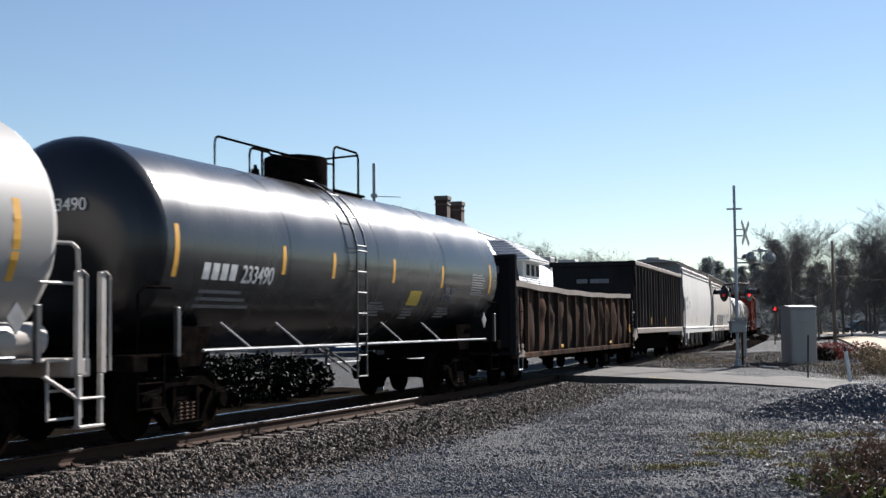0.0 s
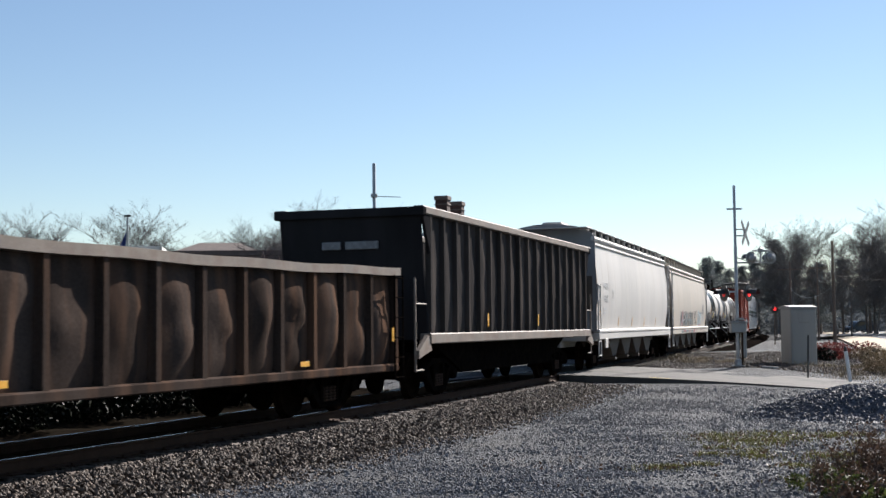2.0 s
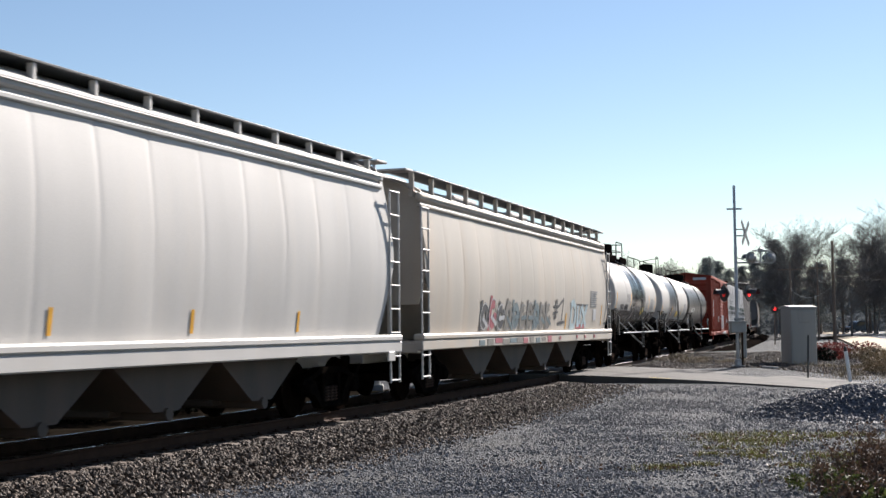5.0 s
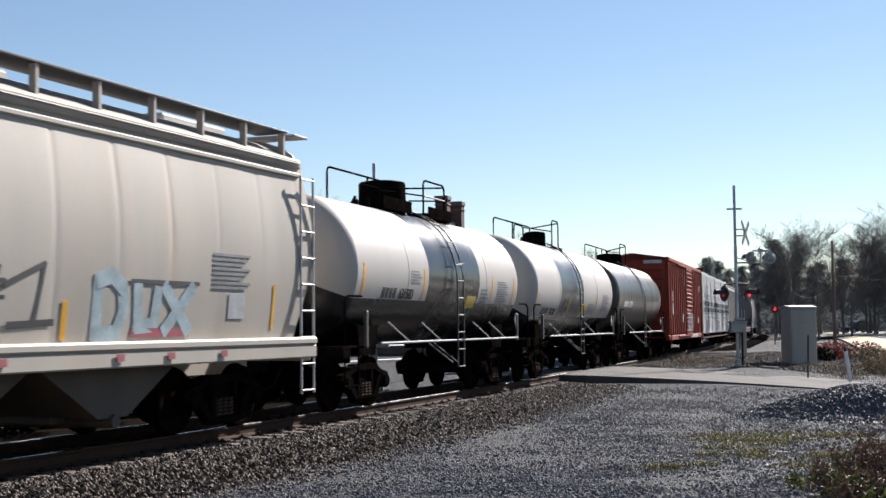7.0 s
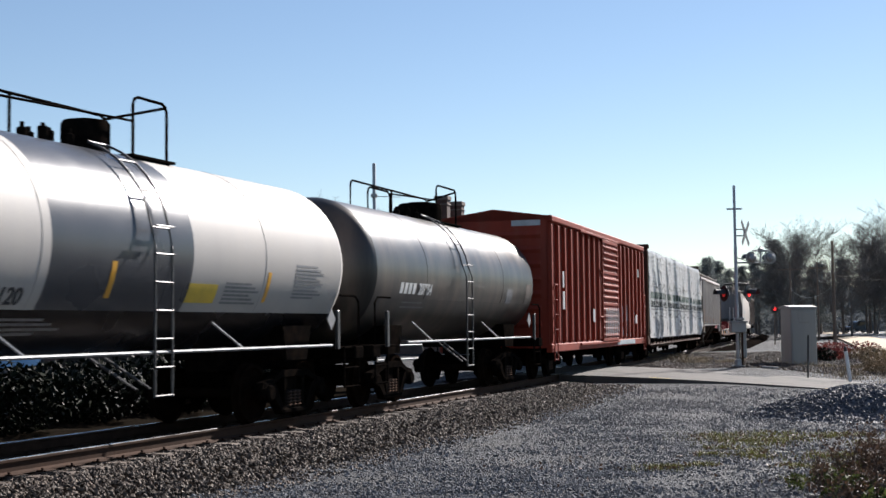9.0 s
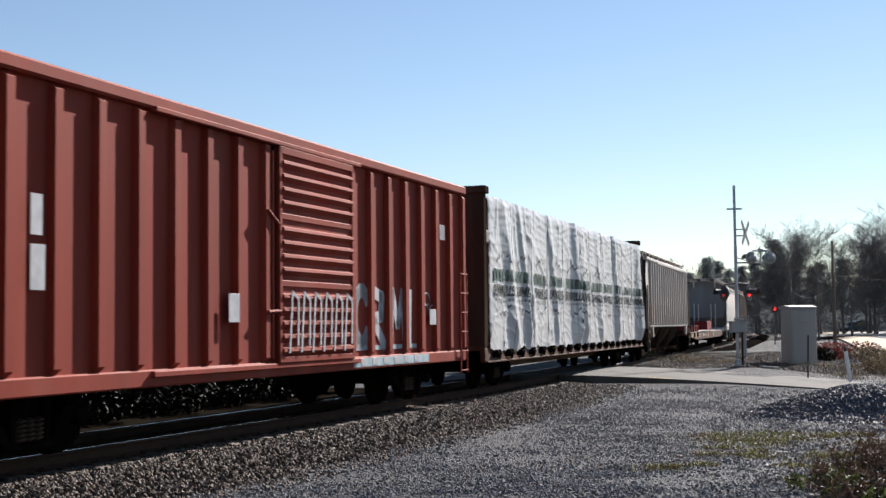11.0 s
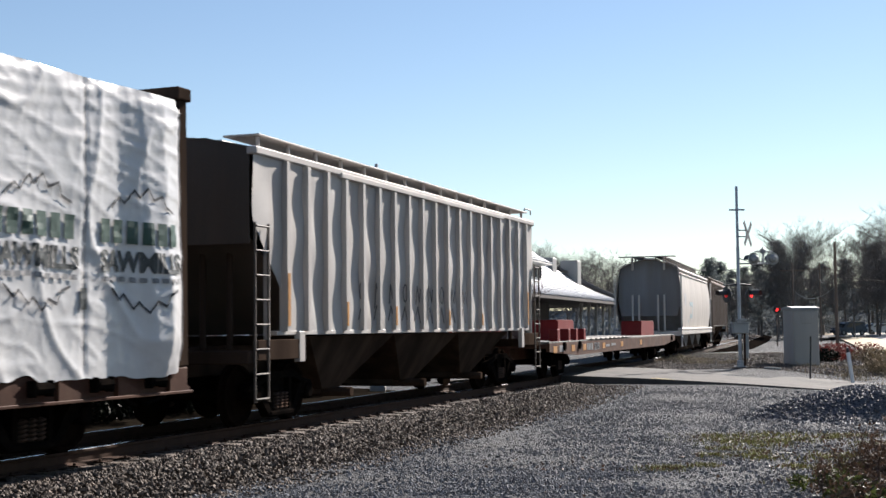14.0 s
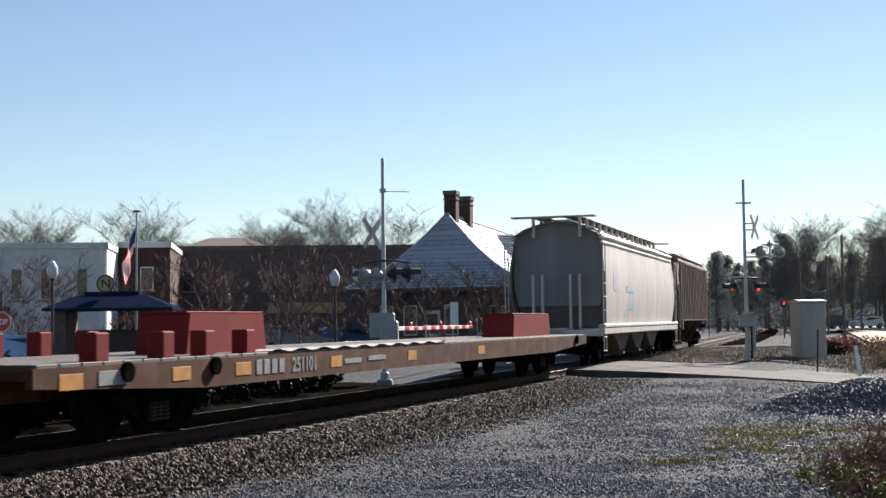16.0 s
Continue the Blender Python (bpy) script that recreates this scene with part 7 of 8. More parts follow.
    # chimneys on the ridge
    for x, y, z in ((5.4, W / 2 - 0.05, 9.45), (8.4, W / 2 - 0.1, 9.38)):
        c = part("chimney", Geo().box(x - 0.36, x + 0.36, y - 0.36, y + 0.36, 6.3, z - 0.25, 0.015), M_BRICK, d, "brown brick chimney with a corbelled cap")
        part("chimney_cap", Geo().box(x - 0.42, x + 0.42, y - 0.42, y + 0.42, z - 0.25, z, 0.02).box(x - 0.41, x + 0.41, y - 0.41, y + 0.41, z - 0.55, z - 0.47, 0.02), M_BRICKD, c)
    part("ridge_cap", Geo().tube([(4.6, W / 2, R + 0.04), (L - 16, W / 2, R - 0.36)], 0.09, 8), M_ROOF, d)
    for x0, y0, x1, y1 in ((0, A, 4.6, W / 2), (0, W, 4.6, W / 2)):
        pts = [(x0 + (x1 - x0) * u, y0 + (y1 - y0) * u, E + (R - E) * u - 0.55 * math.sin(math.pi * u) + 0.07) for u in [i / 10 for i in range(11)]]
        part("hip_cap", Geo().tube(pts, 0.08, 6), M_ROOF, d)
    # rooftop units at the far end
    for x, y in ((30, 3.6), (35, 2.6)):
        part("roof_vent", Geo().box(x - 0.8, x + 0.8, y - 0.7, y + 0.7, 5.0, 7.0, 0.05), M_CAB, d)
    return d


depot()


# ---- town behind the railway
def block(name, x, y, turn, w, dpt, h, wall, label, windows, cornice=M_TRIM, ws=(0.9, 1.6)):
    b = thing(name, pose(x, y, -0.35, 0, 0, turn), label, "building", "town buildings")
    part("wall", Geo().box(0, w, 0, dpt, 0, h, 0.03), wall, b)
    part("roof", Geo().box(0.25, w - 0.25, 0.25, dpt - 0.25, h - 0.1, h + 0.02), M_ASPHALT, b)
    part("parapet", Geo().box(-0.08, w + 0.08, -0.08, 0.25, h - 0.1, h + 0.3, 0.02).box(-0.08, 0.25, -0.08, dpt, h - 0.1, h + 0.3, 0.02).box(w - 0.25, w + 0.08, -0.08, dpt, h - 0.1, h + 0.3, 0.02), cornice, b)
    for wx, wz in windows:
        q = part("window", Geo().box(wx, wx + ws[0], -0.06, 0.02, wz, wz + ws[1]), cornice, b)
        part("pane", Geo().box(wx + 0.08, wx + ws[0] - 0.08, -0.075, -0.05, wz + 0.08, wz + ws[1] - 0.08), M_GLASS, q)
        part("sill", Geo().box(wx - 0.1, wx + ws[0] + 0.1, -0.14, 0.0, wz - 0.12, wz), M_CONC, q)
    return b


white = block("shop_building", -36.6, 80, 8, 14.9, 14, 6.8, M_WBRICK, "two-storey white painted brick shop building", [(2.6, 3.5), (5.0, 3.5), (9.0, 3.5), (10.8, 3.5), (13.0, 3.5)], M_WBRICK, (0.75, 2.0))
for x in (0.05, 8.0, 14.4):
    part("pilaster", Geo().box(x, x + 0.45, -0.16, 0.0, 0, 6.8, 0.02), M_WBRICK, white)
part("awning", Geo().prism([(-1.2, 2.5), (-0.1, 3.1), (-0.1, 2.9), (-1.2, 2.42)], 3.0, 9.0), M_BLUEROOF, white)
block("shop_building", -22.6, 88, 8, 3.4, 12, 7.2, M_BRICK, "narrow red brick shop building with a flat roof", [(1.4, 4.2)], M_TRIM)
long_ = block("shop_building", -22.3, 100, 6, 26.0, 16, 7.6, M_BRICKD, "long dark brick building with a flat roof", [(k * 3.0 + 1.5, 4.4) for k in range(7)], M_BRICKD)
part("shop_fascia", Geo().box(8, 14, -0.2, 0.0, 2.6, 3.4, 0.02), M_TAN, long_)
part("shop_fascia", Geo().box(17, 19.5, -0.2, 0.0, 2.6, 3.6, 0.02), M_REDP, long_)
part("shop_fascia", Geo().box(14.6, 16.8, -0.2, 0.0, 4.0, 6.0, 0.02), M_TRIM, long_)
house = thing("house", pose(-27.0, 128, -0.3, 0, 0, 5), "brick house with a low brown roof behind the shops", "house")
part("wall", Geo().box(0, 9, 0, 9, 0, 9.0, 0.03), M_WBRICK, house)
part("roof", Geo().add([(-0.8, -0.8, 9.0), (9.8, -0.8, 9.0), (9.8, 9.8, 9.0), (-0.8, 9.8, 9.0), (2.5, 4.5, 10.6), (6.5, 4.5, 10.6)], [(0, 1, 5, 4), (1, 2, 5), (2, 3, 4, 5), (3, 0, 4), (0, 3, 2, 1)]), M_BRICKD, house)

kiosk = thing("shelter", pose(-15.2, 50, -0.3, 0, 0, 6), "small brick shelter with a navy metal roof", "shelter")
part("roof", Geo().add([(-0.5, -0.6, 2.45), (4.4, -0.6, 2.45), (4.4, 2.6, 2.45), (-0.5, 2.6, 2.45), (0.6, 0.4, 2.95), (3.3, 0.4, 2.95), (3.3, 1.6, 2.95), (0.6, 1.6, 2.95), (-0.5, -0.6, 2.35), (4.4, -0.6, 2.35), (4.4, 2.6, 2.35), (-0.5, 2.6, 2.35)], [(0, 1, 5, 4), (1, 2, 6, 5), (2, 3, 7, 6), (3, 0, 4, 7), (4, 5, 6, 7), (0, 8, 9, 1), (1, 9, 10, 2), (2, 10, 11, 3), (3, 11, 8, 0), (11, 10, 9, 8)]).box(0.9, 3.0, 0.5, 1.5, 2.95, 3.1, 0.02), M_BLUEROOF, kiosk)
for x in (-0.2, 3.6):
    part("pillar", Geo().box(x, x + 0.55, -0.3, 0.25, 0, 2.4, 0.02), M_BRICKD, kiosk)
    part("pillar", Geo().box(x, x + 0.55, 1.7, 2.25, 0, 2.4, 0.02), M_BRICKD, kiosk)
part("back_wall", Geo().box(0.3, 3.7, 1.9, 2.0, 0, 1.6, 0.02), M_DWALL, kiosk)
part("sign_disc", disc(0.33, 0.03), M_TAN, kiosk, at=pose(1.75, 0.3, 3.4))
part("sign_ring", Geo().lathe([(-0.045, 0.29), (-0.045, 0.35), (0.04, 0.35), (0.04, 0.29)], "y", 26), M_BLKP, kiosk, at=pose(1.75, 0.3, 3.4))
cu = bpy.data.curves.new("sign_letter", "FONT")
cu.body, cu.size, cu.extrude, cu.offset = "N", 0.5, 0.004, 0.01
tmp = bpy.data.objects.new("tmp", cu)
me = bpy.data.meshes.new_from_object(tmp)
bpy.data.objects.remove(tmp)
part("sign_letter", me, M_BLKP, kiosk, at=pose(1.57, 0.26, 3.23, 90, 0, 0))


def globe_lamp(x, y, top, label="black lamp post with a white acorn globe"):
    l = thing("street_lamp", pose(x, y, -0.3), label, "street lamp", "globe lamps")
    h = top + 0.3
    part("post", Geo().lathe([(0, 0.14), (0.3, 0.13), (0.35, 0.07), (h - 0.75, 0.05), (h - 0.7, 0.1), (h - 0.66, 0.1)], "z", 12), M_BLKP, l, smooth=True)
    part("globe", Geo().lathe([(h - 0.66, 0.12), (h - 0.5, 0.2), (h - 0.28, 0.21), (h - 0.12, 0.13), (h - 0.08, 0.06)], "z", 16), M_GLOBE, l, smooth=True)
    part("finial", Geo().lathe([(h - 0.09, 0.11), (h - 0.05, 0.09), (h, 0.02), (h, 0.001)], "z", 12), M_WHITEP, l, smooth=True)


globe_lamp(-14.8, 48, 3.9)
globe_lamp(-4.7, 52, 3.6)
globe_lamp(-13.8, 80, 3.4)
globe_lamp(-26, 70, 2.6)
flag_ = thing("flagpole", pose(-14.6, 60, -0.3), "silver flagpole with a hanging striped flag", "flagpole")
part("pole", Geo().lathe([(0, 0.06), (7.0, 0.04), (7.0, 0.001)], "z", 10), M_SILVER, flag_, smooth=True)
part("finial", Geo().box(-0.18, 0.18, -0.05, 0.05, 7.0, 7.1, 0.03), M_BLKP, flag_)
def flag_cloth(u, v):
    return (-0.05 - 0.60 * u - 0.06 * math.sin(7 * u) - 0.12 * v + 0.3 * u * v, 0.14 * math.sin(9 * u + 4 * v), 6.3 - 1.3 * v * (1 - 0.15 * u) - 1.6 * u)


for k in range(13):
    u0 = 0.4 if k < 7 else 0.0
    part("stripe", Geo().grid(10, 1, lambda u, v: flag_cloth(u0 + (1 - u0) * u, (k + v) / 13)), M_FLAGR if k % 2 == 0 else M_FLAGW, flag_)
part("canton", Geo().grid(6, 6, lambda u, v: flag_cloth(0.4 * u, v * 7 / 13)), M_FLAGB, flag_)
stop = thing("stop_sign", pose(-16.0, 46, -0.3), "red octagonal stop sign on a dark post", "stop sign")
part("post", Geo().box(-0.04, 0.04, -0.02, 0.04, 0, 3.0, 0.01), M_BLKP, stop)
part("plate", Geo().lathe([(-0.012, 0.001), (-0.012, 0.38), (0.0, 0.38), (0.0, 0.001)], "y", 8, radians(22.5), radians(382.5)), M_REDP, stop, at=pose(0, -0.03, 1.95))
part("border", Geo().lathe([(-0.016, 0.36), (-0.016, 0.39), (-0.01, 0.39)], "y", 8, radians(22.5), radians(382.5)), M_WHITEP, stop, at=pose(0, -0.03, 1.95))
lettering("sign_word", "STOP", 0.27, M_WHITEP, stop, -0.3, -0.05, 1.86, 0.008, 0.85)
solid("fence", Geo().add([], []).tube([(-4.0, 48, 0.75), (0.5, 55, 0.75)], 0.03, 6).tube([(-4.0, 48, 0.2), (0.5, 55, 0.2)], 0.03, 6), M_WHITEP, "low white rail fence beside the depot road", "fence")
box = thing("utility_box", pose(1.55, 45.5, -0.25), "pale grey utility box with an open side panel", "utility box")
part("body", Geo().box(-0.3, 0.3, -0.25, 0.25, 0, 1.7, 0.03), M_CAB, box)
part("lid", Geo().box(-0.33, 0.33, -0.28, 0.28, 1.7, 1.75, 0.01), M_CAB, box)
sgn = thing("road_sign", pose(0.0, 50, -0.3), "grey square road sign seen from behind", "road sign")
part("post", Geo().box(-0.03, 0.03, -0.03, 0.03, 0, 2.5, 0.008), M_MAST, sgn)
part("plate", Geo().box(-0.1, 0.22, -0.05, -0.035, 1.5, 2.5, 0.006), M_WHITEP, sgn)


# ---- vehicles
def vehicle(x, y, turn, paint, label, tall=1.55, group="parked cars", name="car", z=-0.3):
    c = thing(name, pose(x, y, z, 0, 0, turn), label, "car", group)
    prof = [(-2.2, 0.35), (-2.25, 0.75), (-2.1, 0.95), (-1.9, tall - 0.12), (-1.6, tall), (0.3, tall), (0.75, tall - 0.08), (1.35, 1.0), (2.1, 0.9), (2.3, 0.7), (2.28, 0.35)]
    g = Geo()
    n = len(prof)
    for y_, k in ((-0.88, 0.0), (-0.8, 1.0), (0.8, 1.0), (0.88, 0.0)):
        g.v += [(p[0], (y_ if p[1] < 1.0 else y_ * 0.84), p[1]) for p in prof]
    g.f += [(r * n + i, r * n + i + 1, (r + 1) * n + i + 1, (r + 1) * n + i) for r in range(3) for i in range(n - 1)] + [tuple(range(n)), tuple(range(3 * n, 4 * n))[::-1]]
    part("body", g, paint, c, smooth=True)
    for sg in (-1, 1):
        part("side_window", Geo().slab([(-1.75, 1.02), (-1.62, tall - 0.16), (0.25, tall - 0.12), (0.95, 1.04)], sg * 0.745 - 0.02, sg * 0.745 + 0.02), M_GLASS, c)
    part("windscreen", Geo().add([(0.72, -0.62, tall - 0.1), (0.72, 0.62, tall - 0.1), (1.33, 0.68, 1.03), (1.33, -0.68, 1.03)], [(0, 1, 2, 3)]), M_GLASS, c, at=pose(0.02, 0, 0.02))
    part("rear_window", Geo().add([(-1.92, -0.6, tall - 0.16), (-1.92, 0.6, tall - 0.16), (-2.07, 0.66, 1.02), (-2.07, -0.66, 1.02)], [(0, 1, 2, 3)]), M_GLASS, c, at=pose(-0.03, 0, 0.01))
    for sx in (-1.4, 1.42):
        for sg in (-1, 1):
            w = part("wheel", Geo().lathe([(-0.1, 0.2), (-0.1, 0.31), (-0.07, 0.34), (0.07, 0.34), (0.1, 0.31), (0.1, 0.2)], "y", 18), M_RUBBER, c, at=pose(sx, sg * 0.82, 0.34), smooth=True)
            part("rim", Geo().lathe([(-0.07, 0.001), (-0.07, 0.21), (0.07, 0.21), (0.07, 0.001)], "y", 14), M_SILVER, w)
    for sg in (-1, 1):
        part("headlight", Geo().box(2.2, 2.3, sg * 0.62 - 0.16, sg * 0.62 + 0.16, 0.68, 0.8, 0.02), M_GLOBE, c)
        part("tail_light", Geo().box(-2.27, -2.2, sg * 0.68 - 0.1, sg * 0.68 + 0.1, 0.78, 0.95, 0.02), M_REDP, c)
    return c


P_DARK = mat("dark_blue_car_paint", (0.02, 0.03, 0.05), 0.25, var=0.1, scale=1, bump=0)
P_WHITE = mat("white_car_paint", (0.65, 0.66, 0.67), 0.25, var=0.05, scale=1, bump=0)
P_BLUE = mat("blue_car_paint", (0.05, 0.14, 0.30), 0.25, var=0.1, scale=1, bump=0)
P_GREY = mat("grey_car_paint", (0.20, 0.21, 0.22), 0.25, var=0.1, scale=1, bump=0)
vehicle(-9.5, 78, 10, P_GREY, "grey pickup-sized car parked near the depot", 1.7)
vehicle(-6.2, 80, 15, P_BLUE, "blue car parked near the depot", 1.5)
vehicle(-3.4, 82, 20, P_DARK, "dark car parked near the depot", 1.5)
vehicle(-13.5, 84, 10, P_WHITE, "white car parked before the shops", 1.5)
vehicle(-17.5, 52, 60, P_BLUE, "blue car parked by the shelter", 1.45)
vehicle(-30, 72, 0, P_GREY, "grey car parked before the white shop", 1.5)
suv = vehicle(58.9, 185, 0, P_DARK, "dark blue car driving along the street", 1.7, "street cars", z=-0.1)
white_car = vehicle(75, 190, 0, P_WHITE, "white car driving along the street", 1.5, "street cars", z=-0.1)
STREET_CARS = (
    (suv, ((0, 59.6, 187), (8.5, 58.9, 185), (11.5, 57.6, 182), (12.5, 54.5, 175), (14, 51.9, 168), (15, 47.9, 162), (16, 45.4, 158)), 200),
    (white_car, ((0, 92, 196), (12, 76, 190), (13.2, 64, 181), (14.5, 55.5, 174), (15, 53.6, 172), (16, 52.6, 166)), 205))
solid("road", Geo().add([(38, 150, -0.07), (44, 168, -0.07), (60, 180, -0.07), (110, 205, -0.07), (110, 185, -0.07), (66, 165, -0.07), (50, 150, -0.07)], [(0, 1, 2, 3, 4, 5, 6)]), M_PALEST, "grey asphalt side street joining the main street", "road", kind="structure")

# ---- shrubs and small plants
hr = random.Random(5)
for s, o, w, h in ((7.0, -4.6, 1.4, 1.0), (9.6, -4.7, 1.6, 1.25), (12.2, -4.8, 1.5, 1.2), (14.8, -4.8, 1.6, 1.25), (17.4, -4.9, 1.6, 1.2), (19.8, -4.8, 1.5, 1.15), (21.8, -4.9, 1.3, 1.05), (4.4, -4.6, 1.4, 1.0)):
    p = on_track(s, o, -0.35)
    c = Geo()
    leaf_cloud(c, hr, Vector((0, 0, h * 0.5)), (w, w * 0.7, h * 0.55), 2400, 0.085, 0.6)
    t = thing("shrub", Matrix.Translation(p), "evergreen shrub behind the track, leaves darkened for shade", "shrub", "evergreen hedge")
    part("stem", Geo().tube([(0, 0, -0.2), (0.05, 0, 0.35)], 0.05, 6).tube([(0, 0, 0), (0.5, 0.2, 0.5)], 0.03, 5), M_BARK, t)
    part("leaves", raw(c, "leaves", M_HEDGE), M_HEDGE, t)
for x, y, k in ((-10.5, 62, 1.15), (-7.5, 64, 1.1), (-3.5, 61, 1.2), (-1.0, 62, 1.15), (1.6, 60, 1.1), (-13.0, 70, 1.4), (-9.5, 72, 1.5), (-6.5, 75, 1.3), (-20, 66, 1.3), (-17.5, 70, 1.2), (3.5, 64, 1.0), (-24, 72, 1.2)):
    t = thing("small_tree", pose(x, y, -0.3, 0, 0, hr.uniform(0, 360)) @ Matrix.Diagonal((k, k, k, 1)), "small leafless ornamental tree with reddish twigs", "tree", "ornamental trees")
    part("trunk", SMALL[0], M_BARK, t)
    part("crown", SMALL[1], M_TWIGR, t)
for x, y, w, h, m, lab in ((17.4, 59, 0.9, 0.85, M_REDLEAF, "red-leaved low shrub on the verge"), (18.6, 62, 0.8, 0.8, M_REDLEAF, "red-leaved low shrub on the verge"), (16.2, 56, 0.7, 0.6, M_HEDGE, "green low shrub on the verge"), (19.6, 60, 1.0, 0.7, M_DRYGRASS, "tan ornamental grass clump on the verge"), (17.8, 53, 0.9, 0.7, M_DRYGRASS, "tan ornamental grass clump on the verge"), (18.9, 56, 1.0, 0.6, M_HEDGE, "green low shrub on the verge"), (17.0, 50, 1.0, 0.6, M_DRYGRASS, "tan ornamental grass clump on the verge"), (20.5, 64, 1.0, 0.9, M_REDLEAF, "red-leaved low shrub on the verge"), (15.6, 46, 0.8, 0.45, M_DRYGRASS, "tan ornamental grass clump on the verge")):
    c = Geo()
    leaf_cloud(c, hr, Vector((0, 0, h * 0.45)), (w, w, h * 0.55), 700, 0.09, 0.4)
    t = thing("shrub", pose(x, y, ground_z(x, y) - 0.02), lab, "shrub", "verge shrubs")
    part("stem", Geo().tube([(0, 0, -0.1), (0, 0, h * 0.5)], 0.03, 5), M_BARK, t)
    part("leaves", raw(c, "leaves", m), m, t)
for i in range(4):
    s = 48 + i * 7
    p = on_track(s, 12.4, -0.15)
    c = Geo()
    leaf_cloud(c, hr, Vector((0, 0, 0.16)), (0.9, 0.9, 0.2), 200, 0.1, 0.4)
    t = thing("shrub", Matrix.Translation(p), "mixed tan and green low planting beside the street", "shrub", "verge shrubs")
    part("leaves", raw(c, "leaves", (M_DRYGRASS, M_HEDGE)[i % 2]), M_DRYGRASS, t)


def blades(rng, spots, n, h, material, name, label):
    g = Geo()
    for x, y, r in spots:
        for _ in range(n):
            a, d = rng.uniform(0, 6.28), r * min(2.2, abs(rng.gauss(0, 0.8)))
            px, py = x + d * math.cos(a), y + d * math.sin(a)
            z = ground_z(px, py) - 0.01
            hh = h * rng.uniform(0.4, 1.3)
            b = rng.uniform(0, 6.28)
            w, lx, ly = 0.006, math.cos(b) * hh * 0.6, math.sin(b) * hh * 0.6
            cx, cy = -math.sin(b) * w, math.cos(b) * w
            g.add([(px - cx, py - cy, z), (px + cx, py + cy, z), (px + lx * 0.4 + cx, py + ly * 0.4 + cy, z + hh * 0.7), (px + lx, py + ly, z + hh), (px + lx * 0.4 - cx, py + ly * 0.4 - cy, z + hh * 0.7)], [(0, 1, 2, 4), (4, 2, 3)])
    return solid(name, raw(g, name, material), material, label, "grass", kind="stuff")


gr = random.Random(17)
spots = [(gr.uniform(4.4, 7.0), gr.uniform(17.0, 22.5), gr.uniform(0.25, 0.7)) for _ in range(26)] + [(gr.uniform(2.6, 4.8), gr.uniform(17.0, 20.0), gr.uniform(0.15, 0.35)) for _ in range(9)] + [(gr.uniform(4.3, 6.6), gr.uniform(12.8, 16.5), gr.uniform(0.2, 0.5)) for _ in range(14)]
blades(gr, spots, 200, 0.06, M_GRASS, "grass", "thin yellow-green winter grass in gravel")
blades(gr, [(gr.uniform(13, 18), gr.uniform(38, 50), 0.8) for _ in range(26)] + [(gr.uniform(9.5, 12), gr.uniform(52, 66), 0.8) for _ in range(14)], 160, 0.16, M_DRYGRASS, "dry_grass", "dry tan grass tufts beside the gravel pad")
g = Geo()
for x, y, r in spots + [(3.0, 15, 1.5), (5, 20, 2.5), (1.5, 18, 1.0)]:
    for _ in range(34):
        a, d = gr.uniform(0, 6.28), r * 1.3 * math.sqrt(gr.random())
        px, py = x + d * math.cos(a), y + d * math.sin(a)
        leaf_cloud(g, gr, Vector((px, py, ground_z(px, py) + 0.02)), (0.01, 0.01, 0.01), 1, 0.035, 0.6)
solid("dead_leaves", raw(g, "dead_leaves", M_DEADLEAF), M_DEADLEAF, "scattered brown dead leaves on the ground", "leaves", kind="stuff")
for x, y, a, L in ((3.75, 19.3, 20, 0.3), (4.95, 19.2, -10, 0.34), (5.95, 21.3, 15, 0.2), (4.1, 14.4, 5, 0.3), (4.55, 14.0, 30, 0.28), (3.4, 18.9, 60, 0.35)):
    solid("paper_scrap" if x != 3.4 else "stick", Geo().box(-L * 0.35, L * 0.35, -0.035, 0.035, 0.0, 0.02, 0.009), M_PALEWOOD if x != 3.4 else M_WOODPOLE, "pale litter scrap lying in the gravel" if x != 3.4 else "short brown stick lying in the gravel", "litter", "litter", at=pose(x, y, ground_z(x, y), 0, 4, a))

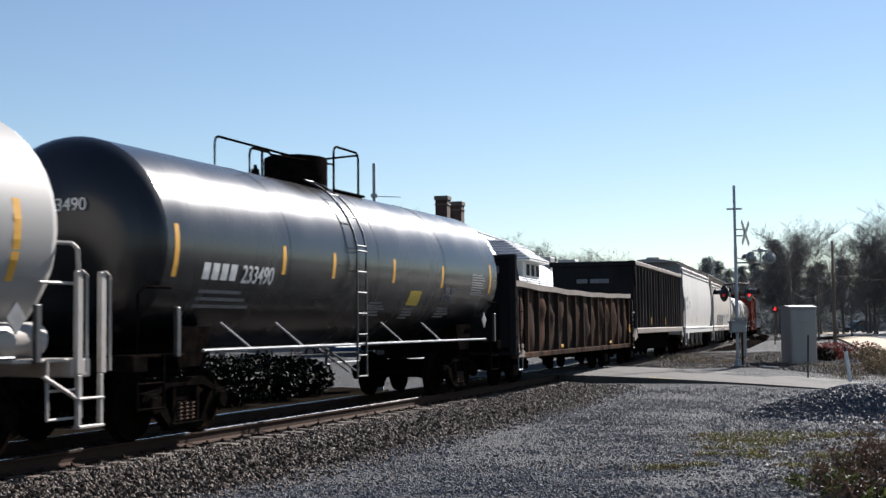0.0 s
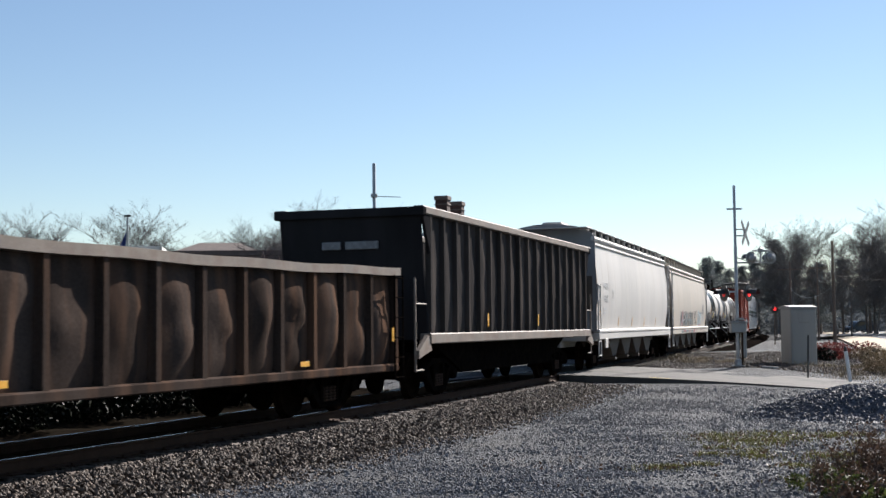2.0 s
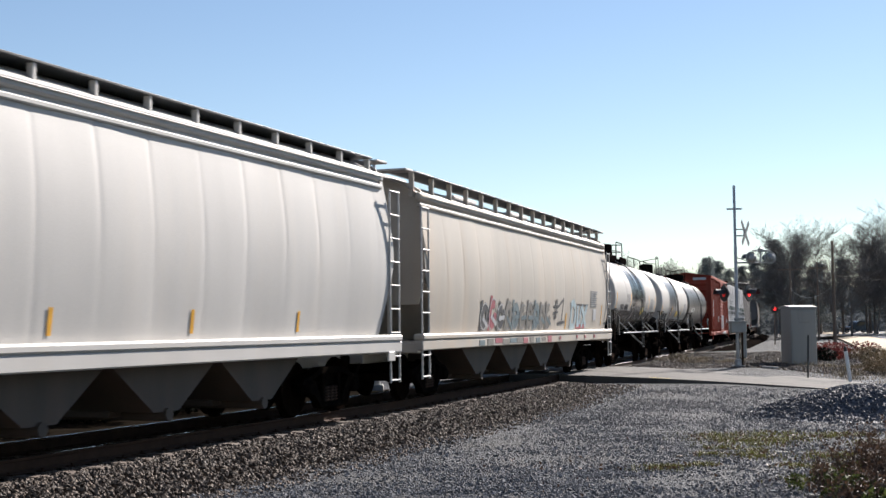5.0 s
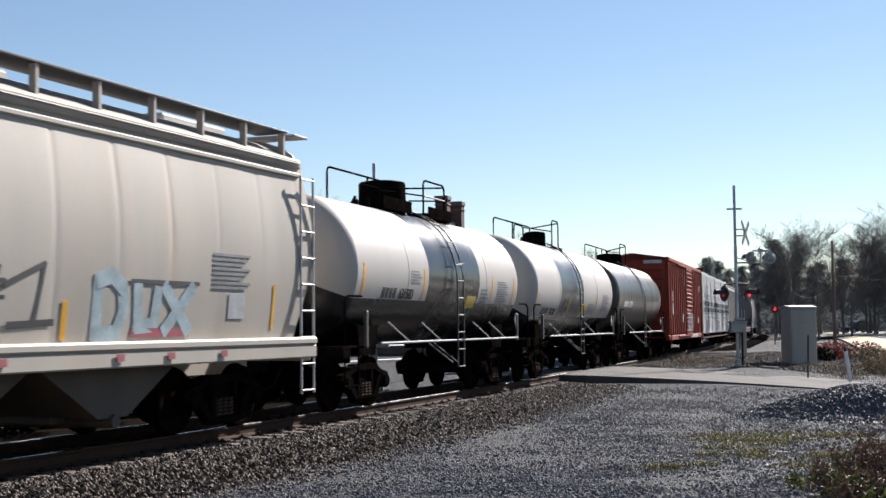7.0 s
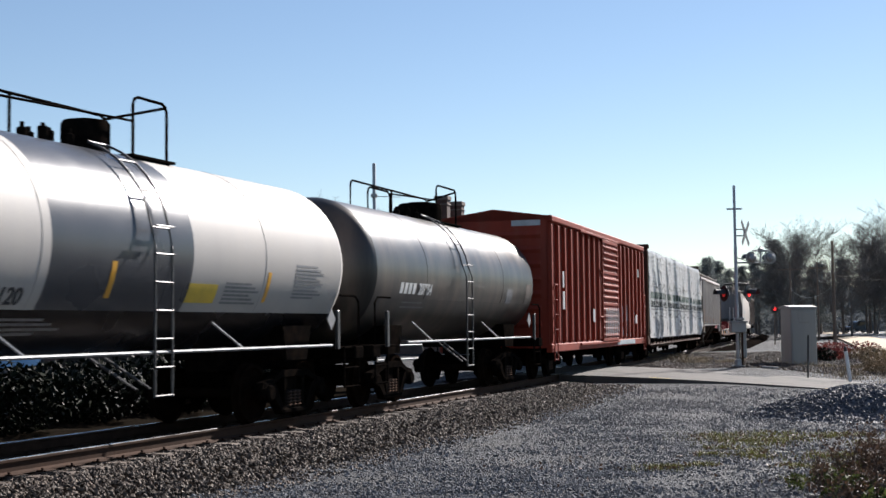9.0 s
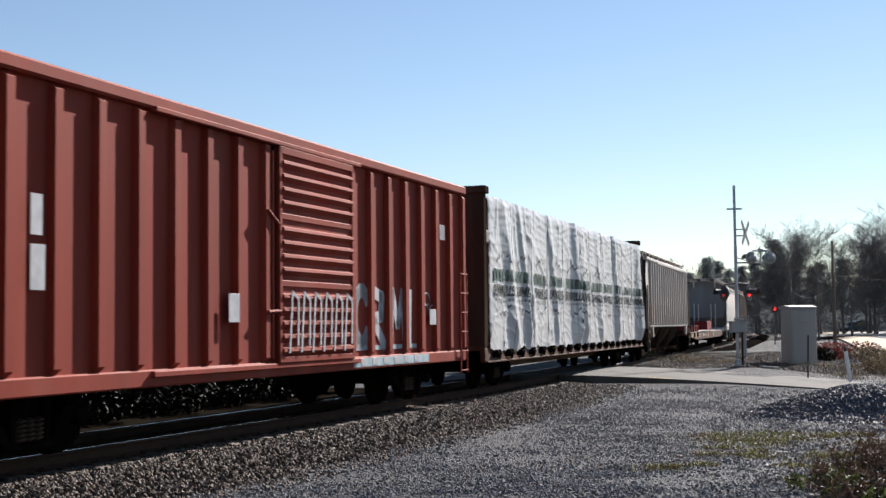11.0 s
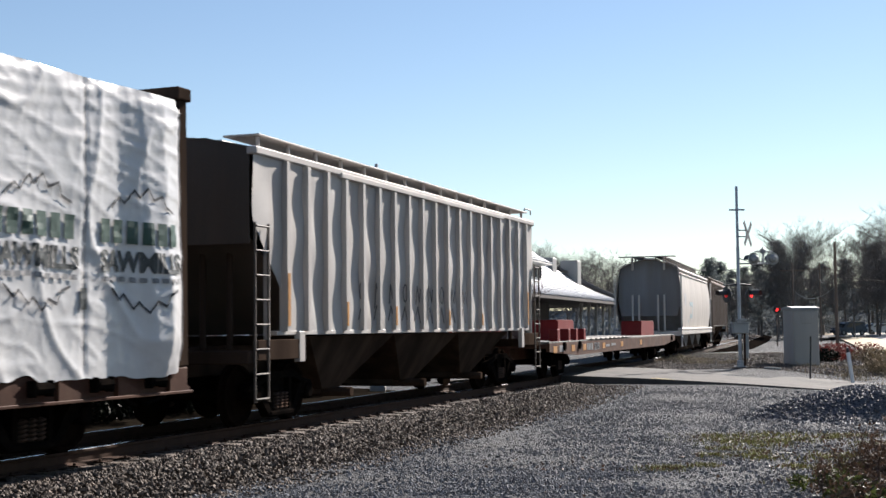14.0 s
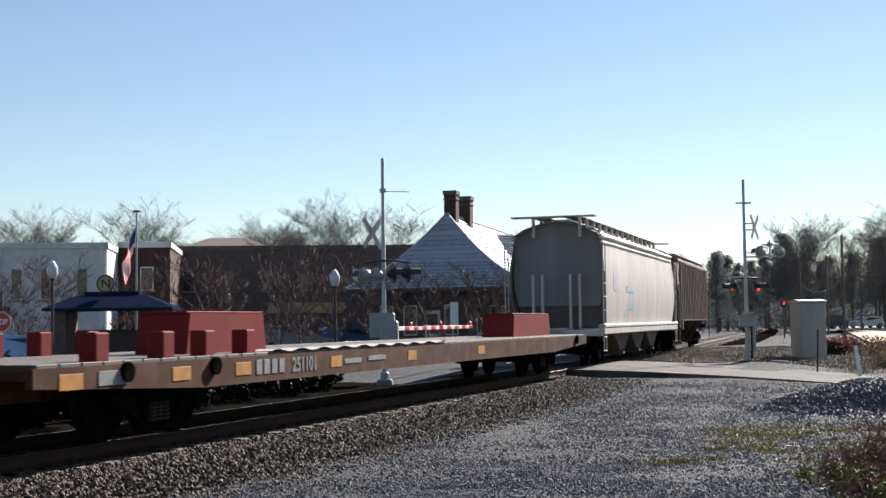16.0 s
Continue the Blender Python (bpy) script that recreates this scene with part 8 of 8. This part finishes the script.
# dead weed thicket
wr = random.Random(23)
for cx, cy, hgt, n in ((5.0, 15.3, 0.55, 70), (5.5, 15.9, 0.68, 90), (6.0, 15.6, 0.72, 100), (4.6, 14.6, 0.36, 45), (5.3, 14.4, 0.46, 60), (6.3, 16.6, 0.75, 80), (5.9, 14.6, 0.6, 80), (4.9, 13.9, 0.38, 50), (5.4, 15.1, 0.6, 80), (4.75, 15.4, 0.34, 40), (4.35, 13.8, 0.24, 40), (4.4, 14.6, 0.2, 30), (4.7, 13.2, 0.3, 45)):
    st, lf, gl = Geo(), Geo(), Geo()
    for _ in range(n):
        a, d = wr.uniform(0, 6.28), 0.45 * math.sqrt(wr.random())
        p = Vector((d * math.cos(a), d * math.sin(a), -0.05))
        v = Vector((wr.uniform(-0.35, 0.35), wr.uniform(-0.35, 0.35), 1)).normalized()
        h = hgt * wr.uniform(0.4, 1.2)
        q = p + v * h * 0.6
        e = q + (v + Vector((wr.uniform(-0.7, 0.7), wr.uniform(-0.7, 0.7), 0))).normalized() * h * 0.45
        st.tube([p, q, e], [0.007, 0.005, 0.002], 3)
        for _ in range(4):
            u = wr.uniform(0.2, 1)
            b = p.lerp(q, u) if wr.random() < 0.4 else q.lerp(e, u)
            st.tube([b, b + Vector((wr.uniform(-1, 1), wr.uniform(-1, 1), wr.uniform(-0.2, 0.8))) * 0.13], [0.004, 0.002], 3)
            leaf_cloud(lf, wr, b, (0.06, 0.06, 0.08), 4, 0.03, 0.55)
    for _ in range(9):
        a, d = wr.uniform(0, 6.28), 0.5 * math.sqrt(wr.random())
        leaf_cloud(gl, wr, Vector((d * math.cos(a), d * math.sin(a), 0.07 + 0.1 * wr.random())), (0.12, 0.12, 0.09), 26, 0.042, 0.6)
    t = thing("weed_clump", pose(cx, cy, ground_z(cx, cy)), "tangle of brown dead weeds with green leaves below", "weeds", "dead weeds")
    part("stem", raw(st, "stem", M_WEED), M_WEED, t)
    part("dead_leaves", raw(lf, "dead_leaves", M_DEADLEAF), M_DEADLEAF, t)
    part("green_leaves", raw(gl, "green_leaves", M_LEAFG), M_LEAFG, t)


# ---- stones
def stone_shapes(rng, k):
    out = []
    for _ in range(k):
        v = []
        for a, b, c in ((1, 0, 0), (-1, 0, 0), (0, 1, 0), (0, -1, 0), (0, 0, 1), (0, 0, -1), (0.6, 0.6, 0.5), (-0.6, -0.6, 0.5)):
            s = rng.uniform(0.6, 1.15)
            v.append((a * s, b * s * 0.85, c * s * 0.75))
        me = bmesh.new()
        for p in v:
            me.verts.new(p)
        bmesh.ops.convex_hull(me, input=me.verts)
        loose = [w for w in me.verts if not w.link_faces]
        bmesh.ops.delete(me, geom=loose, context="VERTS")
        me.verts.index_update()
        out.append((np.array([w.co[:] for w in me.verts]), [[w.index for w in f.verts] for f in me.faces]))
        me.free()
    return out


def stones(places, rng, shapes, material, name, label, kind="stuff"):
    vs, fs, n = [], [], 0
    for x, y, z, r in places:
        v, f = shapes[rng.randrange(len(shapes))]
        m = np.array(Euler((rng.uniform(0, 6.28), rng.uniform(0, 6.28), rng.uniform(0, 6.28))).to_matrix())
        vs.append((v * r) @ m.T + np.array((x, y, z)))
        fs += [tuple(i + n for i in q) for q in f]
        n += len(v)
    me = bpy.data.meshes.new(name)
    me.from_pydata(np.concatenate(vs).tolist(), [], fs)
    me.materials.append(material)
    return solid(name, me, material, label, "stones", kind=kind)


sr = random.Random(31)
shapes = stone_shapes(sr, 14)


def bed_z(o):
    if o < 1.4:
        return -0.21
    return -0.21 - 0.03 * (o - 1.4) / 0.5 if o < 1.9 else -0.24 - 0.28 * (o - 1.9) / 1.3


pl = []
while len(pl) < 26000:
    s = -4 + 34 * sr.random() ** 1.35
    o = sr.uniform(0.95, 3.5) if sr.random() < 0.95 else sr.uniform(-2.2, 0.6)
    if s > 27.8 or (o > 2.6 and sr.random() < (o - 2.6)):
        continue
    p = on_track(s, o)
    z = bed_z(abs(o)) if o < 3.2 else -0.5
    z = max(z, ground_z(p.x, p.y))
    pl.append((p.x, p.y, z + 0.008, sr.uniform(0.02, 0.042)))
for _ in range(24000):
    s = 37.2 + 26 * sr.random() ** 1.3
    o = sr.uniform(0.95, 3.4) if sr.random() < 0.35 else sr.uniform(3.4, 10.5)
    if o > 3.4 and s < 37.6:
        continue
    p = on_track(s, o)
    pl.append((p.x, p.y, (max(bed_z(o), ground_z(p.x, p.y)) if o < 3.3 else ground_z(p.x, p.y)) + 0.008, sr.uniform(0.025, 0.055)))
stones(pl, sr, shapes, M_STONE, "ballast_stones", "loose brown and grey ballast stones along the track")
pl = []
while len(pl) < 52000:
    y = 12.5 + 26 * sr.random() ** 1.5
    x = sr.uniform(-0.36, 0.36) * y
    s, o = near_track(x, y)
    if o < 2.6 or s > 28.2:
        continue
    if noise.noise((x * 0.5, y * 0.5, 5)) < sr.uniform(-0.6, 0.3):
        continue
    pl.append((x, y, ground_z(x, y) + 0.003, sr.uniform(0.012, 0.028) * (1.7 if sr.random() < 0.07 else 1)))
stones(pl, sr, shapes, M_STONEG, "gravel_stones", "small loose grey gravel over the lot")

# pile of dark stone
def pile_z(x, y):
    dx, dy = (x - 9.0) / 3.4, (y - 26.4) / 2.4
    r = math.hypot(dx, dy) + 0.12 * noise.noise((x * 0.8, y * 0.8, 0))
    return 0.62 * (1 - smooth(0.25, 1.0, r)) + 0.05 * noise.noise((x * 1.3, y * 1.3, 2)) * (1 - smooth(0.8, 1.1, r))


pile = thing("stone_pile", Matrix(), "low heap of dark blue-grey crushed stone", "stone pile")
part("mound", Geo().grid(40, 30, lambda u, v: (5.0 + 8 * u, 23.4 + 6 * v, ground_z(5.0 + 8 * u, 23.4 + 6 * v) - 0.03 + pile_z(5.0 + 8 * u, 23.4 + 6 * v) * 1.0)), M_STONED, pile, smooth=True)
pl = []
while len(pl) < 14000:
    x, y = sr.uniform(5.0, 12.5), sr.uniform(23.4, 28.8)
    h = pile_z(x, y)
    if h < 0.05 and sr.random() > 0.25:
        continue
    pl.append((x, y, ground_z(x, y) + h - 0.02, sr.uniform(0.02, 0.048)))
ob = stones(pl, sr, shapes, M_STONED, "loose_rubble", "dark crushed stones heaped loosely")
ob.parent = pile
for k in ("category",):
    del ob[k]

# ---- ties and tie plates
tie = Geo().box(-0.115, 0.115, -1.3, 1.3, -0.4, -0.185, 0.015).mesh("tie")
plate = Geo().box(-0.1, 0.1, -0.18, 0.18, -0.186, -0.168, 0.006).box(-0.09, -0.06, -0.13, -0.1, -0.17, -0.14, 0.004).box(0.06, 0.09, 0.1, 0.13, -0.17, -0.14, 0.004).mesh("tie_plate")
tr = random.Random(41)
for k in range(190):
    s = -20 + 0.53 * k
    if 28.2 < s < 36.8:
        continue
    p, h = on_track(s), heading(s)
    a = math.pi / 2 - h + tr.uniform(-0.02, 0.02)
    m = Matrix.Translation(p + Vector((0, 0, tr.uniform(-0.012, 0.008)))) @ Matrix.Rotation(a, 4, "Z") @ Matrix.Translation((0, tr.uniform(-0.05, 0.05), 0))
    t = part("tie", tie, M_TIE, track, at=m)
    if -6 < s < 30:
        for o in (-0.7545, 0.7545):
            part("tie_plate", plate, M_RAILRUST, t, at=pose(0, -o, 0))
far_ties = Geo()
for k in range(480):
    s = 81 + 0.55 * k
    p, h = on_track(s), heading(s)
    c, d = Vector((math.sin(h), math.cos(h), 0)) * 0.115, Vector((math.cos(h), -math.sin(h), 0)) * 1.3
    far_ties.add([p + c + d + Vector((0, 0, -0.19)), p - c + d + Vector((0, 0, -0.19)), p - c - d + Vector((0, 0, -0.19)), p + c - d + Vector((0, 0, -0.19)), p + c + d + Vector((0, 0, -0.4)), p - c + d + Vector((0, 0, -0.4))], [(0, 1, 2, 3), (0, 4, 5, 1)])
tagged(part("far_ties", raw(far_ties, "far_ties", M_TIE), M_TIE, track), kind="stuff")


# ---- what moves
def motions():
    """The train comes along the curve and its wheels roll; two cars pass on the street."""
    for car, mid, half in MOVING:
        walk(car, [(0.5 * k, car_pose(mid - travelled(0.5 * k), half)) for k in range(33)])
    for car, rows, turn in STREET_CARS:
        walk(car, [(t, pose(x, y, -0.08, 0, 0, turn)) for t, x, y in rows])
    turns = [(k / FPS, -travelled(k / FPS) / 0.457) for k in range(0, 16 * FPS + 1)]
    for w, dx in WHEELSETS:
        walk(w, [(t, Matrix.Translation((dx, 0, 0.457)) @ Matrix.Rotation(a, 4, "Y")) for t, a in turns])


motions()
